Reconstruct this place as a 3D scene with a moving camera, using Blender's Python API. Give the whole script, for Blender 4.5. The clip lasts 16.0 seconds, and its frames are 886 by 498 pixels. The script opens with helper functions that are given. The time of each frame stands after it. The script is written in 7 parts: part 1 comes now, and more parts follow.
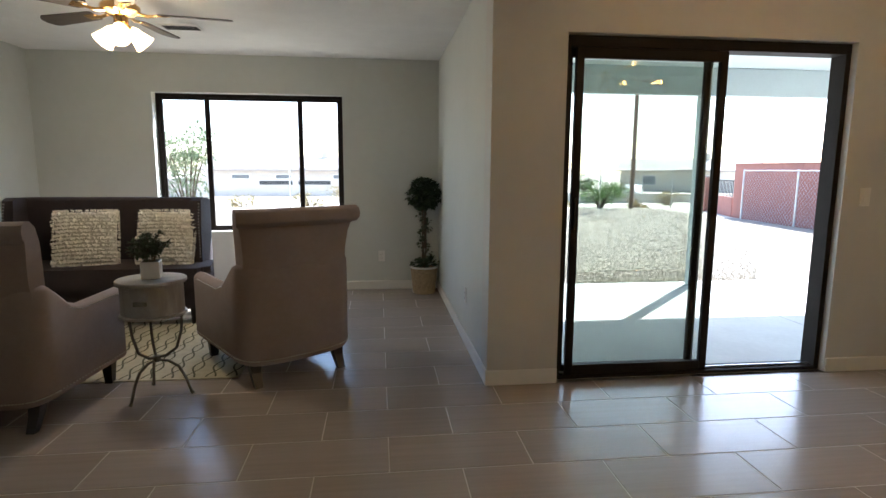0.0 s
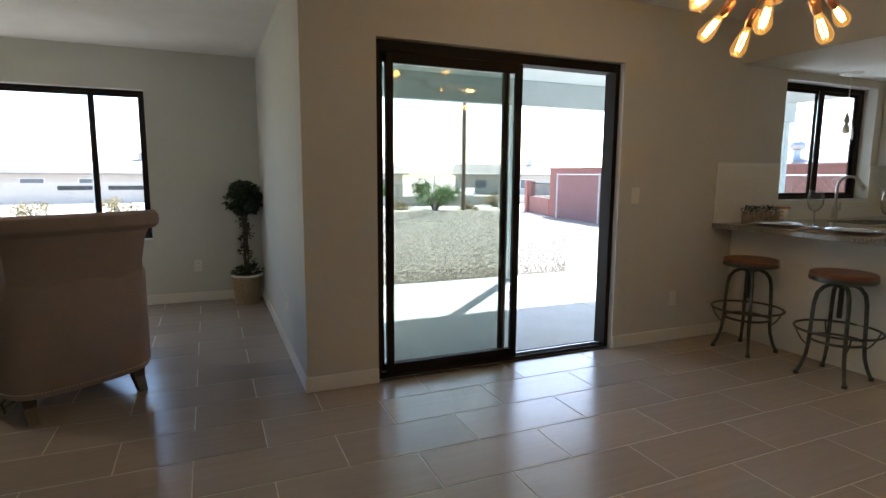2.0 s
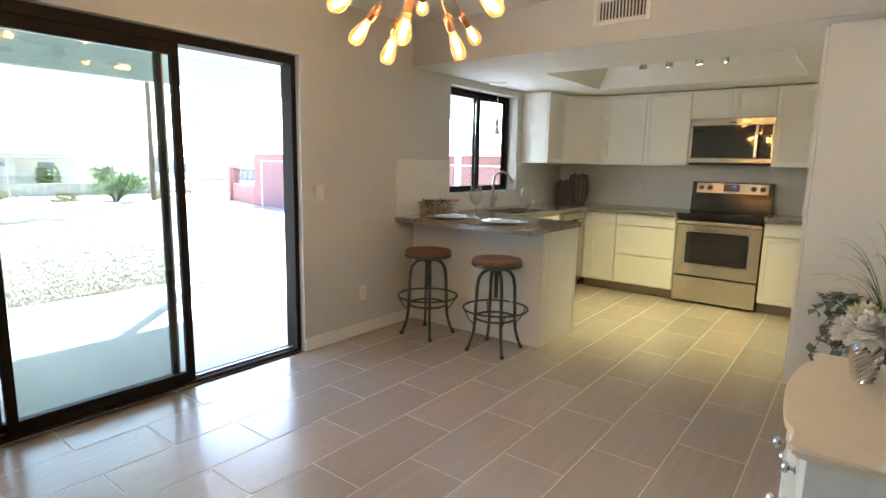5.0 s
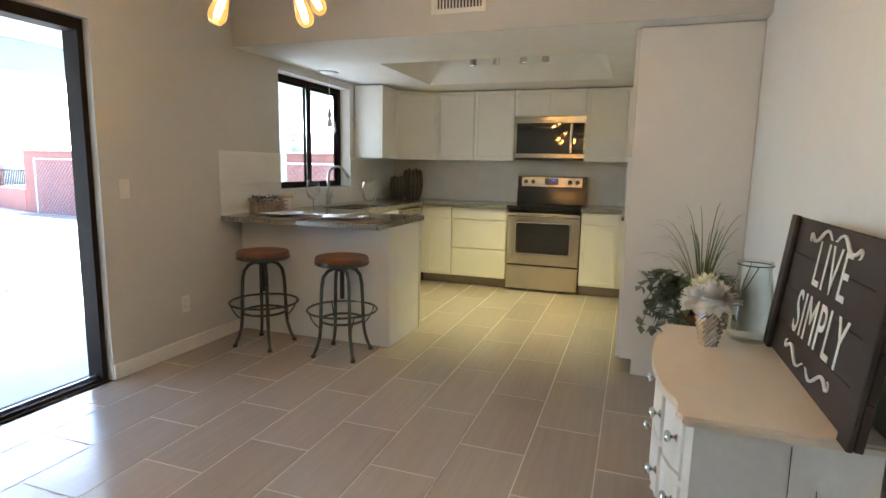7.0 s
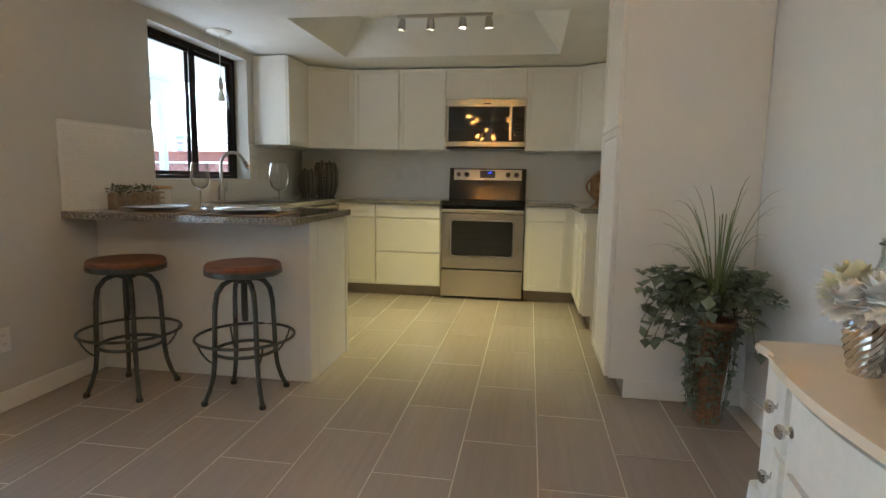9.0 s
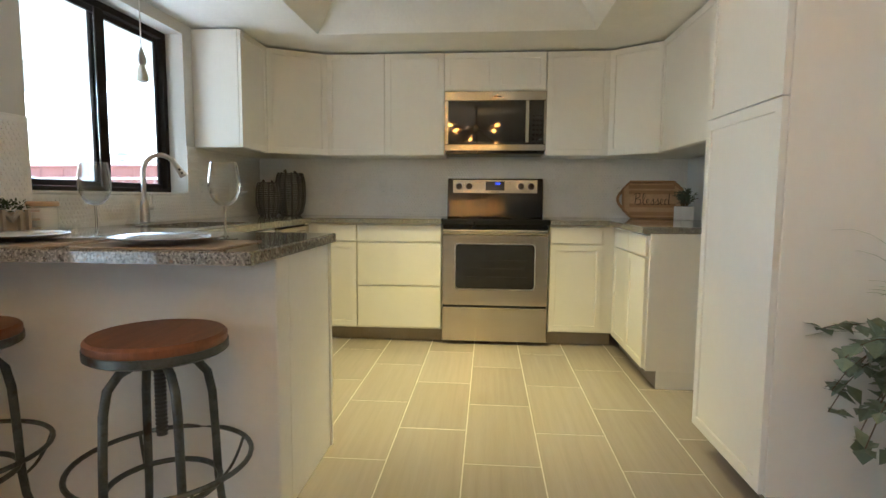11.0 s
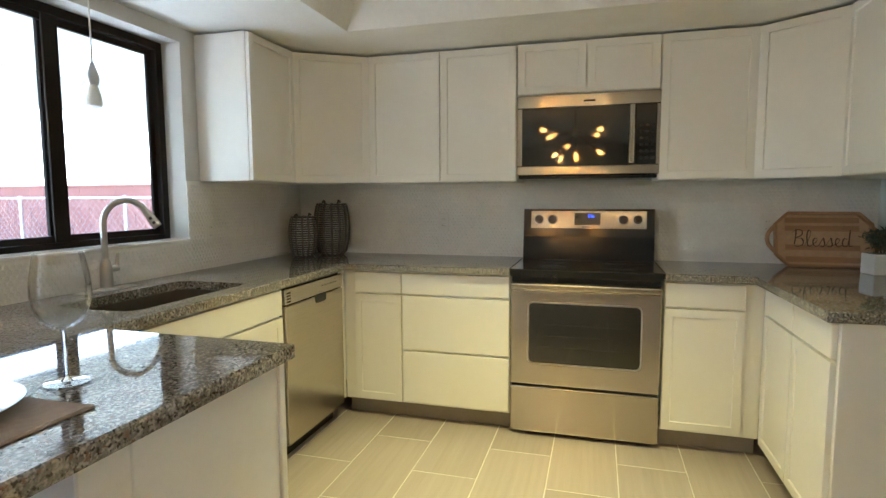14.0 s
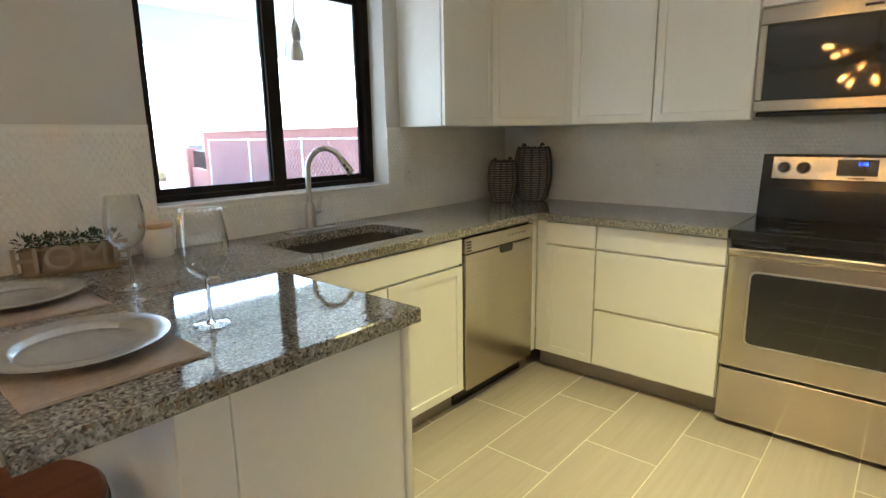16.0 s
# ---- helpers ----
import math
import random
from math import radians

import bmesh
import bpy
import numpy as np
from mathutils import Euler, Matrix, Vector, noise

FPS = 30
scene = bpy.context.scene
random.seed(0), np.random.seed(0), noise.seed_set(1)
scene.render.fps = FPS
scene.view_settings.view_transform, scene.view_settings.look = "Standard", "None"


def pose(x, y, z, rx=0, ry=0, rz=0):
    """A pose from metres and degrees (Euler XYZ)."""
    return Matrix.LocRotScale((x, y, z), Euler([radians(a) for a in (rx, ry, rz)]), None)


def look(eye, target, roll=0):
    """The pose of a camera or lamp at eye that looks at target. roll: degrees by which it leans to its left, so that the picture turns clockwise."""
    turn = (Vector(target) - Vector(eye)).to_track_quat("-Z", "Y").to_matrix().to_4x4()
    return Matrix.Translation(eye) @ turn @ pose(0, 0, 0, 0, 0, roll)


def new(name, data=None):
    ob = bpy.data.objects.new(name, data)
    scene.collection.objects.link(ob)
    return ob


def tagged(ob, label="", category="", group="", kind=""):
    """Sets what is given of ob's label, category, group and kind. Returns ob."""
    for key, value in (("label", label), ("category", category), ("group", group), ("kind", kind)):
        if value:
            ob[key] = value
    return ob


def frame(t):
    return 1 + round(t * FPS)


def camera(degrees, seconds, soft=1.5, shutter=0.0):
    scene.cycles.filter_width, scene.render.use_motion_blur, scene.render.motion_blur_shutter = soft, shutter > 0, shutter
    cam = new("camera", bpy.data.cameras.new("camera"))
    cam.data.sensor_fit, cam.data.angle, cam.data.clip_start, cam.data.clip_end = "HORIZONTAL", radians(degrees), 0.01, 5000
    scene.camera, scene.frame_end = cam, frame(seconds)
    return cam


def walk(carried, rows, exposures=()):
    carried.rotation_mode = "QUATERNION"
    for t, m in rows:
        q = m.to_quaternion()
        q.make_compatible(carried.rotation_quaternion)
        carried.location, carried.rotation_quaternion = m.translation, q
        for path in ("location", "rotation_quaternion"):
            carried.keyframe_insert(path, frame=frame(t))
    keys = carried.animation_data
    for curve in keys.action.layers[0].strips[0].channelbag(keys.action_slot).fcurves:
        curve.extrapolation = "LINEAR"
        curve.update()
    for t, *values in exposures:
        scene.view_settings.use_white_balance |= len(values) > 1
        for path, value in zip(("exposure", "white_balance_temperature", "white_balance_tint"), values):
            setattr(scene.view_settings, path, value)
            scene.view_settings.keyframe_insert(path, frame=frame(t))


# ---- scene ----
cam = camera(78.1, 16.0)
PATH = [
    (0, (0.598, 0.423, 1.285), (0.829, 2.389, 0.997), 0.3),
    (0.5, (0.628, 0.414, 1.275), (1.004, 2.358, 0.994), 0.4),
    (1, (0.67, 0.417, 1.262), (1.186, 2.33, 0.99), 0.5),
    (1.5, (0.714, 0.403, 1.267), (1.362, 2.276, 0.997), 0.4),
    (2, (0.747, 0.388, 1.273), (1.527, 2.209, 1.003), 0.4),
    (2.5, (0.805, 0.364, 1.271), (1.705, 2.13, 1.003), 0.4),
    (3, (0.865, 0.34, 1.296), (1.9, 2.029, 1.016), 0.3),
    (3.5, (0.899, 0.374, 1.318), (2.085, 1.959, 1.028), 0.4),
    (4, (0.969, 0.375, 1.348), (2.279, 1.854, 1.043), 0.7),
    (4.5, (0.997, 0.42, 1.4), (2.451, 1.753, 1.072), 1.1),
    (5, (1.054, 0.443, 1.363), (2.622, 1.644, 1.05), 1.1),
    (7.5, (1.243, 0.755, 1.268), (3.15, 1.276, 0.966), 1.2),
    (8, (1.42, 0.862, 1.221), (3.351, 1.282, 0.918), 1.2),
    (8.5, (1.653, 0.988, 1.157), (3.6, 1.348, 0.874), 1.1),
    (11, (2.967, 1.593, 1.061), (4.951, 1.754, 0.874), 0.4),
    (11.5, (3.167, 1.661, 1.14), (5.151, 1.833, 0.948), 0.3),
    (12, (3.34, 1.673, 1.163), (5.322, 1.861, 0.97), 0.2),
    (12.5, (3.529, 1.64, 1.181), (5.507, 1.867, 0.99), 0.1),
    (13, (3.697, 1.566, 1.199), (5.659, 1.907, 1.009), -0.1),
    (13.5, (3.874, 1.519, 1.25), (5.814, 1.967, 1.062), -0.1),
    (14, (3.989, 1.478, 1.286), (5.905, 2.021, 1.099), -0.2),
    (14.5, (4.059, 1.447, 1.322), (5.922, 2.152, 1.141), -0.4),
    (15, (4.1, 1.43, 1.325), (5.863, 2.358, 1.141), -0.5),
    (15.5, (4.22, 1.356, 1.34), (5.846, 2.486, 1.059), -0.8),
    (16, (4.273, 1.33, 1.329), (5.752, 2.613, 0.922), -0.9),
]
EXPOSURES = [(t, s, k, 10) for t, s, k in ((0, 2.6, 5900), (1, 2.15, 5900), (2.5, 2.5, 5900), (3.5, 3.05, 5750), (5, 3.6, 5600), (7.5, 3.3, 5550), (8, 3.15, 5550), (8.5, 2.98, 5600), (11, 3.52, 5600), (12.5, 3.6, 5500), (14.5, 3.6, 5450), (16, 3.5, 5450))]
walk(cam, [(t, look(eye, target, roll)) for t, eye, target, roll in PATH], EXPOSURES)

# ---- world, sun, exposure ----
world = bpy.data.worlds.new("desert_sky")
scene.world = world
world.use_nodes = True
_nt = world.node_tree
_sky = _nt.nodes.new("ShaderNodeTexSky")
_sky.sky_type = 'NISHITA'
_sky.sun_disc = False
_sky.sun_elevation = radians(47)
_sky.sun_rotation = radians(45)
_sky.dust_density = 1.0
_nt.nodes["Background"].inputs[1].default_value = 0.15
_nt.links.new(_sky.outputs[0], _nt.nodes["Background"].inputs[0])

sun_data = bpy.data.lights.new("sun", 'SUN')
sun_data.energy = 5.0
sun_data.angle = radians(0.5)
sun_data.color = (1.0, 0.98, 0.95)
sun = new("sun", sun_data)
sun.matrix_world = look((20, 24, 30), (20 - 0.707 * 10, 24 - 0.707 * 10, 30 - 10.7))


# ---- materials ----
def mat(name, color, rough=0.5, metal=0.0, var=0.1, scale=6.0, bump=0.0, bscale=120.0, spec=0.5, stretch=(1, 1, 1),
        island=0.0, objvar=0.0, coat=0.0, rvar=0.0):
    """A surface with colour and relief varied at two scales."""
    m = bpy.data.materials.new(name)
    m.use_nodes = True
    nt = m.node_tree
    b = nt.nodes["Principled BSDF"]
    b.inputs["Roughness"].default_value = rough
    b.inputs["Metallic"].default_value = metal
    b.inputs["Specular IOR Level"].default_value = spec
    b.inputs["Coat Weight"].default_value = coat
    tc = nt.nodes.new("ShaderNodeTexCoord")
    mp = nt.nodes.new("ShaderNodeMapping")
    mp.inputs["Scale"].default_value = stretch
    mp.inputs["Location"].default_value = (3.37, 7.71, 1.43)
    if objvar:
        shift = nt.nodes.new("ShaderNodeVectorMath")
        shift.operation = 'MULTIPLY_ADD'
        nt.links.new(nt.nodes.new("ShaderNodeObjectInfo").outputs["Random"], shift.inputs[0])
        shift.inputs[1].default_value = (37.0, 53.0, 11.0)
        nt.links.new(tc.outputs["Object"], shift.inputs[2])
        nt.links.new(shift.outputs[0], mp.inputs["Vector"])
    else:
        nt.links.new(tc.outputs["Object"], mp.inputs["Vector"])
    big = nt.nodes.new("ShaderNodeTexNoise")
    big.inputs["Scale"].default_value = scale
    big.inputs["Detail"].default_value = 4
    fine = nt.nodes.new("ShaderNodeTexNoise")
    fine.inputs["Scale"].default_value = scale * 9
    fine.inputs["Detail"].default_value = 3
    for n in (big, fine):
        nt.links.new(mp.outputs[0], n.inputs["Vector"])
    add = nt.nodes.new("ShaderNodeMath")
    add.operation = 'MULTIPLY_ADD'
    nt.links.new(fine.outputs[0], add.inputs[0])
    add.inputs[1].default_value = 0.5
    nt.links.new(big.outputs[0], add.inputs[2])
    src = add.outputs[0]
    if objvar or island:
        if objvar:
            r = nt.nodes.new("ShaderNodeObjectInfo").outputs["Random"]
        else:
            r = nt.nodes.new("ShaderNodeNewGeometry").outputs["Random Per Island"]
        a2 = nt.nodes.new("ShaderNodeMath")
        a2.operation = 'MULTIPLY_ADD'
        nt.links.new(r, a2.inputs[0])
        a2.inputs[1].default_value = objvar or island
        nt.links.new(src, a2.inputs[2])
        src = a2.outputs[0]
    ramp = nt.nodes.new("ShaderNodeMapRange")
    ramp.inputs[1].default_value = 0.45
    ramp.inputs[2].default_value = 1.05 + (objvar or island)
    ramp.inputs[3].default_value = 1 - var
    ramp.inputs[4].default_value = 1 + var
    nt.links.new(src, ramp.inputs[0])
    mul = nt.nodes.new("ShaderNodeVectorMath")
    mul.operation = 'SCALE'
    mul.inputs[0].default_value = color
    nt.links.new(ramp.outputs[0], mul.inputs["Scale"])
    nt.links.new(mul.outputs[0], b.inputs["Base Color"])
    if rvar:
        rr = nt.nodes.new("ShaderNodeMapRange")
        rr.inputs[1].default_value, rr.inputs[2].default_value = 0.3, 0.7
        rr.inputs[3].default_value, rr.inputs[4].default_value = rough - rvar, rough + rvar
        nt.links.new(big.outputs[0], rr.inputs[0])
        nt.links.new(rr.outputs[0], b.inputs["Roughness"])
    if bump:
        bn = nt.nodes.new("ShaderNodeTexNoise")
        bn.inputs["Scale"].default_value = bscale
        bn.inputs["Detail"].default_value = 3
        nt.links.new(mp.outputs[0], bn.inputs["Vector"])
        bu = nt.nodes.new("ShaderNodeBump")
        bu.inputs["Strength"].default_value = bump
        bu.inputs["Distance"].default_value = 0.004
        nt.links.new(bn.outputs[0], bu.inputs["Height"])
        nt.links.new(bu.outputs[0], b.inputs["Normal"])
    return m


def two_tone(m, color2, lo, hi, scale, detail=4, stretch=(1, 1, 1), kind="noise"):
    """Mixes a second colour in by a noise or cell pattern."""
    nt = m.node_tree
    b = nt.nodes["Principled BSDF"]
    old = b.inputs["Base Color"].links[0].from_socket
    tc = nt.nodes.new("ShaderNodeTexCoord")
    mp = nt.nodes.new("ShaderNodeMapping")
    mp.inputs["Scale"].default_value = stretch
    nt.links.new(tc.outputs["Object"], mp.inputs["Vector"])
    if kind == "noise":
        n = nt.nodes.new("ShaderNodeTexNoise")
        n.inputs["Detail"].default_value = detail
        out = n.outputs[0]
    else:
        n = nt.nodes.new("ShaderNodeTexVoronoi")
        out = n.outputs["Color"]
    n.inputs["Scale"].default_value = scale
    nt.links.new(mp.outputs[0], n.inputs["Vector"])
    mr = nt.nodes.new("ShaderNodeMapRange")
    mr.inputs[1].default_value, mr.inputs[2].default_value = lo, hi
    nt.links.new(out, mr.inputs[0])
    mix = nt.nodes.new("ShaderNodeMix")
    mix.data_type = 'RGBA'
    nt.links.new(mr.outputs[0], mix.inputs["Factor"])
    nt.links.new(old, mix.inputs[6])
    mix.inputs[7].default_value = (*color2, 1)
    nt.links.new(mix.outputs[2], b.inputs["Base Color"])
    return m


def glow(name, color, strength):
    m = bpy.data.materials.new(name)
    m.use_nodes = True
    b = m.node_tree.nodes["Principled BSDF"]
    b.inputs["Base Color"].default_value = (*color, 1)
    b.inputs["Emission Color"].default_value = (*color, 1)
    b.inputs["Emission Strength"].default_value = strength
    return m


def glass(name, color=(1, 1, 1), rough=0.0, ior=1.45):
    m = bpy.data.materials.new(name)
    m.use_nodes = True
    b = m.node_tree.nodes["Principled BSDF"]
    b.inputs["Base Color"].default_value = (*color, 1)
    b.inputs["Roughness"].default_value = rough
    b.inputs["IOR"].default_value = ior
    b.inputs["Transmission Weight"].default_value = 1.0
    return m


def pane_glass(name, tint, base=0.045, power=4.0):
    """Window pane: clear, with the reflection of a single sheet."""
    m = bpy.data.materials.new(name)
    m.use_nodes = True
    nt = m.node_tree
    nt.nodes.remove(nt.nodes["Principled BSDF"])
    tr = nt.nodes.new("ShaderNodeBsdfTransparent")
    tr.inputs[0].default_value = (*tint, 1)
    gl = nt.nodes.new("ShaderNodeBsdfGlossy")
    gl.inputs["Roughness"].default_value = 0.01
    lw = nt.nodes.new("ShaderNodeLayerWeight")
    lw.inputs[0].default_value = 0.5
    pw = nt.nodes.new("ShaderNodeMath")
    pw.operation = 'POWER'
    pw.inputs[1].default_value = power
    nt.links.new(lw.outputs["Facing"], pw.inputs[0])
    fr = nt.nodes.new("ShaderNodeMath")
    fr.operation = 'MULTIPLY_ADD'
    fr.inputs[1].default_value, fr.inputs[2].default_value = 0.85, base
    nt.links.new(pw.outputs[0], fr.inputs[0])
    mx = nt.nodes.new("ShaderNodeMixShader")
    nt.links.new(fr.outputs[0], mx.inputs[0])
    nt.links.new(tr.outputs[0], mx.inputs[1])
    nt.links.new(gl.outputs[0], mx.inputs[2])
    nt.links.new(mx.outputs[0], nt.nodes["Material Output"].inputs[0])
    return m


M_WALL = mat("greige_wall_paint", (0.60, 0.59, 0.555), 0.75, var=0.04, scale=1.5, bump=0.12, bscale=160)
# Same paint as M_WALL, with the daylight's green-grey tint put into the colour.
M_WALL_DAYLIT = mat("daylit_greige_paint", (0.60, 0.62, 0.58), 0.75, var=0.04, scale=1.5, bump=0.12, bscale=160)
M_WALL_LIGHT = mat("pale_wall_paint", (0.725, 0.745, 0.745), 0.75, var=0.03, scale=1.5, bump=0.12, bscale=160)
M_CEIL = mat("ceiling_texture_paint", (0.84, 0.84, 0.815), 0.85, var=0.04, scale=5, bump=0.6, bscale=45)
M_TRIM = mat("white_trim_paint", (0.80, 0.79, 0.75), 0.4, var=0.04, scale=4)
M_CAB = mat("cream_cabinet_paint", (0.81, 0.795, 0.745), 0.38, var=0.025, scale=3, bump=0.03, bscale=90)
M_CABIN = mat("raw_birch_plywood", (0.55, 0.38, 0.2), 0.6, var=0.15, scale=4, stretch=(1, 8, 1))
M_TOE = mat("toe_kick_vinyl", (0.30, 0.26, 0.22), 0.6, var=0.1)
M_BRONZE = mat("dark_bronze_aluminium", (0.020, 0.016, 0.014), 0.6, var=0.15, scale=10, spec=0.1)
M_SILVER = mat("mill_aluminium", (0.6, 0.6, 0.6), 0.35, metal=1.0, var=0.1)
# Sink steel darkened: the shade inside the bowl is put into its colour.
M_SINK = mat("shaded_satin_steel", (0.13, 0.115, 0.10), 0.45, metal=0.8, var=0.1)
M_STEEL = mat("brushed_steel", (0.54, 0.495, 0.415), 0.18, metal=1.0, var=0.08, scale=3, stretch=(1, 1, 60))
M_STEEL.node_tree.nodes["Principled BSDF"].inputs["Anisotropic"].default_value = 0.9
M_STEEL.node_tree.nodes["Principled BSDF"].inputs["Anisotropic Rotation"].default_value = 0.25
M_NICKEL = mat("brushed_nickel", (0.55, 0.53, 0.5), 0.28, metal=1.0, var=0.05)
M_BLACK = mat("black_enamel", (0.012, 0.012, 0.013), 0.12, var=0.2)
M_BLACKGLASS = mat("black_oven_glass", (0.02, 0.019, 0.018), 0.04, var=0.2, spec=0.8)
M_DARKPLASTIC = mat("dark_plastic", (0.03, 0.03, 0.03), 0.45, var=0.2)
M_WHITEPLASTIC = mat("white_plastic", (0.78, 0.77, 0.73), 0.35, var=0.03)
M_SLOT = mat("dark_slot", (0.03, 0.03, 0.03), 0.6)
M_GLASS = pane_glass("window_glass", (0.95, 0.96, 0.955))
M_TINT = pane_glass("tinted_door_glass", (0.79, 0.81, 0.78))
M_GROUT = mat("pale_grout", (0.56, 0.51, 0.45), 0.9, var=0.08, scale=20, bump=0.2, bscale=300)
M_TILE = mat("taupe_wood_grain_porcelain", (0.37, 0.318, 0.284), 0.24, spec=1.0, var=0.15, scale=3.0, stretch=(0.5, 14, 1), objvar=0.5)
M_TILE_REST = mat("taupe_porcelain", (0.37, 0.318, 0.284), 0.24, spec=1.0, var=0.15, scale=3.0, stretch=(0.5, 14, 1), island=0.5)
M_PENNY = mat("white_penny_tile", (0.85, 0.84, 0.81), 0.22, var=0.05, island=0.4)
M_PENNYGROUT = mat("penny_grout", (0.83, 0.82, 0.785), 0.8, var=0.06)


def granite():
    m = mat("speckled_granite", (0.19, 0.178, 0.165), 0.04, var=0.3, scale=80, spec=1.0)
    two_tone(m, (0.43, 0.405, 0.365), 0.46, 0.62, 120, 5)
    two_tone(m, (0.04, 0.036, 0.033), 0.52, 0.62, 140, 5)
    two_tone(m, (0.20, 0.13, 0.09), 0.64, 0.70, 80, 3)
    return m


M_GRANITE = granite()


# ---- building helpers ----
def box(bm, x0, x1, y0, y1, z0, z1, bev=0.0, seg=1):
    c = [bm.verts.new((x, y, z)) for z in (z0, z1) for y in (y0, y1) for x in (x0, x1)]
    faces = [bm.faces.new([c[i] for i in f]) for f in ((0, 2, 3, 1), (4, 5, 7, 6), (0, 1, 5, 4), (2, 6, 7, 3), (0, 4, 6, 2), (1, 3, 7, 5))]
    if bev:
        es = {e for f in faces for e in f.edges}
        bmesh.ops.bevel(bm, geom=list(es), offset=bev, segments=seg, affect='EDGES', profile=0.5)
    return c


def tube(bm, pts, r, n=10, closed=False, caps=True):
    """A round bar along pts; r is one radius or one for each point."""
    pts = [Vector(p) for p in pts]
    k = len(pts)
    rs = r if isinstance(r, (list, tuple)) else [r] * k
    rings, up = [], None
    for i, p in enumerate(pts):
        if closed:
            d = pts[(i + 1) % k] - pts[i - 1]
        else:
            d = pts[min(i + 1, k - 1)] - pts[max(i - 1, 0)]
        d = d.normalized()
        if up is None:
            up = d.orthogonal().normalized()
        u = (up - d * up.dot(d))
        u = u.normalized() if u.length > 1e-6 else d.orthogonal().normalized()
        up = u
        v = d.cross(u)
        rings.append([bm.verts.new(p + rs[i] * (math.cos(2 * math.pi * j / n) * u + math.sin(2 * math.pi * j / n) * v)) for j in range(n)])
    for i in range(k if closed else k - 1):
        a, b = rings[i], rings[(i + 1) % k]
        for j in range(n):
            bm.faces.new((a[j], a[(j + 1) % n], b[(j + 1) % n], b[j]))
    if caps and not closed:
        bm.faces.new(rings[0][::-1])
        bm.faces.new(rings[-1])
    return rings


def lathe(bm, profile, n=24, center=(0, 0, 0), close=True):
    """Turns (radius, height) pairs round the upright axis through center."""
    cx, cy, cz = center
    rings = []
    for r, z in profile:
        if r < 1e-5:
            rings.append([bm.verts.new((cx, cy, cz + z))])
        else:
            rings.append([bm.verts.new((cx + r * math.cos(2 * math.pi * j / n), cy + r * math.sin(2 * math.pi * j / n), cz + z)) for j in range(n)])
    for a, b in zip(rings, rings[1:]):
        for j in range(n):
            va, vb = [a[j % len(a)], a[(j + 1) % len(a)]], [b[(j + 1) % len(b)], b[j % len(b)]]
            vs = []
            for q in va + vb:
                if q not in vs:
                    vs.append(q)
            if len(vs) > 2:
                bm.faces.new(vs)
    if close:
        for ring, flip in ((rings[0], True), (rings[-1], False)):
            if len(ring) > 2:
                bm.faces.new(ring[::-1] if flip else ring)
    return rings


def ring_pts(r, z, n=32, c=(0, 0)):
    return [(c[0] + r * math.cos(2 * math.pi * i / n), c[1] + r * math.sin(2 * math.pi * i / n), z) for i in range(n)]


def prism(bm, outline, z0, z1):
    """An upright slab over a plan outline."""
    a = [bm.verts.new((x, y, z0)) for x, y in outline]
    b = [bm.verts.new((x, y, z1)) for x, y in outline]
    n = len(a)
    bm.faces.new(a[::-1])
    bm.faces.new(b)
    for i in range(n):
        bm.faces.new((a[i], a[(i + 1) % n], b[(i + 1) % n], b[i]))
    return a, b


def bend(p0, p1, p2, n=8):
    """Points on a curve from p0 to p2 pulled towards p1."""
    p0, p1, p2 = Vector(p0), Vector(p1), Vector(p2)
    return [(1 - t) ** 2 * p0 + 2 * t * (1 - t) * p1 + t * t * p2 for t in (i / n for i in range(n + 1))]


def part(name, bm, material, parent=None, label="", smooth=False, m=None):
    """Links a bmesh as one mesh object under a thing or a part."""
    if smooth:
        for f in bm.faces:
            f.smooth = True
    bmesh.ops.recalc_face_normals(bm, faces=bm.faces)
    me = bpy.data.meshes.new(name)
    bm.to_mesh(me)
    bm.free()
    if smooth:
        me.set_sharp_from_angle(angle=radians(38))
    me.materials.append(material)
    ob = new(name, me)
    if m is not None:
        ob.matrix_basis = m
    if parent is not None:
        ob.parent = parent
    if label:
        ob["label"] = label
    return ob


def thing(name, label, category, at=(0, 0, 0), rz=0.0, group="", kind=""):
    ob = new(name)
    ob.empty_display_size = 0.1
    ob.matrix_basis = pose(*at, 0, 0, rz)
    return tagged(ob, label, category, group, kind)


def boxpart(name, dims, material, parent=None, bev=0.003, label="", seg=1, m=None):
    bm = bmesh.new()
    box(bm, *dims, bev, seg)
    return part(name, bm, material, parent, label, False, m)


def structure(ob, label, category):
    return tagged(ob, label, category, kind="structure")


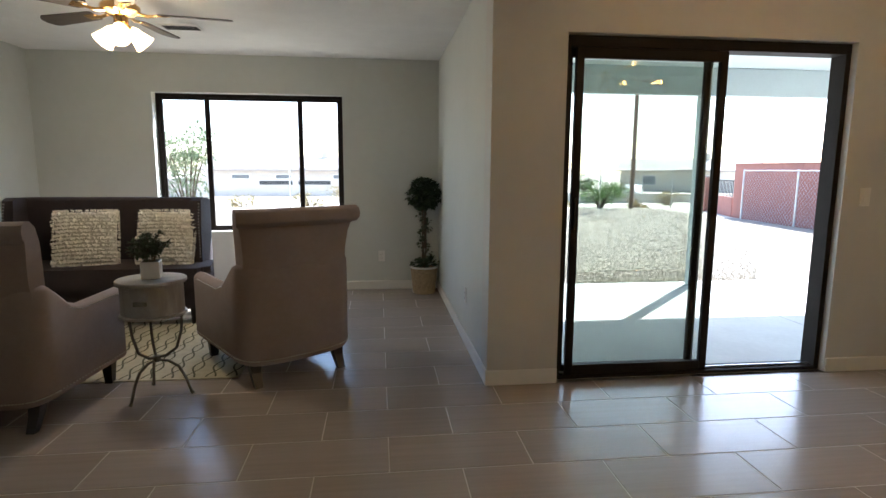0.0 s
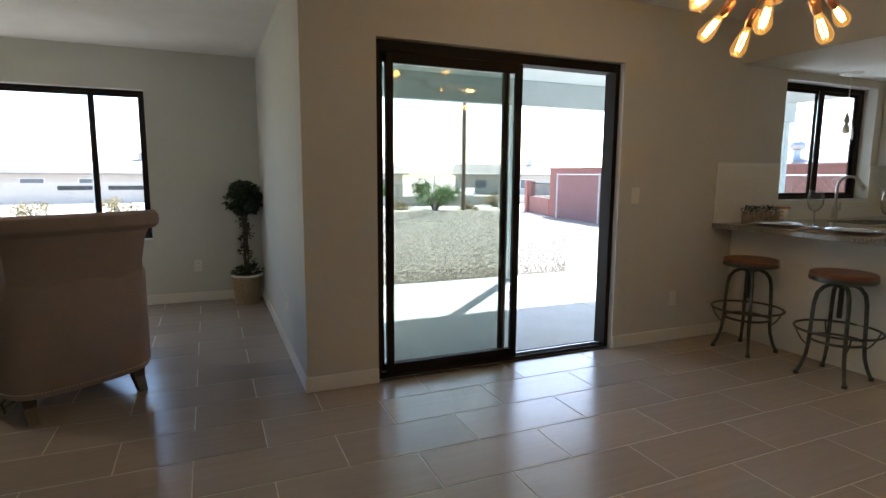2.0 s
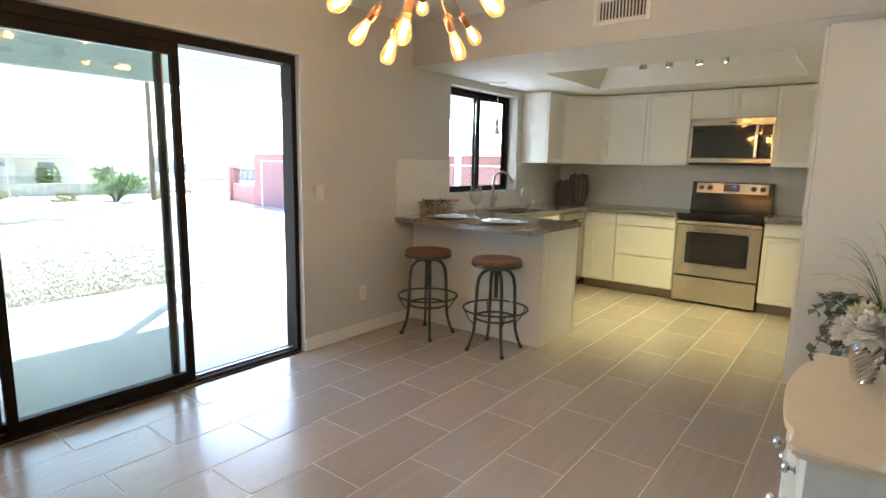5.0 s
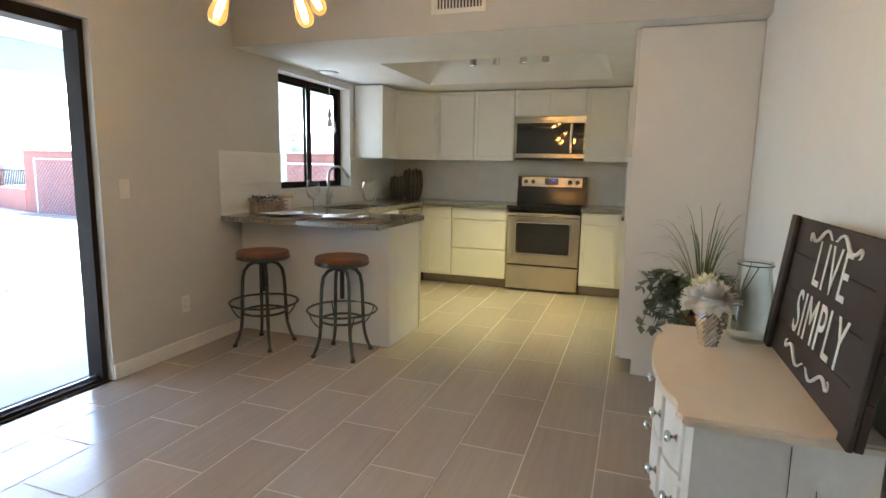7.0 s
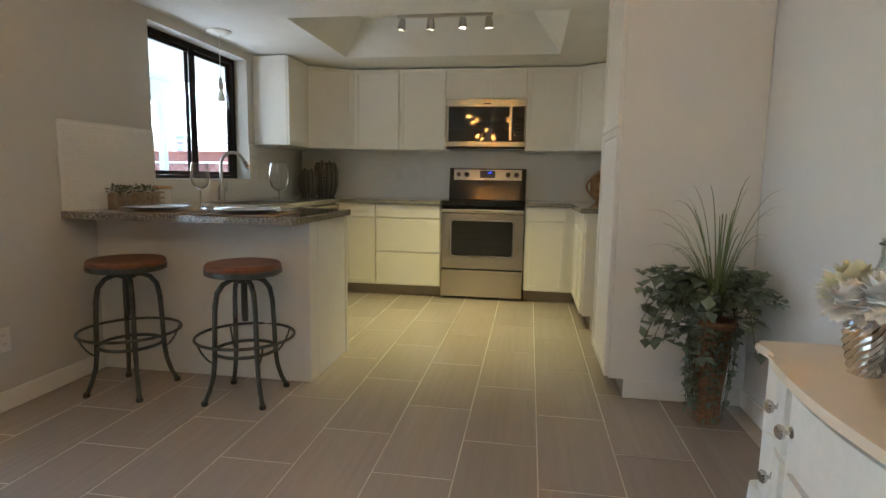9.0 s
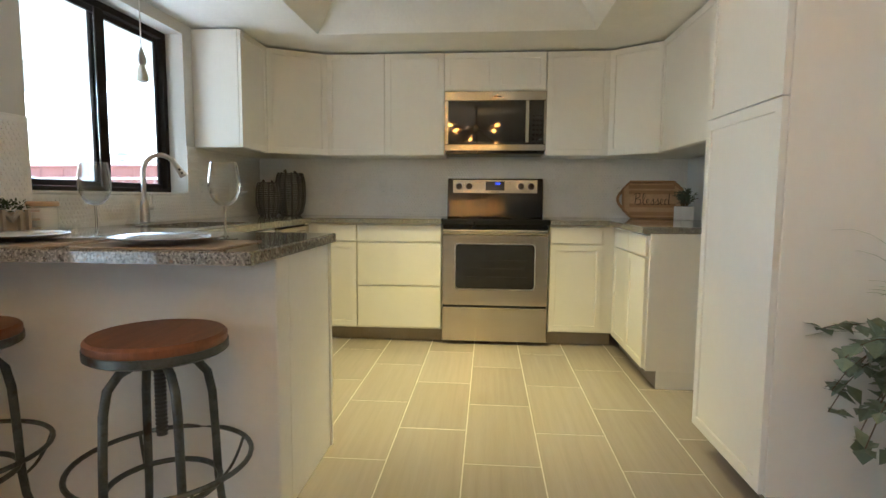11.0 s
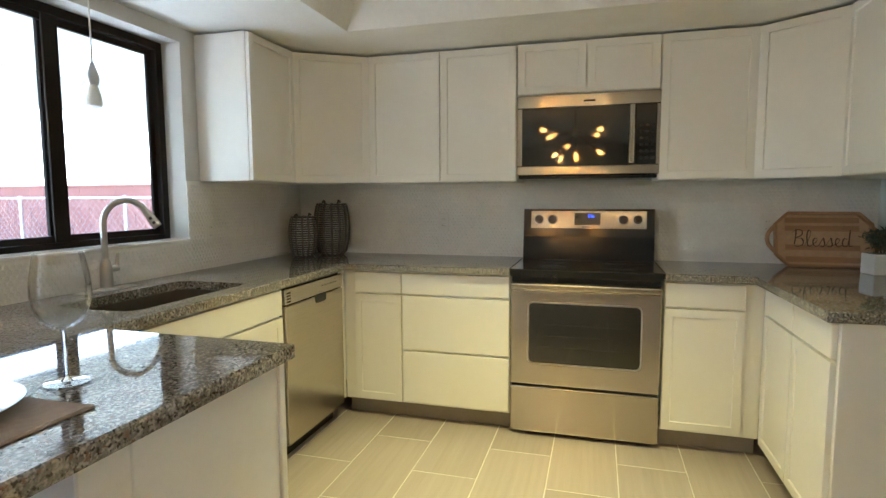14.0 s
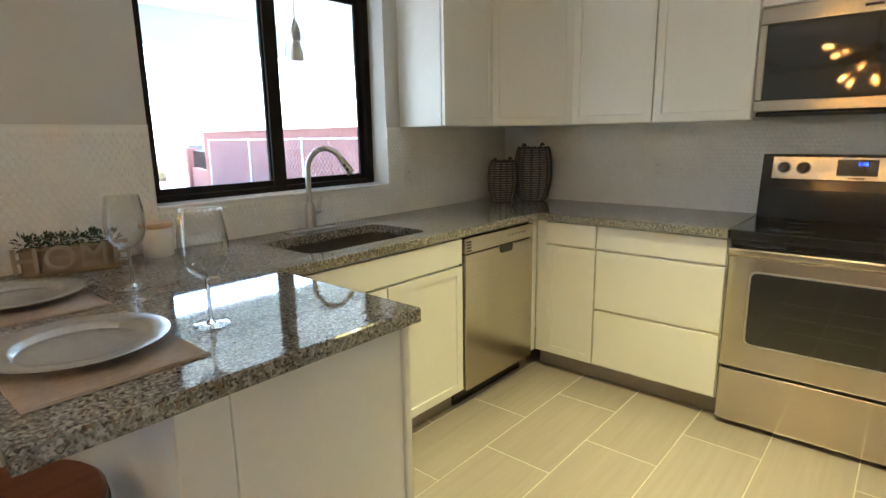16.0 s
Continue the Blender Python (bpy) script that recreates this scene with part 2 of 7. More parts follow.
def wall_sheet(name, axis, at0, at1, span, heights, holes, material, label):
    """A wall of thickness at0..at1 across axis 'x' or 'y', over span and heights, with holes (s0, s1, z0, z1) through it."""
    ss = sorted({*span, *(h for o in holes for h in o[:2])})
    zs = sorted({*heights, *(h for o in holes for h in o[2:])})
    bm = bmesh.new()
    pool = {}

    def v(d, s, z):
        key = (d, s, z)
        if key not in pool:
            pool[key] = bm.verts.new((d, s, z) if axis == 'x' else (s, d, z))
        return pool[key]

    def solid(i, j):
        if not (0 <= i < len(ss) - 1 and 0 <= j < len(zs) - 1):
            return False
        s, z = (ss[i] + ss[i + 1]) / 2, (zs[j] + zs[j + 1]) / 2
        return not any(o[0] < s < o[1] and o[2] < z < o[3] for o in holes)
    for i in range(len(ss) - 1):
        for j in range(len(zs) - 1):
            if not solid(i, j):
                continue
            s0, s1, z0, z1 = ss[i], ss[i + 1], zs[j], zs[j + 1]
            for d in (at0, at1):
                bm.faces.new((v(d, s0, z0), v(d, s1, z0), v(d, s1, z1), v(d, s0, z1)))
            for di, dj, a, b in ((-1, 0, (s0, z0), (s0, z1)), (1, 0, (s1, z0), (s1, z1)), (0, -1, (s0, z0), (s1, z0)), (0, 1, (s0, z1), (s1, z1))):
                if not solid(i + di, j + dj):
                    bm.faces.new((v(at0, *a), v(at0, *b), v(at1, *b), v(at1, *a)))
    return structure(part(name, bm, material), label, "wall")


# ---- the shell ----
WY, SY, EX = 3.507, 0.03, 7.45         # window wall, dresser wall, range wall
LX, LBY, LLX = 1.23, 6.26, -2.73      # living room: side wall, back wall, far side wall
CZ, CZL, SZ = 2.46, 2.40, 2.135        # ceilings: dining, living room, kitchen
SX = 4.59                             # edge of the lowered kitchen ceiling
DOOR = (1.66, 3.45, 0.0, 2.05)
KWIN = (5.125, 6.335, 1.065, 2.065)
LWIN = (-1.62, 0.235, 0.63, 2.03)

wall_sheet("wall_north", 'y', WY, WY + 0.19, (LX, EX + 0.15), (-0.02, 2.6), [DOOR, KWIN], M_WALL, "greige painted wall with the patio door and the sink window")
wall_sheet("wall_living_side", 'x', LX, LX + 0.15, (WY + 0.19, LBY), (-0.02, 2.6), [], M_WALL_DAYLIT, "greige painted side wall of the living room, daylight tint in its colour")
wall_sheet("wall_living_back", 'y', LBY, LBY + 0.19, (LLX - 0.15, LX + 0.15), (-0.02, 2.6), [LWIN], M_WALL_DAYLIT, "greige painted wall with a wide window, daylight tint in its colour")
wall_sheet("wall_living_end", 'x', LLX - 0.15, LLX, (-2.75, LBY), (-0.02, 2.6), [], M_WALL_DAYLIT, "greige painted end wall, daylight tint in its colour")
wall_sheet("wall_south", 'y', SY - 0.15, SY, (1.6, EX + 0.15), (-0.02, 2.6), [], M_WALL_LIGHT, "pale grey painted wall behind the dresser and the kitchen")
wall_sheet("wall_hall", 'x', 1.6, 1.75, (-2.75, SY - 0.15), (-0.02, 2.6), [], M_WALL_LIGHT, "plain painted wall behind the dining room")
wall_sheet("wall_back", 'y', -2.9, -2.75, (LLX - 0.15, 1.75), (-0.02, 2.6), [], M_WALL_LIGHT, "plain painted wall behind the dining room")
wall_sheet("wall_east", 'x', EX, EX + 0.15, (SY, WY), (-0.02, 2.6), [], M_WALL_LIGHT, "painted wall behind the range")

_bm = bmesh.new()
box(_bm, LLX, LX, WY, LBY, CZL, CZL + 0.1)
structure(part("ceiling_living", _bm, M_CEIL), "textured off-white living room ceiling", "ceiling")
_bm = bmesh.new()
box(_bm, LLX, SX, -2.9, WY, CZ, CZ + 0.1)
structure(part("ceiling_dining", _bm, M_CEIL), "textured off-white dining room ceiling", "ceiling")


def kitchen_ceiling():
    """Lowered ceiling with a tray whose sides slope up to a flat centre."""
    bm = bmesh.new()
    x0, x1, y0, y1 = SX + 0.004, EX, SY, WY
    a0, a1, b0, b1 = 5.445, 6.635, 0.915, 2.735
    i, tz = 0.22, SZ + 0.26
    outer = [bm.verts.new((x, y, SZ)) for x, y in ((x0, y0), (x1, y0), (x1, y1), (x0, y1))]
    lip = [bm.verts.new((x, y, SZ)) for x, y in ((a0, b0), (a1, b0), (a1, b1), (a0, b1))]
    top = [bm.verts.new((x, y, tz)) for x, y in ((a0 + i, b0 + i), (a1 - i, b0 + i), (a1 - i, b1 - i), (a0 + i, b1 - i))]
    for k in range(4):
        n = (k + 1) % 4
        bm.faces.new((outer[k], outer[n], lip[n], lip[k]))
        bm.faces.new((lip[k], lip[n], top[n], top[k]))
    bm.faces.new(top)
    return structure(part("ceiling_kitchen", bm, M_CEIL), "lowered off-white kitchen ceiling with a recessed tray", "ceiling")


kitchen_ceiling()
_bm = bmesh.new()
box(_bm, SX, SX + 0.004, SY, WY, SZ, CZ + 0.1)
structure(part("wall_soffit", _bm, M_WALL), "greige soffit face above the kitchen opening", "soffit")
_bm = bmesh.new()
box(_bm, SX, EX, SY, WY, CZ + 0.004, CZ + 0.1)
structure(part("ceiling_above_tray", _bm, M_CEIL), "plain ceiling over the kitchen", "ceiling")


def baseboard(label, x0, x1, y0, y1):
    bm = bmesh.new()
    box(bm, x0, x1, y0, y1, 0.0, 0.095, 0.006, 2)
    return structure(part("baseboard", bm, M_TRIM), label, "baseboard")


_l = "white painted baseboard"
baseboard(_l, LX - 0.014, DOOR[0], WY - 0.014, WY)
baseboard(_l, DOOR[1], 4.61, WY - 0.014, WY)
baseboard(_l, LX - 0.014, LX, WY, LBY)
baseboard(_l, LLX, LX - 0.014, LBY - 0.014, LBY)
baseboard(_l, LLX, LLX + 0.014, -2.75, LBY - 0.014)
baseboard(_l, 1.75, 4.73, SY, SY + 0.014)


# ---- doors and windows of the shell ----
def frame_rect(bm, x0, x1, z0, z1, y0, y1, w, bottom=None, top=None):
    b, t = bottom or w, top or w
    box(bm, x0, x0 + w, y0, y1, z0, z1, 0.002)
    box(bm, x1 - w, x1, y0, y1, z0, z1, 0.002)
    box(bm, x0 + w, x1 - w, y0, y1, z0, z0 + b, 0.002)
    box(bm, x0 + w, x1 - w, y0, y1, z1 - t, z1, 0.002)


def pane(parent, x0, x1, z0, z1, y, material=None):
    bm = bmesh.new()
    box(bm, x0, x1, y - 0.002, y + 0.002, z0, z1)
    ob = part("pane", bm, material or M_GLASS, parent)
    ob.visible_shadow = False
    return ob


def patio_door():
    d = thing("door_1", "dark bronze sliding patio door, one side slid open", "sliding door", (0, WY, 0), kind="structure")
    x0, x1, z0, z1 = DOOR
    bm = bmesh.new()
    frame_rect(bm, x0, x1, z0, z1 - 0.004, 0.045, 0.16, 0.035, 0.022, 0.06)
    part("door_frame", bm, M_BRONZE, d)
    xm = 2.63
    bm = bmesh.new()
    frame_rect(bm, x0 + 0.075, xm + 0.035, 0.024, z1 - 0.066, 0.055, 0.09, 0.045, 0.06, 0.06)
    s = part("sliding_panel", bm, M_BRONZE, d, "dark bronze framed glass panel")
    pane(s, x0 + 0.11, xm - 0.0, 0.08, z1 - 0.13, 0.072, M_TINT)
    boxpart("door_handle", (x0 + 0.085, x0 + 0.097, 0.035, 0.056, 0.93, 1.12), M_BLACK, s, 0.003)
    bm = bmesh.new()
    frame_rect(bm, x0 + 0.036, xm - 0.045, 0.024, z1 - 0.066, 0.10, 0.135, 0.03, 0.05, 0.05)
    f = part("fixed_panel", bm, M_BRONZE, d, "second glass panel stacked behind")
    pane(f, x0 + 0.06, xm - 0.07, 0.075, z1 - 0.125, 0.118, M_TINT)
    bm = bmesh.new()
    box(bm, xm - 0.044, xm - 0.032, 0.10, 0.132, 0.034, z1 - 0.085, 0.002)
    part("panel_edge", bm, M_SILVER, d, "bare aluminium panel edge")
    bm = bmesh.new()
    box(bm, x0 + 0.036, x1 - 0.036, 0.09, 0.099, 0.022, 0.034)
    part("track", bm, M_SILVER, d, "worn aluminium floor track")


patio_door()


def sink_window():
    w = thing("window_1", "dark bronze two-pane sliding window over the sink", "window", (0, WY, 0), kind="structure")
    x0, x1, z0, z1 = KWIN
    bm = bmesh.new()
    frame_rect(bm, x0, x1, z0, z1, 0.11, 0.16, 0.04)
    part("window_frame", bm, M_BRONZE, w)
    xm = 5.74
    bm = bmesh.new()
    frame_rect(bm, x0 + 0.041, xm + 0.03, z0 + 0.041, z1 - 0.041, 0.118, 0.138, 0.028)
    a = part("sash", bm, M_BRONZE, w)
    pane(a, x0 + 0.06, xm + 0.01, z0 + 0.06, z1 - 0.06, 0.128)
    bm = bmesh.new()
    frame_rect(bm, xm - 0.03, x1 - 0.041, z0 + 0.041, z1 - 0.041, 0.139, 0.157, 0.028)
    b = part("sash", bm, M_BRONZE, w)
    boxpart("meeting_stile", (xm - 0.034, xm + 0.034, 0.106, 0.1175, z0 + 0.041, z1 - 0.041), M_BRONZE, w, 0.002)
    pane(b, xm - 0.01, x1 - 0.06, z0 + 0.06, z1 - 0.06, 0.148)
    bm = bmesh.new()
    box(bm, x0 + 0.002, x1 - 0.002, -0.012, 0.108, z0 + 0.001, z0 + 0.016, 0.003)
    part("window_sill", bm, M_PENNY, w, "white tiled window sill")


sink_window()


def living_window():
    w = thing("window_2", "dark bronze three-pane living room window", "window", (0, LBY, 0), kind="structure")
    x0, x1, z0, z1 = LWIN
    bm = bmesh.new()
    frame_rect(bm, x0, x1, z0, z1, 0.10, 0.15, 0.035)
    part("window_frame", bm, M_BRONZE, w)
    xa, xb = x0 + 0.49, x1 - 0.44
    for a, b in ((x0 + 0.036, xa), (xa, xb), (xb, x1 - 0.036)):
        bm = bmesh.new()
        frame_rect(bm, a, b, z0 + 0.036, z1 - 0.036, 0.108, 0.135, 0.024)
        s = part("sash", bm, M_BRONZE, w)
        pane(s, a + 0.015, b - 0.015, z0 + 0.05, z1 - 0.05, 0.12)
    bm = bmesh.new()
    box(bm, x0 + 0.002, x1 - 0.002, 0.0, 0.098, z0 + 0.001, z0 + 0.012, 0.003)
    part("window_sill", bm, M_TRIM, w)


living_window()


# ---- kitchen cabinets ----
CT, CB = 0.91, 0.872       # worktop: top and underside


def shaker(bm, x0, x1, z0, z1, y, t=0.02, rail=0.055, flat=False):
    """A door or drawer front whose face looks along -y."""
    vs = box(bm, x0, x1, y, y + t, z0, z1)
    bm.faces.ensure_lookup_table()
    if flat:
        es = {e for v in vs for e in v.link_edges}
        bmesh.ops.bevel(bm, geom=list(es), offset=0.0025, segments=1, affect='EDGES')
        return
    face = [f for f in vs[0].link_faces if all(abs(v.co.y - y) < 1e-6 for v in f.verts)]
    bm.normal_update()
    bmesh.ops.inset_region(bm, faces=face, thickness=rail)
    bm.normal_update()
    bmesh.ops.inset_region(bm, faces=face, thickness=0.003)
    for v in face[0].verts:
        v.co.y += 0.007


def front(cab, name, x0, x1, z0, z1, flat=False, y=-0.02):
    bm = bmesh.new()
    shaker(bm, x0 + 0.004, x1 - 0.004, z0 + 0.003, z1 - 0.003, y, 0.019, flat=flat)
    return part(name, bm, M_CAB, cab)


def base_cabinet(label, at, rz, w, fronts, depth=0.552, top=None, group="base cabinets"):
    """fronts: (name, x0, x1, z0, z1, flat); the front looks along local -y."""
    c = thing("base_cabinet", label, "cabinet", at, rz, group)
    boxpart("body", (0, w, 0, depth, 0.10, top or CB), M_CAB, c, 0.002)
    if top:
        boxpart("front_rail", (0, w, 0, 0.018, top, CB), M_CAB, c, 0.001)
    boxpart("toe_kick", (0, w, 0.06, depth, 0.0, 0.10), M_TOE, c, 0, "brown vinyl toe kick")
    for f in fronts:
        front(c, *f)
    return c


FX = 6.892    # front of the range-wall cabinets
base_cabinet("cream shaker base cabinet with a narrow door", (FX, 2.901, 0), -90, 0.359, [("drawer_front", 0.066, 0.359, 0.74, 0.865, True), ("door", 0.066, 0.359, 0.11, 0.735, False)])
base_cabinet("cream base cabinet with three wide drawers", (FX, 2.541, 0), -90, 0.618,
             [("drawer_front", 0, 0.618, 0.74, 0.865, True), ("drawer_front", 0, 0.618, 0.42, 0.735, True), ("drawer_front", 0, 0.618, 0.11, 0.415, True)])
base_cabinet("cream shaker base cabinet beside the range", (FX, 1.15, 0), -90, 0.45, [("drawer_front", 0, 0.37, 0.74, 0.865, True), ("door", 0, 0.37, 0.11, 0.735, False)])
# sink run
SYF = 2.903
base_cabinet("cream sink base cabinet under the window", (5.24, SYF, 0), 0, 0.962, [("drawer_front", 0, 0.962, 0.74, 0.865, True), ("door", 0, 0.481, 0.11, 0.735, False), ("door", 0.481, 0.962, 0.11, 0.735, False)], top=0.66)
# right-hand run, facing the sink run
_end = base_cabinet("cream two-door shaker base cabinet at the counter's end", (FX, 0.70, 0), 180, 0.84,
             [("drawer_front", 0.08, 0.46, 0.74, 0.865, True), ("drawer_front", 0.46, 0.84, 0.74, 0.865, True), ("door", 0.08, 0.46, 0.11, 0.735, False), ("door", 0.46, 0.84, 0.11, 0.735, False)], 0.667)


_bm = bmesh.new()
box(_bm, 0.841, 0.855, 0.0, 0.667, 0.10, CB, 0.001)
box(_bm, 0.841, 0.855, 0.062, 0.667, 0.0, 0.099)
part("end_panel", _bm, M_CAB, _end)


def peninsula():
    p = thing("peninsula", "white painted breakfast bar base under the granite counter", "kitchen peninsula", (0, 0, 0))
    boxpart("front_panel", (4.614, 4.72, 2.25, WY, 0, CB), M_TRIM, p, 0.004)
    boxpart("end_panel", (4.72, 5.17, 2.25, 2.27, 0, CB), M_TRIM, p, 0.003)
    boxpart("corner_trim", (5.17, 5.195, 2.243, 2.275, 0, CB), M_TRIM, p, 0.003)
    boxpart("body", (4.72, 5.19, 2.275, WY, 0.0, CB), M_CAB, p, 0.003)


peninsula()


def rounded(outline, r, steps=5):
    """Rounds the corners of a plan outline."""
    out, n = [], len(outline)
    for i in range(n):
        p, a, b = Vector(outline[i]), Vector(outline[i - 1]), Vector(outline[(i + 1) % n])
        u, v = (a - p).normalized(), (b - p).normalized()
        q = [p + u * r, p, p + v * r]
        for k in range(steps + 1):
            t = k / steps
            w = (1 - t) ** 2 * q[0] + 2 * t * (1 - t) * q[1] + t * t * q[2]
            out.append((w.x, w.y))
    return out


SINK = (5.43, 6.06, 2.965, 3.32)


def worktop(name, label, outline, hole=None):
    bm = bmesh.new()
    prism(bm, outline, CB + 0.001, CT)
    top = [e for e in bm.edges if abs(e.verts[0].co.z - e.verts[1].co.z) < 1e-6]
    bmesh.ops.bevel(bm, geom=top, offset=0.006, segments=2, affect='EDGES', profile=0.5)
    w = part(name, bm, M_GRANITE)
    tagged(w, label, "worktop")
    return w


def sink_worktop():
    """Granite over peninsula, sink run and range-wall corner, cut for the sink."""
    x0, x1, y0, y1 = SINK
    bm = bmesh.new()
    outer = [(4.39, 2.23), (5.222, 2.23), (5.222, SYF - 0.032), (6.842, SYF - 0.032), (6.842, 1.922), (EX - 0.002, 1.922), (EX - 0.002, WY - 0.002), (4.39, WY - 0.002)]
    inner = rounded([(x0, y0), (x1, y0), (x1, y1), (x0, y1)], 0.07, 5)
    loops = []
    for z, inset in ((CB + 0.001, 0), (CT - 0.004, 0), (CT, 0.004)):
        loops.append([bm.verts.new((x, y, z)) for x, y in outer])
    # ease the upper edge
    for v, s in zip(loops[2], ((1, 1), (-1, 1), (-1, 1), (-1, 1), (1, 1), (0, 1), (0, 0), (1, 0))):
        v.co.x += 0.004 * s[0]
        v.co.y += 0.004 * s[1]
    holes = [[bm.verts.new((x, y, z)) for x, y in inner] for z in (CB + 0.001, CT)]
    n = len(outer)
    for a, b in zip(loops, loops[1:]):
        for i in range(n):
            bm.faces.new((a[i], a[(i + 1) % n], b[(i + 1) % n], b[i]))
    k = len(inner)
    for i in range(k):
        bm.faces.new((holes[0][i], holes[1][i], holes[1][(i + 1) % k], holes[0][(i + 1) % k]))
    for lo, ho in ((loops[0], holes[0]), (loops[2], holes[1])):
        es = [bm.edges.get((lo[i], lo[(i + 1) % n])) for i in range(n)] + [bm.edges.get((ho[i], ho[(i + 1) % k])) for i in range(k)]
        bmesh.ops.triangle_fill(bm, edges=es, use_beauty=True)
    w = part("worktop", bm, M_GRANITE)
    tagged(w, "polished speckled brown and grey granite worktop with a sink cut-out", "worktop")


sink_worktop()
worktop("worktop", "polished speckled granite worktop beside the range", [(6.022, 0.748), (6.022, SY + 0.002), (EX - 0.002, SY + 0.002), (EX - 0.002, 1.15), (6.842, 1.15), (6.842, 0.748)])


def sink():
    x0, x1, y0, y1 = SINK
    s = thing("sink", "undermount stainless steel sink set in the granite", "sink", ((x0 + x1) / 2, (y0 + y1) / 2, CB))
    bm = bmesh.new()
    hx, hy = (x1 - x0) / 2, (y1 - y0) / 2
    rims = []
    for e, z in ((0.02, 0.0), (0.002, 0.0), (-0.008, -0.16), (-0.04, -0.185)):
        rims.append([bm.verts.new((x, y, z)) for x, y in rounded([(-hx - e, -hy - e), (hx + e, -hy - e), (hx + e, hy + e), (-hx - e, hy + e)], 0.07, 5)])
    for a, b in zip(rims, rims[1:]):
        for i in range(len(a)):
            bm.faces.new((a[i], a[(i + 1) % len(a)], b[(i + 1) % len(a)], b[i]))
    bm.faces.new(rims[-1])
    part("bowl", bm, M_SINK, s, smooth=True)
    bm = bmesh.new()
    lathe(bm, [(0.045, -0.184), (0.04, -0.181), (0.03, -0.183), (0.0, -0.183)], 20, close=False)
    part("drain", bm, M_NICKEL, s, smooth=True)


sink()


def faucet():
    f = thing("faucet", "brushed nickel pull-down gooseneck kitchen faucet behind the sink", "faucet", (5.76, 3.425, CT), 0)
    bm = bmesh.new()
    lathe(bm, [(0.032, 0), (0.032, 0.006), (0.025, 0.012), (0.023, 0.10), (0.020, 0.115), (0.014, 0.13)], 20)
    part("base", bm, M_NICKEL, f, smooth=True)
    # spout leans over the bowl
    d = Vector((0.62, -0.78, 0))
    pts = [Vector((0, 0, 0.12)), Vector((0, 0, 0.27))]
    pts += [Vector((0, 0, 0.27)) + d * (0.085 - 0.085 * math.cos(a)) + Vector((0, 0, 0.10 * math.sin(a))) for a in (math.pi * i / 12 for i in range(1, 11))]
    bm = bmesh.new()
    tube(bm, pts, 0.0125, 12)
    part("spout", bm, M_NICKEL, f, smooth=True)
    bm = bmesh.new()
    e, g = pts[-1], (pts[-1] - pts[-2]).normalized()
    tube(bm, [e - g * 0.005, e + g * 0.02, e + g * 0.07, e + g * 0.075], [0.014, 0.017, 0.02, 0.016], 14)
    head = part("spray_head", bm, M_NICKEL, f, smooth=True)
    for q in (0.03, 0.052):
        c = e + g * q + Vector((0.78, 0.62, 0)) * -0.017
        bm = bmesh.new()
        tube(bm, [c - g * 0.006, c + g * 0.006], 0.006, 8)
        part("button", bm, M_DARKPLASTIC, head, "dark spray button", smooth=True)
    bm = bmesh.new()
    tube(bm, [(0.0, 0.0, 0.085), (0.05, -0.01, 0.088)], 0.014, 12)
    tube(bm, [(0.045, -0.009, 0.088), (0.052, -0.01, 0.15)], [0.010, 0.006], 10)
    part("lever", bm, M_NICKEL, f, smooth=True)
    bm = bmesh.new()
    box(bm, -0.125, 0.125, -0.028, 0.028, 0.0, 0.006, 0.002)
    part("deck_plate", bm, M_NICKEL, f)


faucet()


def dishwasher():
    d = thing("dishwasher", "stainless steel dishwasher under the counter", "dishwasher", (6.205, SYF, 0))
    boxpart("body", (0, 0.6, 0.0, 0.58, 0.09, CB - 0.004), M_DARKPLASTIC, d, 0)
    boxpart("door", (0.004, 0.596, -0.03, -0.001, 0.10, 0.78), M_STEEL, d, 0.004)
    boxpart("control_panel", (0.004, 0.596, -0.03, -0.001, 0.784, 0.86), M_STEEL, d, 0.004)
    for i in range(4):
        boxpart("vent_slot", (0.016, 0.05, -0.0312, -0.029, 0.795 + 0.014 * i, 0.802 + 0.014 * i), M_SLOT, d, 0)
    for i in range(6):
        boxpart("button", (0.36 + 0.03 * i, 0.368 + 0.03 * i, -0.0312, -0.029, 0.822, 0.83), M_SLOT, d, 0)
    bm = bmesh.new()
    prism(bm, rounded([(-0.05, -0.028), (0.05, -0.028), (0.055, 0.012), (-0.055, 0.012)], 0.014, 4), 0.0, 0.004)
    part("handle_recess", bm, M_SLOT, d, "dark pocket handle", m=pose(0.34, -0.03, 0.772, 90, 0, 0))
    boxpart("toe_kick", (0, 0.6, 0.05, 0.58, 0.0, 0.09), M_BLACK, d, 0)


dishwasher()
base_cabinet("cream corner filler cabinet beside the dishwasher", (6.807, SYF, 0), 0, 0.083, [], 0.58)


# ---- wall cabinets ----
UB, UT = 1.376, SZ - 0.012
UX = 7.099


def wall_cabinet(label, at, rz, w, doors, z0=UB, z1=UT, depth=0.348):
    c = thing("wall_cabinet", label, "cabinet", (at[0], at[1], z0), rz, "wall cabinets")
    boxpart("body", (0.0005, w - 0.0005, 0, depth, 0, z1 - z0), M_CAB, c, 0.002)
    n = doors
    for i in range(n):
        bm = bmesh.new()
        shaker(bm, w * i / n + 0.0045, w * (i + 1) / n - 0.0045, 0.004, z1 - z0 - 0.004, -0.02, 0.019)
        part("door", bm, M_CAB, c)
    return c


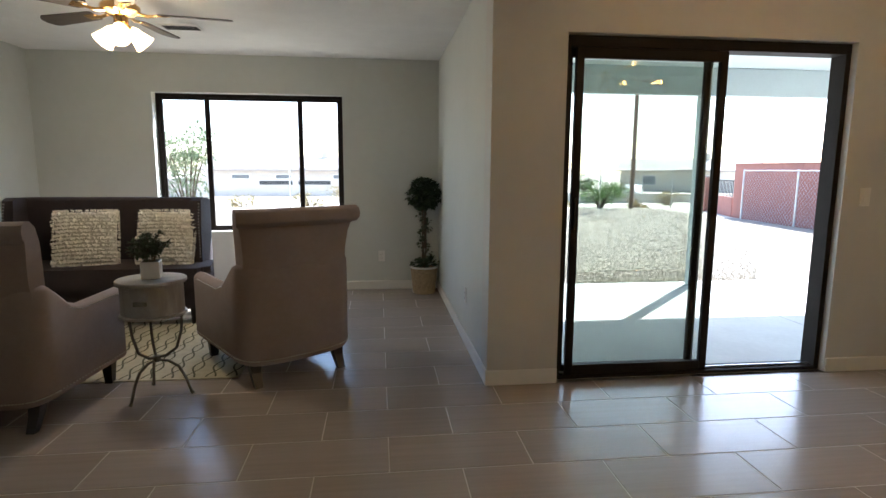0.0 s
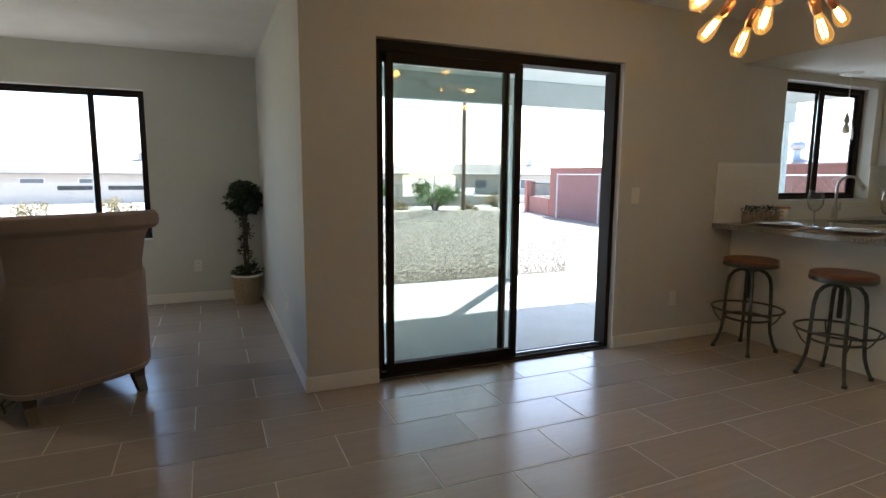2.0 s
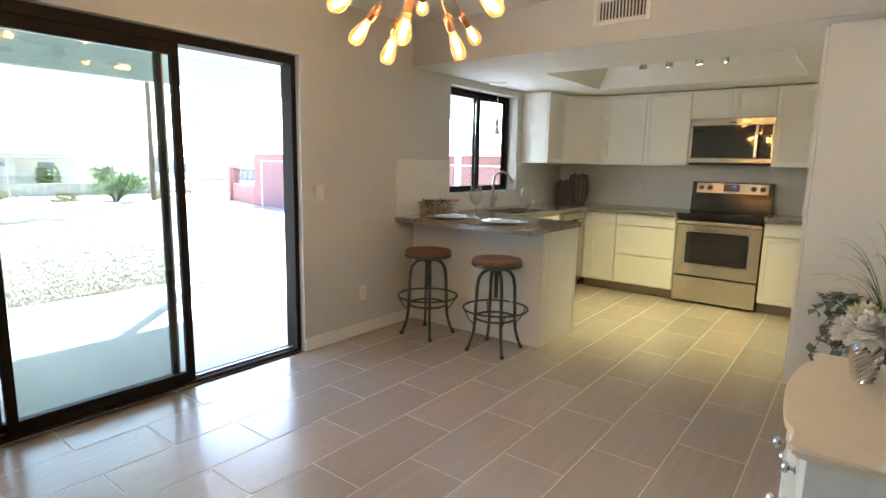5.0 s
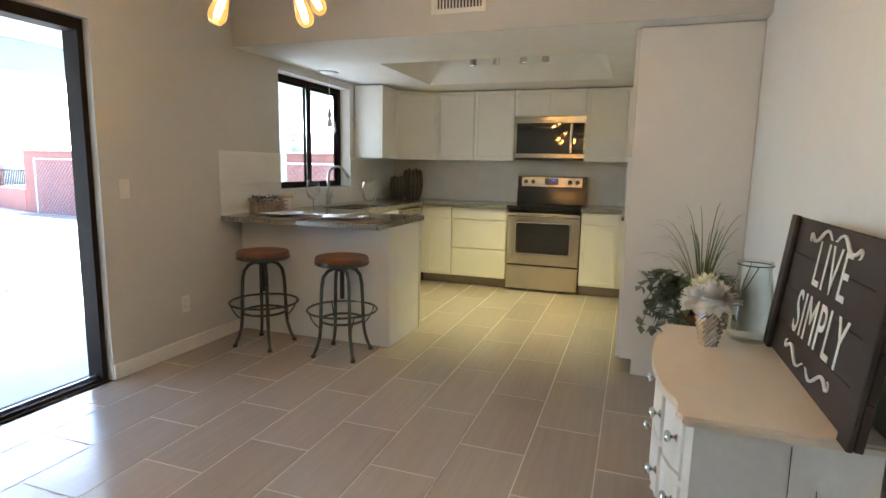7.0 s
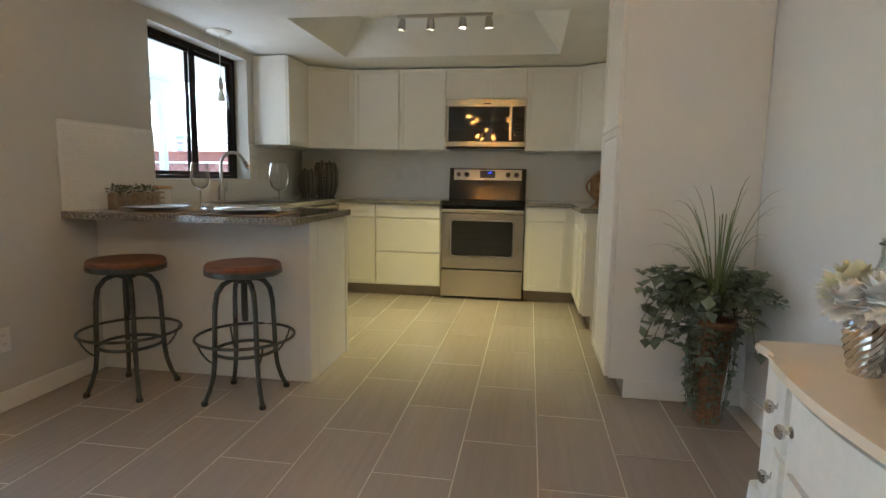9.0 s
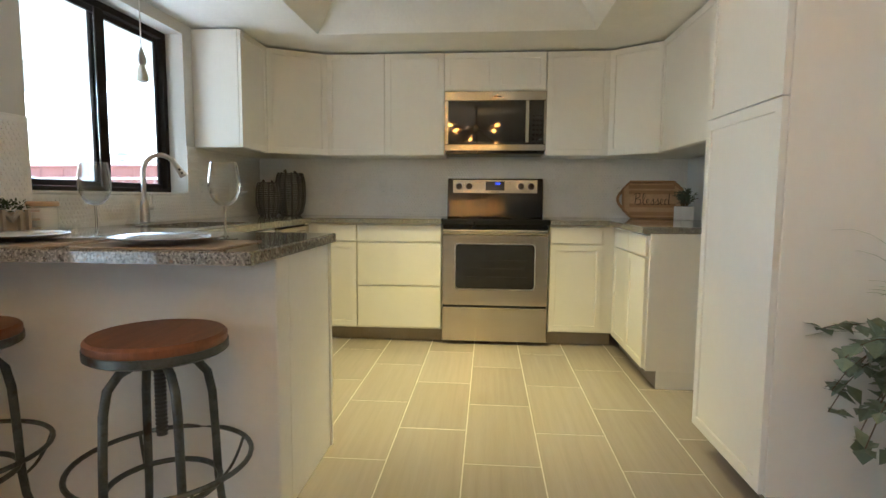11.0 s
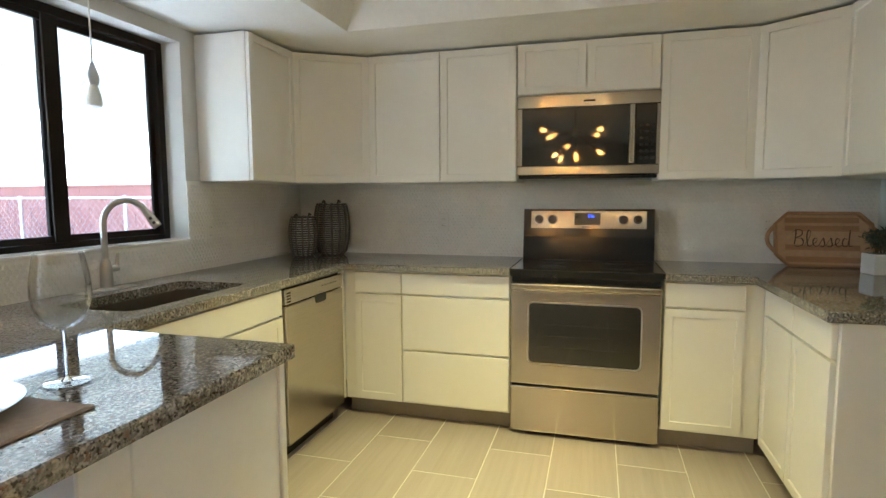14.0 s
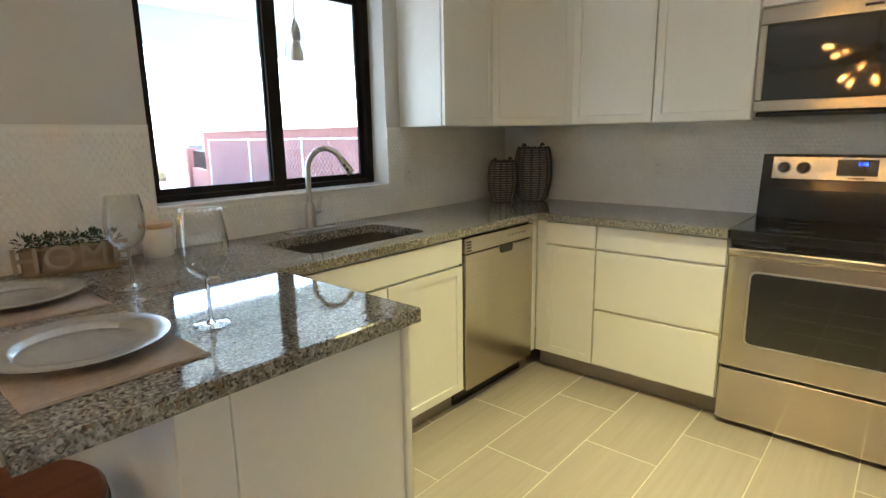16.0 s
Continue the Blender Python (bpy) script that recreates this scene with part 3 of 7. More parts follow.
wall_cabinet("cream shaker double wall cabinet", (UX, 2.815, 0), -90, 0.89, 2)
wall_cabinet("short cream wall cabinet over the microwave", (UX, 1.924, 0), -90, 0.745, 2, 1.845)
wall_cabinet("cream shaker wall cabinet beside the microwave", (UX, 1.178, 0), -90, 0.455, 1)
wall_cabinet("cream shaker wall cabinet beside the sink window", (6.432, 3.20, 0), 0, 0.43, 1, depth=0.304)


def diagonal(label, p, q, back):
    """A corner cabinet whose door spans p to q, closed by the plan points in back."""
    c = thing("wall_cabinet", label, "cabinet", (p[0], p[1], UB), 0, "wall cabinets")
    bm = bmesh.new()
    prism(bm, [(x - p[0], y - p[1]) for x, y in (p, q, *back)], 0, UT - UB)
    part("body", bm, M_CAB, c)
    d = Vector(q) - Vector(p)
    bm = bmesh.new()
    shaker(bm, 0.006, d.length - 0.006, 0.004, UT - UB - 0.004, -0.02, 0.019)
    part("door", bm, M_CAB, c, m=pose(0, 0, 0, 0, 0, math.degrees(math.atan2(d.y, d.x))))


diagonal("cream diagonal corner wall cabinet near the sink", (6.863, 3.20), (UX, 2.817), [(EX - 0.002, 2.817), (EX - 0.002, WY - 0.002), (6.863, WY - 0.002)])
diagonal("cream diagonal corner wall cabinet over the tray", (UX, 0.721), (6.868, 0.412), [(6.868, SY + 0.002), (EX - 0.002, SY + 0.002), (EX - 0.002, 0.721)])
wall_cabinet("cream shaker wall cabinet beside the fridge space", (6.866, 0.41, 0), 180, 0.92, 1, depth=0.378)
wall_cabinet("short cream cabinet over the empty fridge space", (5.945, 0.41, 0), 180, 0.625, 2, 1.85, depth=0.378)


def raw_underside():
    """Unpainted underside of the cabinet over the fridge space."""
    tagged(boxpart("cabinet_underside", (5.325, 5.94, 0.05, 0.40, 1.838, 1.8495), M_CABIN, None, 0.001), "bare birch plywood underside of the short cabinet", "cabinet panel")


raw_underside()


def pantry():
    c = thing("pantry_cabinet", "tall cream pantry cabinet with two stacked doors", "cabinet", (4.713, SY, 0))
    boxpart("side_panel", (0.02, 0.038, 0.002, 0.655, 0.10, SZ - 0.004), M_CAB, c, 0.002)
    boxpart("side_panel_foot", (0.02, 0.038, 0.002, 0.578, 0.0, 0.10), M_CAB, c, 0.002)
    boxpart("body", (0.04, 0.60, 0.002, 0.65, 0.10, SZ - 0.004), M_CAB, c, 0.002)
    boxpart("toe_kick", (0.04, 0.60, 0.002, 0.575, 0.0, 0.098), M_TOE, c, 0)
    for z0, z1 in ((0.11, 1.375), (1.381, SZ - 0.012)):
        bm = bmesh.new()
        shaker(bm, -0.598, -0.022, z0, z1, -0.677, 0.02)
        part("door", bm, M_CAB, c, m=pose(0, 0, 0, 0, 0, 180))


pantry()


# ---- range, microwave and splashback ----
M_KNOB = mat("dark_knob_metal", (0.10, 0.085, 0.07), 0.3, metal=0.7, var=0.1)
M_SPIRAL = mat("grey_burner_print", (0.035, 0.033, 0.032), 0.1, var=0.1)
M_CLOCK = glow("blue_clock_digits", (0.03, 0.07, 1.0), 1.2)


def text_part(name, body, size, material, parent, m, depth=0.001, label="", spacing=1.0):
    """Raised letters in the built-in font, as a mesh, reading along local x and up local y."""
    cu = bpy.data.curves.new(name, 'FONT')
    cu.body, cu.size, cu.extrude = body, size, depth
    cu.align_x, cu.align_y = 'CENTER', 'CENTER'
    cu.space_character = spacing
    tmp = bpy.data.objects.new(name, cu)
    me = bpy.data.meshes.new_from_object(tmp)
    bpy.data.objects.remove(tmp)
    me.materials.append(material)
    ob = new(name, me)
    ob.parent, ob.matrix_basis = parent, m
    if label:
        ob["label"] = label
    return ob


def kitchen_range():
    w = 0.755
    r = thing("range", "stainless electric range with a black glass cooktop", "range", (6.885, 1.915, 0), -90)
    boxpart("body", (0.004, w - 0.004, 0.002, 0.56, 0.03, 0.885), M_DARKPLASTIC, r, 0.002)
    boxpart("drawer", (0, w, -0.022, 0.0, 0.025, 0.275), M_STEEL, r, 0.006, seg=2)
    bm = bmesh.new()
    box(bm, 0, w, -0.03, 0.0, 0.29, 0.80, 0.006, 2)
    door = part("oven_door", bm, M_STEEL, r)
    bm = bmesh.new()
    o = rounded([(0.095, 0.41), (w - 0.095, 0.41), (w - 0.095, 0.735), (0.095, 0.735)], 0.03, 5)
    prism(bm, o, 0.0, 0.003)
    part("window", bm, M_BLACKGLASS, door, "black oven window", m=pose(0, -0.0305, 0, 90, 0, 0))
    bm = bmesh.new()
    for rr, q in ((0.0, 0),):
        a = [bm.verts.new((x, y, 0.0045)) for x, y in rounded([(0.09, 0.405), (w - 0.09, 0.405), (w - 0.09, 0.74), (0.09, 0.74)], 0.033, 5)]
        b = [bm.verts.new((x, y, 0.0045)) for x, y in rounded([(0.098, 0.413), (w - 0.098, 0.413), (w - 0.098, 0.732), (0.098, 0.732)], 0.028, 5)]
        c = [bm.verts.new((v.co.x, v.co.y, 0.0)) for v in a]
        n = len(a)
        for i in range(n):
            bm.faces.new((a[i], a[(i + 1) % n], b[(i + 1) % n], b[i]))
            bm.faces.new((c[i], c[(i + 1) % n], a[(i + 1) % n], a[i]))
    part("window_trim", bm, M_NICKEL, door, "bright window trim", m=pose(0, -0.0303, 0, 90, 0, 0))
    for z in (0.50, 0.56, 0.62):
        bm = bmesh.new()
        tube(bm, [(0.16, -0.0335, z), (w - 0.16, -0.0335, z)], 0.0012, 6)
        part("oven_rack", bm, M_SPIRAL, door)
    bm = bmesh.new()
    box(bm, 0.0, w, -0.062, -0.034, 0.805, 0.838, 0.008, 3)
    box(bm, 0.03, 0.06, -0.04, 0.0, 0.81, 0.832)
    box(bm, w - 0.06, w - 0.03, -0.04, 0.0, 0.81, 0.832)
    part("oven_handle", bm, M_STEEL, r, "broad steel handle bar")
    boxpart("vent_gap", (0.004, w - 0.004, -0.02, 0.0, 0.84, 0.868), M_BLACK, r, 0.002)
    bm = bmesh.new()
    box(bm, -0.004, w + 0.004, -0.045, 0.56, 0.87, 0.912, 0.006, 2)
    top = part("cooktop", bm, M_BLACK, r, "black glass cooktop")
    for x, y, rad in ((0.2, 0.13, 0.1), (0.56, 0.13, 0.085), (0.2, 0.36, 0.075), (0.56, 0.36, 0.1)):
        bm = bmesh.new()
        for q in (rad, rad * 0.7):
            tube(bm, ring_pts(q, 0.9122, 32, (x, y)), 0.0012, 4, closed=True)
        part("burner_ring", bm, M_SPIRAL, top)
    bm = bmesh.new()
    a = [(0.45, 0.912), (0.56, 0.912), (0.56, 1.215), (0.49, 1.215), (0.465, 1.05)]
    vs = []
    for x in (0.0, w):
        vs.append([bm.verts.new((x, y, z)) for y, z in a])
    bm.faces.new(vs[0])
    bm.faces.new(vs[1][::-1])
    for i in range(5):
        bm.faces.new((vs[0][i], vs[0][(i + 1) % 5], vs[1][(i + 1) % 5], vs[1][i]))
    g = part("backguard", bm, M_BLACK, r, "black upright backguard")
    tilt = math.degrees(math.atan2(0.025, 0.165))
    f = pose(w / 2, 0.480, 1.148, 90 - tilt, 0, 0)

    def on(x, y, z=0.0):
        return f @ pose(x, y, z)
    bm = bmesh.new()
    box(bm, -0.335, 0.335, -0.052, 0.058, -0.002, 0.004, 0.003)
    part("control_panel", bm, M_STEEL, g, "stainless control panel", m=f)
    boxpart("display", (-0.075, 0.075, -0.028, 0.045, 0.004, 0.006), M_BLACKGLASS, g, 0.001, m=f)
    text_part("clock_digits", "1:16", 0.022, M_CLOCK, g, on(0.02, 0.025, 0.007), 0.0004, "blue clock digits")
    boxpart("logo", (-0.03, 0.03, -0.043, -0.037, 0.004, 0.0048), M_DARKPLASTIC, g, 0, m=f)
    for x in (-0.285, -0.205, 0.205, 0.285):
        bm = bmesh.new()
        lathe(bm, [(0.024, 0), (0.024, 0.008), (0.018, 0.012), (0.016, 0.026), (0, 0.027)], 20)
        box(bm, -0.003, 0.003, -0.016, 0.016, 0.02, 0.03, 0.001)
        k = part("knob", bm, M_KNOB, g, "dark bronze knob", smooth=True, m=on(x, 0.004, 0.004))
        bm = bmesh.new()
        lathe(bm, [(0.030, 0.0), (0.030, 0.003), (0.0245, 0.004)], 24, close=False)
        part("bezel", bm, M_NICKEL, k, smooth=True)


kitchen_range()


def microwave():
    w, h = 0.752, 0.455
    c = thing("microwave", "stainless over-the-range microwave with a dark glass door", "microwave", (7.115, 1.924, UB + 0.012), -90)
    boxpart("body", (0, w, 0.0, 0.33, 0.02, h), M_DARKPLASTIC, c, 0.004)
    boxpart("bottom_vent", (0.01, w - 0.01, -0.02, 0.32, 0.0, 0.0195), M_BLACK, c, 0.003)
    bm = bmesh.new()
    x1 = w - 0.125
    box(bm, 0, w, -0.035, -0.001, h - 0.07, h, 0.004)
    box(bm, 0, w, -0.035, -0.001, 0.02, 0.07, 0.004)
    box(bm, 0, 0.03, -0.035, -0.001, 0.07, h - 0.07, 0.002)
    box(bm, w - 0.02, w, -0.035, -0.001, 0.07, h - 0.07, 0.002)
    d = part("door_frame", bm, M_STEEL, c)
    boxpart("door_glass", (0.03, x1, -0.03, -0.001, 0.07, h - 0.07), M_BLACKGLASS, c, 0.001)
    boxpart("control_panel", (x1 + 0.002, w - 0.02, -0.03, -0.001, 0.07, h - 0.07), M_BLACKGLASS, c, 0.001)
    bm = bmesh.new()
    box(bm, x1 - 0.032, x1 - 0.004, -0.07, -0.05, 0.075, h - 0.075, 0.006, 2)
    box(bm, x1 - 0.028, x1 - 0.010, -0.052, -0.028, 0.09, 0.115)
    box(bm, x1 - 0.028, x1 - 0.010, -0.052, -0.028, h - 0.115, h - 0.09)
    part("door_handle", bm, M_STEEL, c)
    boxpart("logo", (0.36, 0.42, -0.0362, -0.035, h - 0.045, h - 0.035), M_DARKPLASTIC, c, 0)
    for i in range(6):
        for j in range(3):
            boxpart("button", (x1 + 0.022 + 0.028 * j, x1 + 0.040 + 0.028 * j, -0.0308, -0.0298, 0.10 + 0.034 * i, 0.112 + 0.034 * i), M_SPIRAL, c, 0)


microwave()


def penny_field(name, label, rects, make):
    """Round glazed tiles in staggered rows over rectangles (s0, s1, z0, z1); make(s, z, out) gives the place."""
    pitch, r, n = 0.0235, 0.0106, 8
    verts, faces = [], []
    for s0, s1, z0, z1 in rects:
        rows = int((z1 - z0) / (pitch * 0.866))
        for j in range(rows + 1):
            z = z0 + r + j * pitch * 0.866
            if z + r > z1:
                break
            s = s0 + r + (pitch / 2 if j % 2 else 0)
            while s + r < s1:
                k = len(verts)
                for rad, out in ((r, 0.0), (r, 0.0022), (r * 0.72, 0.0034)):
                    for i in range(n):
                        a = 2 * math.pi * (i + 0.5) / n
                        verts.append(make(s + rad * math.cos(a), z + rad * math.sin(a), out))
                for q in (0, n):
                    for i in range(n):
                        faces.append((k + q + i, k + q + (i + 1) % n, k + q + n + (i + 1) % n, k + q + n + i))
                faces.append(tuple(k + 2 * n + i for i in range(n)))
                s += pitch
    me = bpy.data.meshes.new(name)
    me.from_pydata(verts, [], faces)
    me.materials.append(M_PENNY)
    return me


def splashback():
    rects = [(4.403, KWIN[0], CT, UB), (KWIN[0], KWIN[1], CT, KWIN[2]), (KWIN[1], EX - 0.012, CT, UB)]
    holder = structure(new("splashback_north"), "white glazed penny tile splashback on the window wall", "splashback")
    bm = bmesh.new()
    for s0, s1, z0, z1 in rects:
        box(bm, s0, s1, WY - 0.006, WY - 0.0005, z0, z1)
    part("grout_bed", bm, M_PENNYGROUT, holder)
    t = new("penny_tiles", penny_field("penny_tiles", "", rects, lambda s, z, o: (s, WY - 0.006 - o, z)))
    t.parent = holder
    t["kind"] = "stuff"
    boxpart("edge_trim", (4.395, 4.403, WY - 0.010, WY - 0.0005, CT, UB + 0.004), M_TRIM, holder, 0.001)
    boxpart("edge_trim", (4.403, KWIN[0], WY - 0.010, WY - 0.0005, UB, UB + 0.008), M_TRIM, holder, 0.001)
    rects = [(SY + 0.012, WY - 0.012, CT, UB)]
    holder = structure(new("splashback_east"), "white glazed penny tile splashback behind the range", "splashback")
    boxpart("grout_bed", (EX - 0.006, EX - 0.0005, SY, WY, CT, UB), M_PENNYGROUT, holder, 0)
    t = new("penny_tiles", penny_field("penny_tiles", "", rects, lambda s, z, o: (EX - 0.006 - o, s, z)))
    t.parent = holder
    t["kind"] = "stuff"


splashback()


def plate(label, m, kind="outlet"):
    """A wall plate facing local -y."""
    ob = new(kind, None)
    ob.matrix_basis = m
    tagged(ob, label, kind.replace("_", " "), "wall plates")
    bm = bmesh.new()
    box(bm, -0.036, 0.036, -0.006, 0.0, -0.058, 0.058, 0.003, 2)
    part("cover_plate", bm, M_WHITEPLASTIC, ob)
    if kind == "outlet":
        for z in (-0.021, 0.021):
            boxpart("socket", (-0.017, 0.017, -0.008, -0.006, z - 0.014, z + 0.014), M_WHITEPLASTIC, ob, 0.001)
            for x in (-0.007, 0.007):
                boxpart("slot", (x - 0.001, x + 0.001, -0.0086, -0.0078, z - 0.004, z + 0.006), M_SLOT, ob, 0)
    else:
        boxpart("rocker", (-0.017, 0.017, -0.010, -0.006, -0.034, 0.034), M_WHITEPLASTIC, ob, 0.002)
    return ob


plate("white light switch on the greige wall", pose(3.60, WY, 1.13), "light_switch")
plate("white outlet low on the greige wall", pose(4.02, WY, 0.335))
plate("white outlet low on the living room back wall", pose(0.62, LBY, 0.362))
plate("white outlet low on the living room side wall", pose(LX, 4.337, 0.36, 0, 0, -90))
plate("white outlet on the penny tile behind the counter", pose(EX - 0.009, 2.45, 1.125, 0, 0, -90))
plate("white outlet on the penny tile near the tray", pose(EX - 0.009, 0.56, 1.125, 0, 0, -90))
plate("white outlet beside the sink window", pose(6.485, WY - 0.009, 1.11))
plate("white switch beside the sink window", pose(6.917, WY - 0.009, 1.12), "light_switch")
plate("white outlet on the pale kitchen wall", pose(6.655, SY, 1.13, 0, 0, 180))


# ---- on the counters ----
M_WINEGLASS = pane_glass("clear_stemware_glass", (0.965, 0.97, 0.97), 0.04, 2.0)
M_STEMGLASS = glass("clear_stem_glass", (0.97, 0.98, 0.98))
M_CHARGER = mat("hammered_silver_charger", (0.62, 0.62, 0.62), 0.24, metal=0.85, var=0.08, scale=30, bump=0.5, bscale=120)
M_MAT = mat("beige_woven_linen", (0.40, 0.33, 0.27), 0.9, var=0.15, scale=60, bump=0.4, bscale=500)
M_RUSTICWOOD = mat("pale_rustic_wood", (0.36, 0.27, 0.19), 0.7, var=0.25, scale=6, stretch=(1, 1, 6), bump=0.2, bscale=60)
M_TRAYWOOD = mat("mango_wood", (0.40, 0.23, 0.12), 0.45, var=0.28, scale=5, stretch=(1, 1, 7), bump=0.08, bscale=60)
M_TRAYWOOD2 = mat("pale_acacia_wood", (0.55, 0.36, 0.21), 0.45, var=0.22, scale=5, stretch=(1, 1, 7))
M_INK = mat("burnt_lettering", (0.03, 0.02, 0.015), 0.7)
M_CERAMIC = mat("white_ceramic", (0.8, 0.79, 0.76), 0.25, var=0.03)
M_WICKER = mat("grey_weathered_wicker", (0.085, 0.078, 0.075), 0.75, var=0.35, scale=40, bump=0.4, bscale=200)
M_LEAF = mat("dusty_green_leaf", (0.055, 0.085, 0.05), 0.55, var=0.4, scale=10, island=0.8)
M_LEAF_DARK = mat("dark_green_leaf", (0.028, 0.055, 0.022), 0.5, var=0.4, scale=10, island=0.8)
M_LEAF_PALE = mat("pale_green_leaf", (0.17, 0.22, 0.09), 0.5, var=0.35, scale=10, island=0.8)
M_STEM = mat("brown_stem", (0.10, 0.07, 0.04), 0.8, var=0.3)
M_SOIL = mat("dark_moss", (0.05, 0.05, 0.03), 0.95, var=0.4, scale=40)


def leaf(bm, p, d, up, size, wide=0.45, fold=0.15):
    """One folded leaf from p along d."""
    p, d, up = Vector(p), Vector(d).normalized(), Vector(up)
    s = d.cross(up)
    s = s.normalized() if s.length > 1e-4 else d.orthogonal().normalized()
    n = s.cross(d)
    a = bm.verts.new(p)
    b = bm.verts.new(p + d * size * 0.45 + s * size * wide * 0.5 + n * size * fold)
    c = bm.verts.new(p + d * size - n * size * 0.1)
    e = bm.verts.new(p + d * size * 0.45 - s * size * wide * 0.5 + n * size * fold)
    m = bm.verts.new(p + d * size * 0.5)
    for f in ((a, b, m), (b, c, m), (a, m, e), (m, c, e)):
        bm.faces.new(f)


def tuft(rng, bm, center, radii, count, size, upward=0.3, wide=0.45):
    """Leaves scattered through an uneven cloud."""
    c = Vector(center)
    for _ in range(count):
        d = Vector((rng.gauss(0, 1), rng.gauss(0, 1), rng.gauss(0, 1))).normalized()
        r = rng.uniform(0.35, 1.0) ** 0.5 * (0.85 + 0.25 * noise.noise(d * 2.3 + c))
        p = c + Vector((d.x * radii[0], d.y * radii[1], d.z * radii[2])) * r
        v = d + Vector((rng.gauss(0, 0.5), rng.gauss(0, 0.5), rng.gauss(0, 0.4) + upward))
        leaf(bm, p, v, (rng.gauss(0, 0.4), rng.gauss(0, 0.4), 1), size * rng.uniform(0.6, 1.25), wide)


def wine_glass(at):
    g = thing("wine_glass", "tall clear wine glass on the granite counter", "wine glass", at, 0, "wine glasses")
    bm = bmesh.new()
    outer = [(0.006, 0.112), (0.024, 0.120), (0.040, 0.136), (0.0505, 0.160), (0.054, 0.186), (0.0525, 0.215), (0.048, 0.245), (0.0435, 0.268)]
    inner = [(0.0425, 0.268), (0.0465, 0.245), (0.0505, 0.215), (0.0522, 0.186), (0.0485, 0.161), (0.0385, 0.139), (0.023, 0.124), (0.006, 0.117), (0.0, 0.116)]
    lathe(bm, outer + inner, 36, close=False)
    part("bowl", bm, M_WINEGLASS, g, smooth=True)
    bm = bmesh.new()
    lathe(bm, [(0.012, 0.006), (0.0045, 0.014), (0.004, 0.06), (0.0042, 0.102), (0.006, 0.113)], 20, close=False)
    part("stem", bm, M_STEMGLASS, g, smooth=True)
    bm = bmesh.new()
    lathe(bm, [(0.0, 0.0), (0.040, 0.0), (0.041, 0.0015), (0.040, 0.003), (0.012, 0.006), (0.0, 0.007)], 32, close=False)
    part("foot", bm, M_WINEGLASS, g, smooth=True)
    return g


wine_glass((4.825, 2.515, CT + 0.001))
wine_glass((4.837, 3.005, CT + 0.001))


def place_setting(x, y, turn):
    t = thing("placemat", "beige woven placemat under a silver plate", "placemat", (x, y, CT), turn, "place settings")
    bm = bmesh.new()
    box(bm, -0.155, 0.155, -0.22, 0.22, 0.0, 0.004, 0.0015)
    part("mat_cloth", bm, M_MAT, t)
    for s in (-1, 1):
        boxpart("hem", (-0.155, 0.155, s * 0.212 - 0.004, s * 0.212 + 0.004, 0.004, 0.0055), M_MAT, t, 0.001)
    p = thing("charger_plate", "round hammered silver charger plate on a placemat", "plate", (x - 0.005, y + 0.01, CT + 0.0058), 0, "place settings")
    bm = bmesh.new()
    lathe(bm, [(0.0, 0.0), (0.095, 0.0), (0.115, 0.006), (0.165, 0.019), (0.167, 0.022), (0.163, 0.0235), (0.124, 0.019), (0.116, 0.016), (0.108, 0.0065), (0.10, 0.005), (0.0, 0.005)], 48, close=False)
    part("rim_and_well", bm, M_CHARGER, p, smooth=True)


place_setting(4.585, 2.565, 0)
place_setting(4.585, 3.10, 0)


M_HOMEWOOD = mat("bleached_block_wood", (0.42, 0.345, 0.265), 0.7, var=0.15, scale=8, stretch=(1, 1, 6))


def home_box():
    b = thing("home_planter", "rustic wooden planter with cut-out word and greenery", "planter", (4.80, 3.40, CT), -14)
    bm = bmesh.new()
    box(bm, -0.135, 0.135, -0.03, 0.05, 0.0, 0.085, 0.003)
    part("box", bm, M_RUSTICWOOD, b)
    text_part("lettering", "HOME", 0.112, M_HOMEWOOD, b, pose(0, -0.042, 0.052, 90, 0, 0), 0.009, "pale wooden block letters", 1.05)
    rng = random.Random(4)
    bm = bmesh.new()
    for i in range(9):
        tuft(rng, bm, (-0.12 + 0.03 * i, 0.01, 0.10), (0.03, 0.045, 0.03), 42, 0.022)
    part("greenery", bm, M_LEAF_DARK, b, "small dark green leaves")


home_box()


def canister():
    c = thing("canister", "white ceramic canister with a wooden lid", "canister", (5.08, 3.42, CT))
    bm = bmesh.new()
    lathe(bm, [(0.0, 0.0), (0.048, 0.0), (0.052, 0.006), (0.052, 0.095), (0.046, 0.105), (0.0, 0.105)], 28, close=False)
    part("jar", bm, M_CERAMIC, c, smooth=True)
    bm = bmesh.new()
    lathe(bm, [(0.0, 0.105), (0.056, 0.105), (0.058, 0.11), (0.058, 0.12), (0.054, 0.125), (0.0, 0.125)], 28, close=False)
    part("lid", bm, M_TRAYWOOD2, c, "wooden lid", smooth=True)


canister()


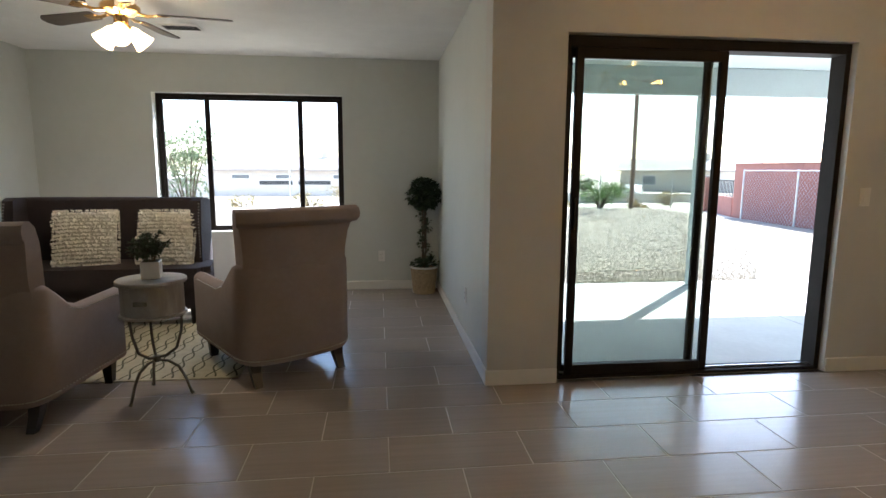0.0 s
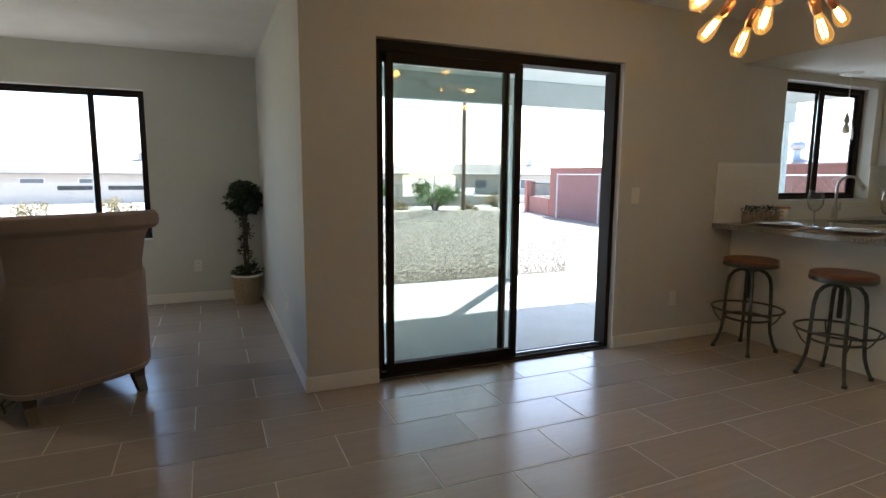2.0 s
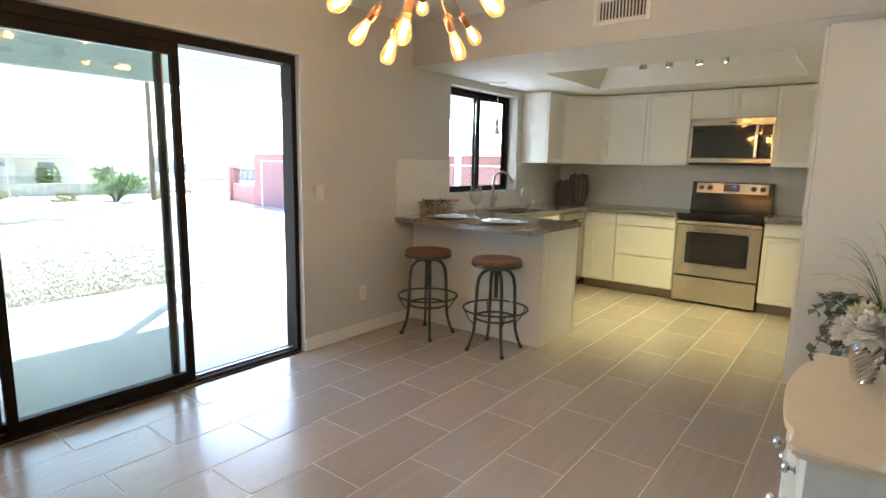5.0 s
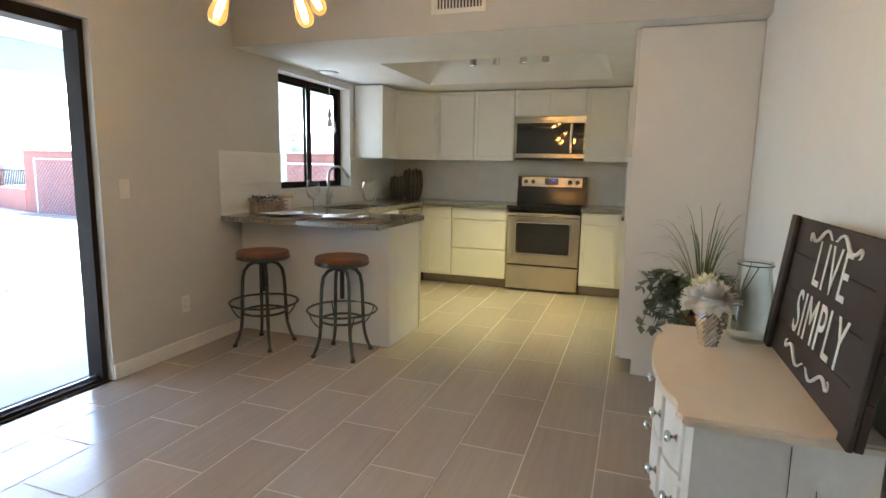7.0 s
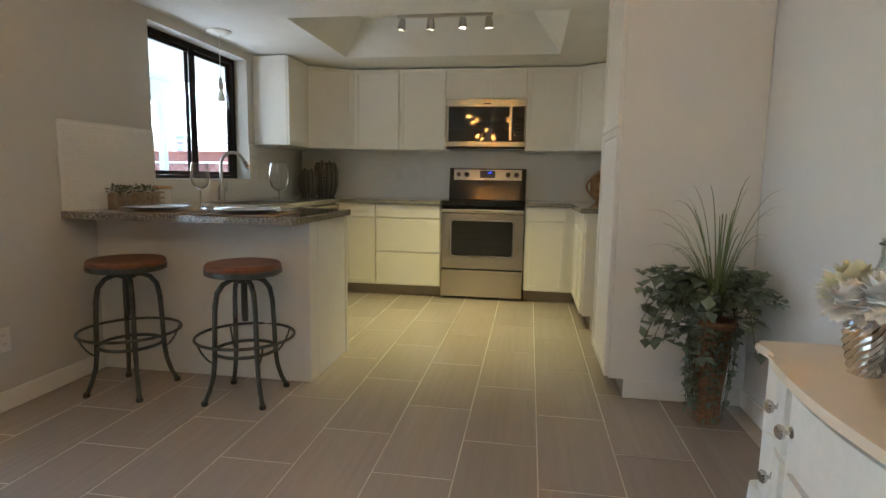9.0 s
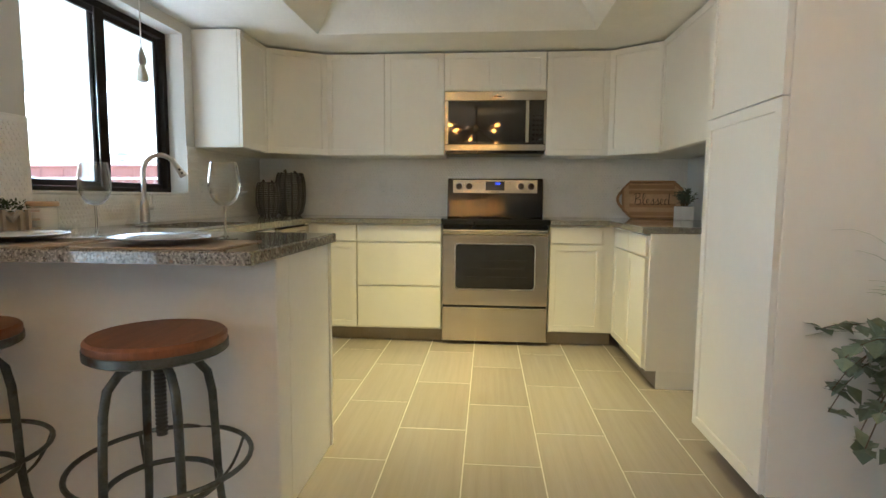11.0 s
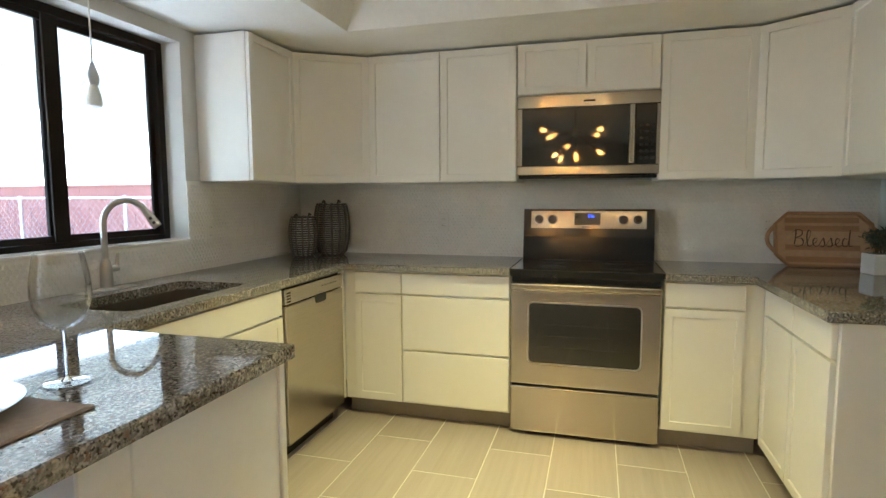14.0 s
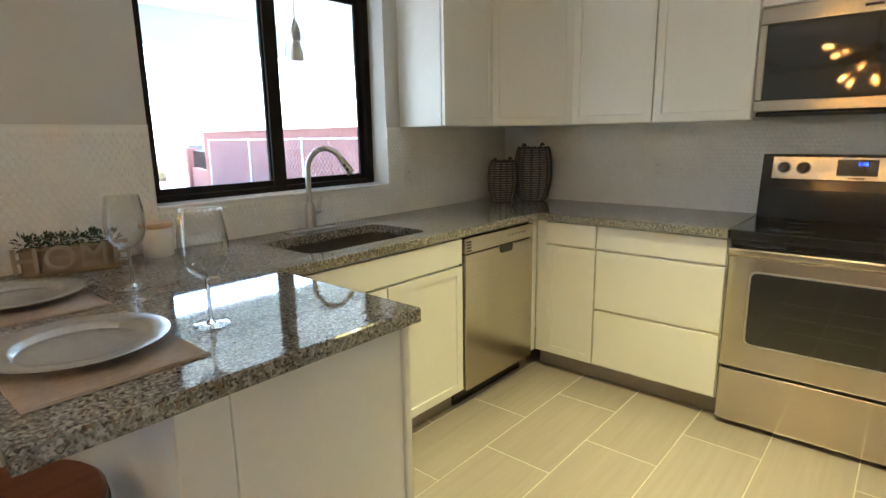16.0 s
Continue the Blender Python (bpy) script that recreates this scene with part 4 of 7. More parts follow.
def wicker_lantern(at, r, h):
    w = thing("wicker_pumpkin", "grey weathered wicker pumpkin basket in the counter corner", "basket", at, 0, "wicker baskets")
    prof = [(0.55, 0.0), (0.78, 0.08), (0.95, 0.3), (1.0, 0.5), (0.97, 0.74), (0.88, 0.92), (0.78, 1.0)]
    bm = bmesh.new()
    lathe(bm, [(0.0, 0.012)] + [(q * r * 0.9, z * h * 0.96 + 0.01) for q, z in prof] + [(0.0, h * 0.97)], 24, close=False)
    part("lining", bm, M_SLOT, w, smooth=True)
    for k in range(14):
        a = 2 * math.pi * k / 14
        bm = bmesh.new()
        tube(bm, [(q * r * math.cos(a), q * r * math.sin(a), z * h) for q, z in prof], r * 0.075, 6)
        part("rib", bm, M_WICKER, w, smooth=True)
    rows = int(h / 0.014)
    bm = bmesh.new()
    for j in range(1, rows):
        z = j / rows
        i = next(i for i in range(len(prof) - 1) if prof[i + 1][1] >= z)
        (q0, z0), (q1, z1) = prof[i], prof[i + 1]
        q = (q0 + (q1 - q0) * (z - z0) / (z1 - z0)) * r * 1.0
        tube(bm, ring_pts(q, z * h, 28), 0.0032, 4, closed=True)
    part("weave", bm, mat("pale_wicker_weave", (0.42, 0.40, 0.37), 0.8, var=0.3, scale=60), w, "paler woven strands")
    for q in (-1, 1):
        bm = bmesh.new()
        tube(bm, bend((q * r * 0.8, 0, h * 0.93), (q * r * 0.75, 0, h * 1.12), (q * r * 1.1, 0.0, h * 1.02), 6), 0.007, 8)
        part("handle", bm, M_WICKER, w, "curled wicker ear", smooth=True)


wicker_lantern((7.14, 3.31, CT), 0.09, 0.26)
wicker_lantern((7.305, 3.19, CT), 0.115, 0.34)


def blessed_tray():
    t = thing("serving_tray", "octagonal striped wooden tray lettered Blessed leaning on the splashback", "tray", (7.33, 0.315, CT), -90)
    # lies in local x-z, leaning back along +y
    lean = pose(0, 0, 0.004, -14, 0, 0)
    w, h, c = 0.225, 0.285, 0.06
    o = [(-w, c), (-w + c, 0), (w - c, 0), (w, c), (w, h - c), (w - c, h), (-w + c, h), (-w, h - c)]
    bm = bmesh.new()
    prism(bm, [(x, z) for x, z in o], -0.012, 0.0)
    part("board", bm, M_TRAYWOOD2, t, "pale wooden board", m=lean @ pose(0, 0, 0, 90, 0, 0))
    for i, z in enumerate((0.02, 0.085, 0.19, 0.235)):
        boxpart("stripe", (-w + 0.05, w - 0.05, -0.0015, 0.0, z, z + 0.03), M_TRAYWOOD, t, 0, "darker wood stripe", m=lean)
    for i in range(8):
        a, b = Vector(o[i]), Vector(o[(i + 1) % 8])
        d = b - a
        bm = bmesh.new()
        box(bm, -0.004, d.length + 0.004, -0.03, 0.0, -0.008, 0.006, 0.002)
        part("rim", bm, M_TRAYWOOD, t, m=lean @ Matrix.Translation((a.x, 0, a.y)) @ pose(0, 0, 0, 0, -math.degrees(math.atan2(d.y, d.x)), 0))
    for s in (-1, 1):
        bm = bmesh.new()
        pts = bend((s * w, -0.012, 0.07), (s * (w + 0.085), -0.02, h / 2), (s * w, -0.012, h - 0.07), 10)
        tube(bm, pts, 0.011, 8)
        part("handle", bm, M_TRAYWOOD, t, smooth=True, m=lean)
    strokes = {
        "B": ([(0.25, 2.0), (0.2, 1.2), (0.03, 0.0)], [(-0.1, 1.65), (0.25, 2.05), (0.75, 1.9), (0.68, 1.35), (0.25, 1.05), (0.75, 0.9), (0.8, 0.3), (0.35, -0.05), (0.0, 0.15)]),
        "l": ([(0.0, 0.15), (0.35, 0.8), (0.55, 1.7), (0.42, 2.0), (0.25, 1.5), (0.25, 0.3), (0.42, 0.0), (0.65, 0.25)],),
        "e": ([(0.0, 0.25), (0.35, 0.5), (0.45, 0.85), (0.28, 1.0), (0.1, 0.6), (0.2, 0.1), (0.45, 0.0), (0.7, 0.3)],),
        "s": ([(0.0, 0.25), (0.3, 0.9), (0.38, 1.05), (0.42, 0.6), (0.45, 0.2), (0.25, -0.05), (0.05, 0.05), (0.35, 0.0), (0.65, 0.3)],),
        "d": ([(0.5, 0.85), (0.25, 1.0), (0.05, 0.5), (0.2, 0.0), (0.5, 0.35), (0.75, 2.0), (0.6, 0.6), (0.65, 0.05), (0.95, 0.25)],)}
    unit, x = 0.045, -0.135
    for ch in "Blessed":
        bm = bmesh.new()
        for pts in strokes[ch]:
            smooth_pts = []
            for i in range(len(pts) - 1):
                p = [Vector(pts[max(0, min(len(pts) - 1, i + q))]) for q in (-1, 0, 1, 2)]
                for u in (0.0, 0.25, 0.5, 0.75):
                    v = 0.5 * (2 * p[1] + (p[2] - p[0]) * u + (2 * p[0] - 5 * p[1] + 4 * p[2] - p[3]) * u * u + (3 * p[1] - p[0] - 3 * p[2] + p[3]) * u ** 3)
                    down = max(0.0, (p[1] - p[2]).normalized().y)
                    smooth_pts.append((v, 0.0013 + 0.0016 * down))
            tube(bm, [(v.x * unit * 1.25, -0.0016, (v.y - 0.8) * unit) for v, _ in smooth_pts], [q for _, q in smooth_pts], 6)
        part("letter", bm, M_INK, t, "dark script letter", smooth=True, m=lean @ Matrix.Translation((x, 0, h / 2)))
        x += {"B": 0.92, "d": 0.9}.get(ch, 0.62) * unit * 1.25


blessed_tray()


def cube_plant(name, label, at, side, height, leaf_m, rx, count, size, seed):
    p = thing(name, label, "potted plant", at, 12)
    bm = bmesh.new()
    s = side / 2
    vs = box(bm, -s, s, -s, s, 0, side, 0.004, 2)
    part("pot", bm, M_CERAMIC, p, "white square ceramic pot")
    boxpart("soil", (-s + 0.008, s - 0.008, -s + 0.008, s - 0.008, side - 0.01, side + 0.002), M_SOIL, p, 0)
    rng = random.Random(seed)
    bm = bmesh.new()
    leaves = bmesh.new()
    for i in range(26):
        a, q = rng.uniform(0, 6.28), rng.uniform(0.2, 1.0)
        e = Vector((math.cos(a) * rx * q, math.sin(a) * rx * q, side + height * rng.uniform(0.45, 1.0) * (1.15 - 0.5 * q)))
        pts = bend((0.02 * math.cos(a), 0.02 * math.sin(a), side), (e.x * 0.4, e.y * 0.4, e.z * 0.95), e, 5)
        tube(bm, pts, 0.0015, 4)
        for k in range(count // 26):
            t = rng.uniform(0.3, 1.0)
            c = pts[min(5, int(t * 5))]
            leaf(leaves, c, (rng.gauss(0, 1), rng.gauss(0, 1), rng.gauss(0.5, 0.6)), (0, 0, 1), size * rng.uniform(0.7, 1.3), 0.5)
    part("stems", bm, M_STEM, p)
    part("foliage", leaves, leaf_m, p)
    return p


cube_plant("potted_plant", "small leafy plant in a white pot on the counter", (7.08, 0.17, CT), 0.10, 0.15, M_LEAF, 0.11, 420, 0.028, 2)


# ---- bar stools ----
M_SEATWOOD = mat("stained_elm_seat", (0.20, 0.075, 0.035), 0.42, var=0.3, scale=4, stretch=(1, 9, 1), bump=0.08, bscale=50)
M_IRON = mat("aged_grey_green_iron", (0.10, 0.11, 0.105), 0.42, metal=0.75, var=0.35, scale=14, bump=0.15, bscale=90)
two_tone(M_IRON, (0.06, 0.045, 0.035), 0.55, 0.7, 18)


def bar_stool(at, rz):
    s = thing("bar_stool", "industrial bar stool with a round wooden seat", "stool", at, rz, "stools at the breakfast bar")
    bm = bmesh.new()
    lathe(bm, [(0.0, 0.652), (0.176, 0.652), (0.18, 0.658), (0.18, 0.676), (0.172, 0.684), (0.0, 0.684)], 40, close=False)
    part("seat", bm, M_SEATWOOD, s, "brown wooden seat", smooth=True)
    bm = bmesh.new()
    lathe(bm, [(0.0, 0.628), (0.174, 0.628), (0.183, 0.634), (0.183, 0.656), (0.178, 0.656), (0.178, 0.651), (0.0, 0.651)], 40, close=False)
    part("seat_rim", bm, M_IRON, s, smooth=True)
    for k in range(4):
        a = radians(45 + 90 * k)
        c, d = math.cos(a), math.sin(a)
        pts = []
        for q, z in ((0.02, 0.60), (0.06, 0.602), (0.10, 0.585), (0.13, 0.545), (0.142, 0.48), (0.148, 0.35), (0.152, 0.22), (0.16, 0.14), (0.18, 0.07), (0.205, 0.015)):
            pts.append((q * c, q * d, z))
        bm = bmesh.new()
        tube(bm, pts, [0.011, 0.012, 0.0125, 0.0125, 0.0125, 0.012, 0.012, 0.0115, 0.011, 0.011], 10)
        leg = part("leg", bm, M_IRON, s, smooth=True)
        bm = bmesh.new()
        lathe(bm, [(0.0, 0.0), (0.016, 0.0), (0.017, 0.008), (0.014, 0.022), (0.0, 0.024)], 14, (0.207 * c, 0.207 * d, 0), close=False)
        part("foot", bm, M_DARKPLASTIC, leg, smooth=True)
        bm = bmesh.new()
        tube(bm, bend((0.155 * c, 0.155 * d, 0.20), (0.20 * c, 0.20 * d, 0.22), (0.232 * c, 0.232 * d, 0.312), 6), 0.005, 6)
        part("ring_strut", bm, M_IRON, s, smooth=True)
    for r, z, q in ((0.236, 0.315, 0.0075), (0.148, 0.245, 0.0085)):
        bm = bmesh.new()
        tube(bm, ring_pts(r, z, 40), q, 8, closed=True)
        part("foot_ring", bm, M_IRON, s, smooth=True)
    bm = bmesh.new()
    prof = [(0.0, 0.39), (0.015, 0.39)]
    for i in range(20):
        z = 0.395 + i * 0.0115
        prof += [(0.0135, z), (0.0165, z + 0.0057)]
    prof += [(0.02, 0.63), (0.0, 0.63)]
    lathe(bm, prof, 14, close=False)
    part("screw_shaft", bm, M_DARKPLASTIC, s, smooth=True)
    bm = bmesh.new()
    lathe(bm, [(0.0, 0.585), (0.035, 0.585), (0.038, 0.59), (0.038, 0.612), (0.03, 0.628), (0.0, 0.628)], 20, close=False)
    part("hub", bm, M_IRON, s, smooth=True)
    return s


bar_stool((4.36, 3.12, 0), 0)
bar_stool((4.385, 2.50, 0), 3)


# ---- lamps on the ceilings ----
M_BRASS = mat("polished_brass", (0.80, 0.52, 0.22), 0.18, metal=1.0, var=0.08)
M_COPPER = mat("copper_socket", (0.72, 0.36, 0.2), 0.22, metal=1.0, var=0.08)
M_FILAMENT = glow("glowing_filament", (1.0, 0.58, 0.20), 14.0)


def lit_glass(name, tint, color, strength):
    """Clear tinted glass filled with the glow of its filament."""
    m = pane_glass(name, tint)
    nt = m.node_tree
    e = nt.nodes.new("ShaderNodeEmission")
    e.inputs[0].default_value, e.inputs[1].default_value = (*color, 1), strength
    a = nt.nodes.new("ShaderNodeAddShader")
    out = nt.nodes["Material Output"].inputs[0]
    nt.links.new(out.links[0].from_socket, a.inputs[0])
    nt.links.new(e.outputs[0], a.inputs[1])
    nt.links.new(a.outputs[0], out)
    return m


M_BULB = lit_glass("amber_bulb_glass", (1.0, 0.82, 0.50), (1.0, 0.50, 0.12), 0.055)
M_FROST = glow("lit_frosted_shade", (1.0, 0.74, 0.42), 1.3)


def aim(p, d):
    """A pose at p whose z axis points along d."""
    return Matrix.Translation(p) @ Vector(d).to_track_quat('Z', 'Y').to_matrix().to_4x4()


HUB = Vector((2.667, 1.79, 2.13))


def chandelier():
    c = thing("chandelier", "brass sputnik chandelier with glowing filament bulbs", "chandelier", HUB)
    bm = bmesh.new()
    lathe(bm, [(0.0, -0.05), (0.03, -0.045), (0.045, -0.02), (0.045, 0.02), (0.03, 0.045), (0.0, 0.05)], 24, close=False)
    part("hub", bm, M_BRASS, c, smooth=True)
    bm = bmesh.new()
    tube(bm, [(0, 0, 0.04), (0, 0, CZ - HUB.z - 0.02)], 0.007, 10)
    part("rod", bm, M_BRASS, c, smooth=True)
    bm = bmesh.new()
    lathe(bm, [(0.0, CZ - HUB.z), (0.06, CZ - HUB.z), (0.06, CZ - HUB.z - 0.02), (0.0, CZ - HUB.z - 0.025)], 24, close=False)
    part("canopy", bm, M_BRASS, c, smooth=True)
    tips = [(2.19, 1.52, 1.80), (2.50, 1.765, 1.80), (2.575, 1.69, 1.742), (2.44, 1.50, 1.765), (2.89, 1.80, 1.98), (2.73, 1.50, 1.763), (2.96, 1.59, 1.855),
            (2.52, 1.22, 1.82), (2.26, 1.26, 2.06), (2.86, 1.22, 2.06), (2.22, 1.80, 2.08), (2.62, 1.9, 2.1)]
    for t in tips:
        d = (Vector(t) - Vector((2.56, 1.52, 2.06))) * 1.04
        L, d = d.length, d.normalized()
        m = aim((0, 0, 0), d)
        bm = bmesh.new()
        tube(bm, [(0, 0, 0.03), (0, 0, L - 0.10)], 0.0045, 8)
        arm = part("arm", bm, M_BRASS, c, smooth=True, m=m)
        bm = bmesh.new()
        lathe(bm, [(0.0, L - 0.115), (0.012, L - 0.115), (0.0185, L - 0.10), (0.0185, L - 0.06), (0.016, L - 0.05), (0.0, L - 0.05)], 18, close=False)
        part("socket", bm, M_COPPER, arm, smooth=True)
        bm = bmesh.new()
        lathe(bm, [(0.013, L - 0.052), (0.015, L - 0.04), (0.024, L - 0.005), (0.0305, L + 0.03), (0.029, L + 0.045), (0.019, L + 0.062), (0.0, L + 0.068)], 18, close=False)
        b = part("bulb", bm, M_BULB, arm, "amber filament bulb", smooth=True)
        b.visible_shadow = False
        bm = bmesh.new()
        for k in range(4):
            a = radians(90 * k)
            x, y = 0.008 * math.cos(a), 0.008 * math.sin(a)
            tube(bm, [(x, y, L - 0.025), (x * 1.4, y * 1.4, L + 0.01), (x, y, L + 0.042)], 0.0032, 5)
        part("filament", bm, M_FILAMENT, arm, "glowing filament")


chandelier()


def ceiling_fan():
    f = thing("ceiling_fan", "brass ceiling fan with dark blades and lit glass shades", "ceiling fan", (-0.95, 4.12, CZL - 0.075))
    M_BLADE = mat("grey_brown_fan_blade", (0.10, 0.085, 0.075), 0.45, var=0.2, scale=5, stretch=(1, 8, 1))
    bm = bmesh.new()
    lathe(bm, [(0.0, 0.0), (0.065, 0.0), (0.06, -0.03), (0.025, -0.04), (0.09, -0.05), (0.11, -0.07), (0.11, -0.10), (0.07, -0.125), (0.04, -0.13), (0.04, -0.165), (0.0, -0.165)], 28, close=False)
    part("motor_housing", bm, M_BRASS, f, smooth=True)
    bm = bmesh.new()
    lathe(bm, [(0.0, 0.075), (0.07, 0.075), (0.066, 0.05), (0.03, 0.03), (0.014, 0.025), (0.014, -0.005)], 24, close=False)
    part("canopy", bm, M_BRASS, f, smooth=True)
    for k in range(5):
        a = 10 + 72 * k
        bm = bmesh.new()
        o = rounded([(0.20, -0.05), (0.60, -0.068), (0.64, -0.03), (0.64, 0.03), (0.60, 0.068), (0.20, 0.05)], 0.015, 3)
        prism(bm, o, -0.004, 0.004)
        b = part("blade", bm, M_BLADE, f, "dark wooden blade", m=pose(0, 0, -0.105, 0, 0, a) @ pose(0, 0, 0, 11, 0, 0))
        bm = bmesh.new()
        tube(bm, [(0.09, 0, 0.0), (0.15, 0, -0.012), (0.24, 0, 0.0)], [0.012, 0.010, 0.008], 8)
        box(bm, 0.19, 0.27, -0.03, 0.03, -0.009, -0.0045, 0.002)
        part("blade_iron", bm, M_BRASS, b, "brass blade arm", smooth=True)
    for k in range(3):
        a = radians(-75 + 120 * k)
        d = Vector((math.cos(a), math.sin(a), -0.9)).normalized()
        bm = bmesh.new()
        tube(bm, [Vector((0, 0, -0.15)), Vector((0, 0, -0.15)) + d * 0.07], 0.014, 10)
        arm = part("lamp_arm", bm, M_BRASS, f, smooth=True)
        bm = bmesh.new()
        lathe(bm, [(0.022, 0.0), (0.035, 0.02), (0.045, 0.06), (0.062, 0.11), (0.066, 0.118), (0.060, 0.112), (0.042, 0.062), (0.0, 0.03)], 24, close=False)
        part("shade", bm, M_FROST, arm, "lit frosted glass shade", smooth=True, m=aim(Vector((0, 0, -0.15)) + d * 0.065, d))
    lamp = bpy.data.lights.new("fan_lamp", 'POINT')
    lamp.energy, lamp.color, lamp.shadow_soft_size = 3.5, (1.0, 0.82, 0.58), 0.08
    o = new("fan_lamp", lamp)
    o.location = (-0.95, 4.12, CZL - 0.36)


ceiling_fan()


def track_light():
    M_SPOTGLASS = glow("lit_spot_lens", (1.0, 0.86, 0.55), 12.0)
    zc = SZ + 0.26
    t = thing("track_light", "brushed nickel four-head track light in the ceiling tray", "track light", (6.08, 1.79, zc))
    boxpart("track", (-0.018, 0.018, -0.36, 0.36, -0.10, -0.08), M_NICKEL, t, 0.003)
    bm = bmesh.new()
    tube(bm, [(0, -0.15, 0), (0, -0.15, -0.085)], 0.008, 8)
    tube(bm, [(0, 0.15, 0), (0, 0.15, -0.085)], 0.008, 8)
    lathe(bm, [(0.0, 0.0), (0.05, 0.0), (0.05, -0.012), (0.0, -0.014)], 20, close=False)
    part("mount", bm, M_NICKEL, t, smooth=True)
    for y, tx, ty in ((0.315, -0.05, 0.1), (0.10, 0.0, 0.03), (-0.14, -0.10, 0.0), (-0.33, 0.0, -0.04)):
        d = Vector((tx, ty, -1)).normalized()
        p = Vector((0, y, -0.115))
        bm = bmesh.new()
        lathe(bm, [(0.0, -0.005), (0.022, -0.005), (0.028, 0.03), (0.033, 0.075), (0.029, 0.075), (0.024, 0.055), (0.0, 0.05)], 20, close=False)
        h = part("spot_head", bm, M_NICKEL, t, smooth=True, m=aim(p, d))
        bm = bmesh.new()
        lathe(bm, [(0.0, 0.058), (0.023, 0.060), (0.0, 0.064)], 16, close=False)
        part("lens", bm, M_SPOTGLASS, h, "lit lens")
        lamp = bpy.data.lights.new("spot_lamp", 'SPOT')
        lamp.energy, lamp.color, lamp.spot_size, lamp.spot_blend, lamp.shadow_soft_size = 6.4, (1.0, 0.82, 0.29), radians(84), 1.0, 0.12
        o = new("spot_lamp", lamp)
        o.matrix_world = look(Vector((6.08, 1.79, zc)) + p + d * 0.085, Vector((6.08, 1.79, zc)) + p + d)


track_light()


def pendant():
    p = thing("pendant_lamp", "small clear glass pendant hung over the sink", "pendant lamp", (5.705, 3.37, SZ))
    bm = bmesh.new()
    lathe(bm, [(0.0, 0.0), (0.085, 0.0), (0.085, -0.008), (0.06, -0.022), (0.0, -0.026)], 28, close=False)
    part("canopy", bm, M_TRIM, p, smooth=True)
    bm = bmesh.new()
    tube(bm, [(0, 0, -0.02), (0, 0, -0.33)], 0.003, 8)
    part("cord", bm, M_TRIM, p, "white cord", smooth=True)
    bm = bmesh.new()
    lathe(bm, [(0.0, -0.32), (0.006, -0.325), (0.022, -0.375), (0.022, -0.40), (0.015, -0.41), (0.0, -0.41)], 18, close=False)
    part("socket", bm, M_NICKEL, p, smooth=True)
    bm = bmesh.new()
    lathe(bm, [(0.012, -0.41), (0.018, -0.425), (0.029, -0.465), (0.026, -0.49), (0.0, -0.50)], 18, close=False)
    part("bulb", bm, M_CERAMIC, p, "unlit white bulb", smooth=True)
    bm = bmesh.new()
    lathe(bm, [(0.02, -0.37), (0.035, -0.40), (0.05, -0.47), (0.052, -0.52), (0.05, -0.55)], 24, close=False)
    g = part("shade", bm, M_GLASS, p, "clear rippled glass shade", smooth=True)


pendant()


def vents():
    v = thing("soffit_vent", "white louvred air vent on the soffit face", "air vent", (SX, 1.775, 2.335), -90)
    bm = bmesh.new()
    frame_rect(bm, -0.18, 0.18, -0.085, 0.085, -0.012, 0.0, 0.03)
    part("frame", bm, M_WHITEPLASTIC, v)
    boxpart("backing", (-0.15, 0.15, -0.002, 0.0, -0.055, 0.055), M_SLOT, v, 0)
    for i in range(14):
        boxpart("slat", (-0.148 + 0.0215 * i, -0.140 + 0.0215 * i, -0.010, -0.002, -0.055, 0.055), M_WHITEPLASTIC, v, 0, m=None)
    v = thing("ceiling_vent", "small white air vent on the living room ceiling", "air vent", (-0.95, 5.2, CZL))
    bm = bmesh.new()
    box(bm, -0.15, 0.15, -0.08, 0.08, -0.008, 0.0, 0.003)
    part("frame", bm, M_WHITEPLASTIC, v)
    for i in range(6):
        boxpart("slat", (-0.13, 0.13, -0.06 + 0.022 * i, -0.052 + 0.022 * i, -0.011, -0.008), M_SLOT, v, 0)
    v = thing("ceiling_vent", "small dark air vent in the kitchen ceiling tray", "air vent", (5.95, 1.9, SZ + 0.26))
    boxpart("frame", (-0.09, 0.09, -0.09, 0.09, -0.006, 0.0), M_WHITEPLASTIC, v, 0.002)
    for i in range(6):
        boxpart("slat", (-0.07, 0.07, -0.07 + 0.024 * i, -0.058 + 0.024 * i, -0.009, -0.006), M_SLOT, v, 0)


vents()


# ---- dresser and what stands on it ----
M_DRESSER = mat("chalky_white_paint", (0.78, 0.78, 0.74), 0.6, var=0.08, scale=5, bump=0.08, bscale=70)
M_DRESSERTOP = mat("cream_waxed_top", (0.74, 0.66, 0.54), 0.38, var=0.06, scale=3, bump=0.04, bscale=60)
M_CRYSTAL = mat("crystal_knob", (0.6, 0.6, 0.6), 0.08, metal=0.9, var=0.2)
M_SIGN = mat("dark_stained_pine", (0.035, 0.022, 0.018), 0.6, var=0.35, scale=4, stretch=(1, 1, 7), bump=0.25, bscale=70)
M_SIGNPAINT = mat("white_sign_paint", (0.8, 0.8, 0.78), 0.6, var=0.08, scale=20)
DT = 0.70


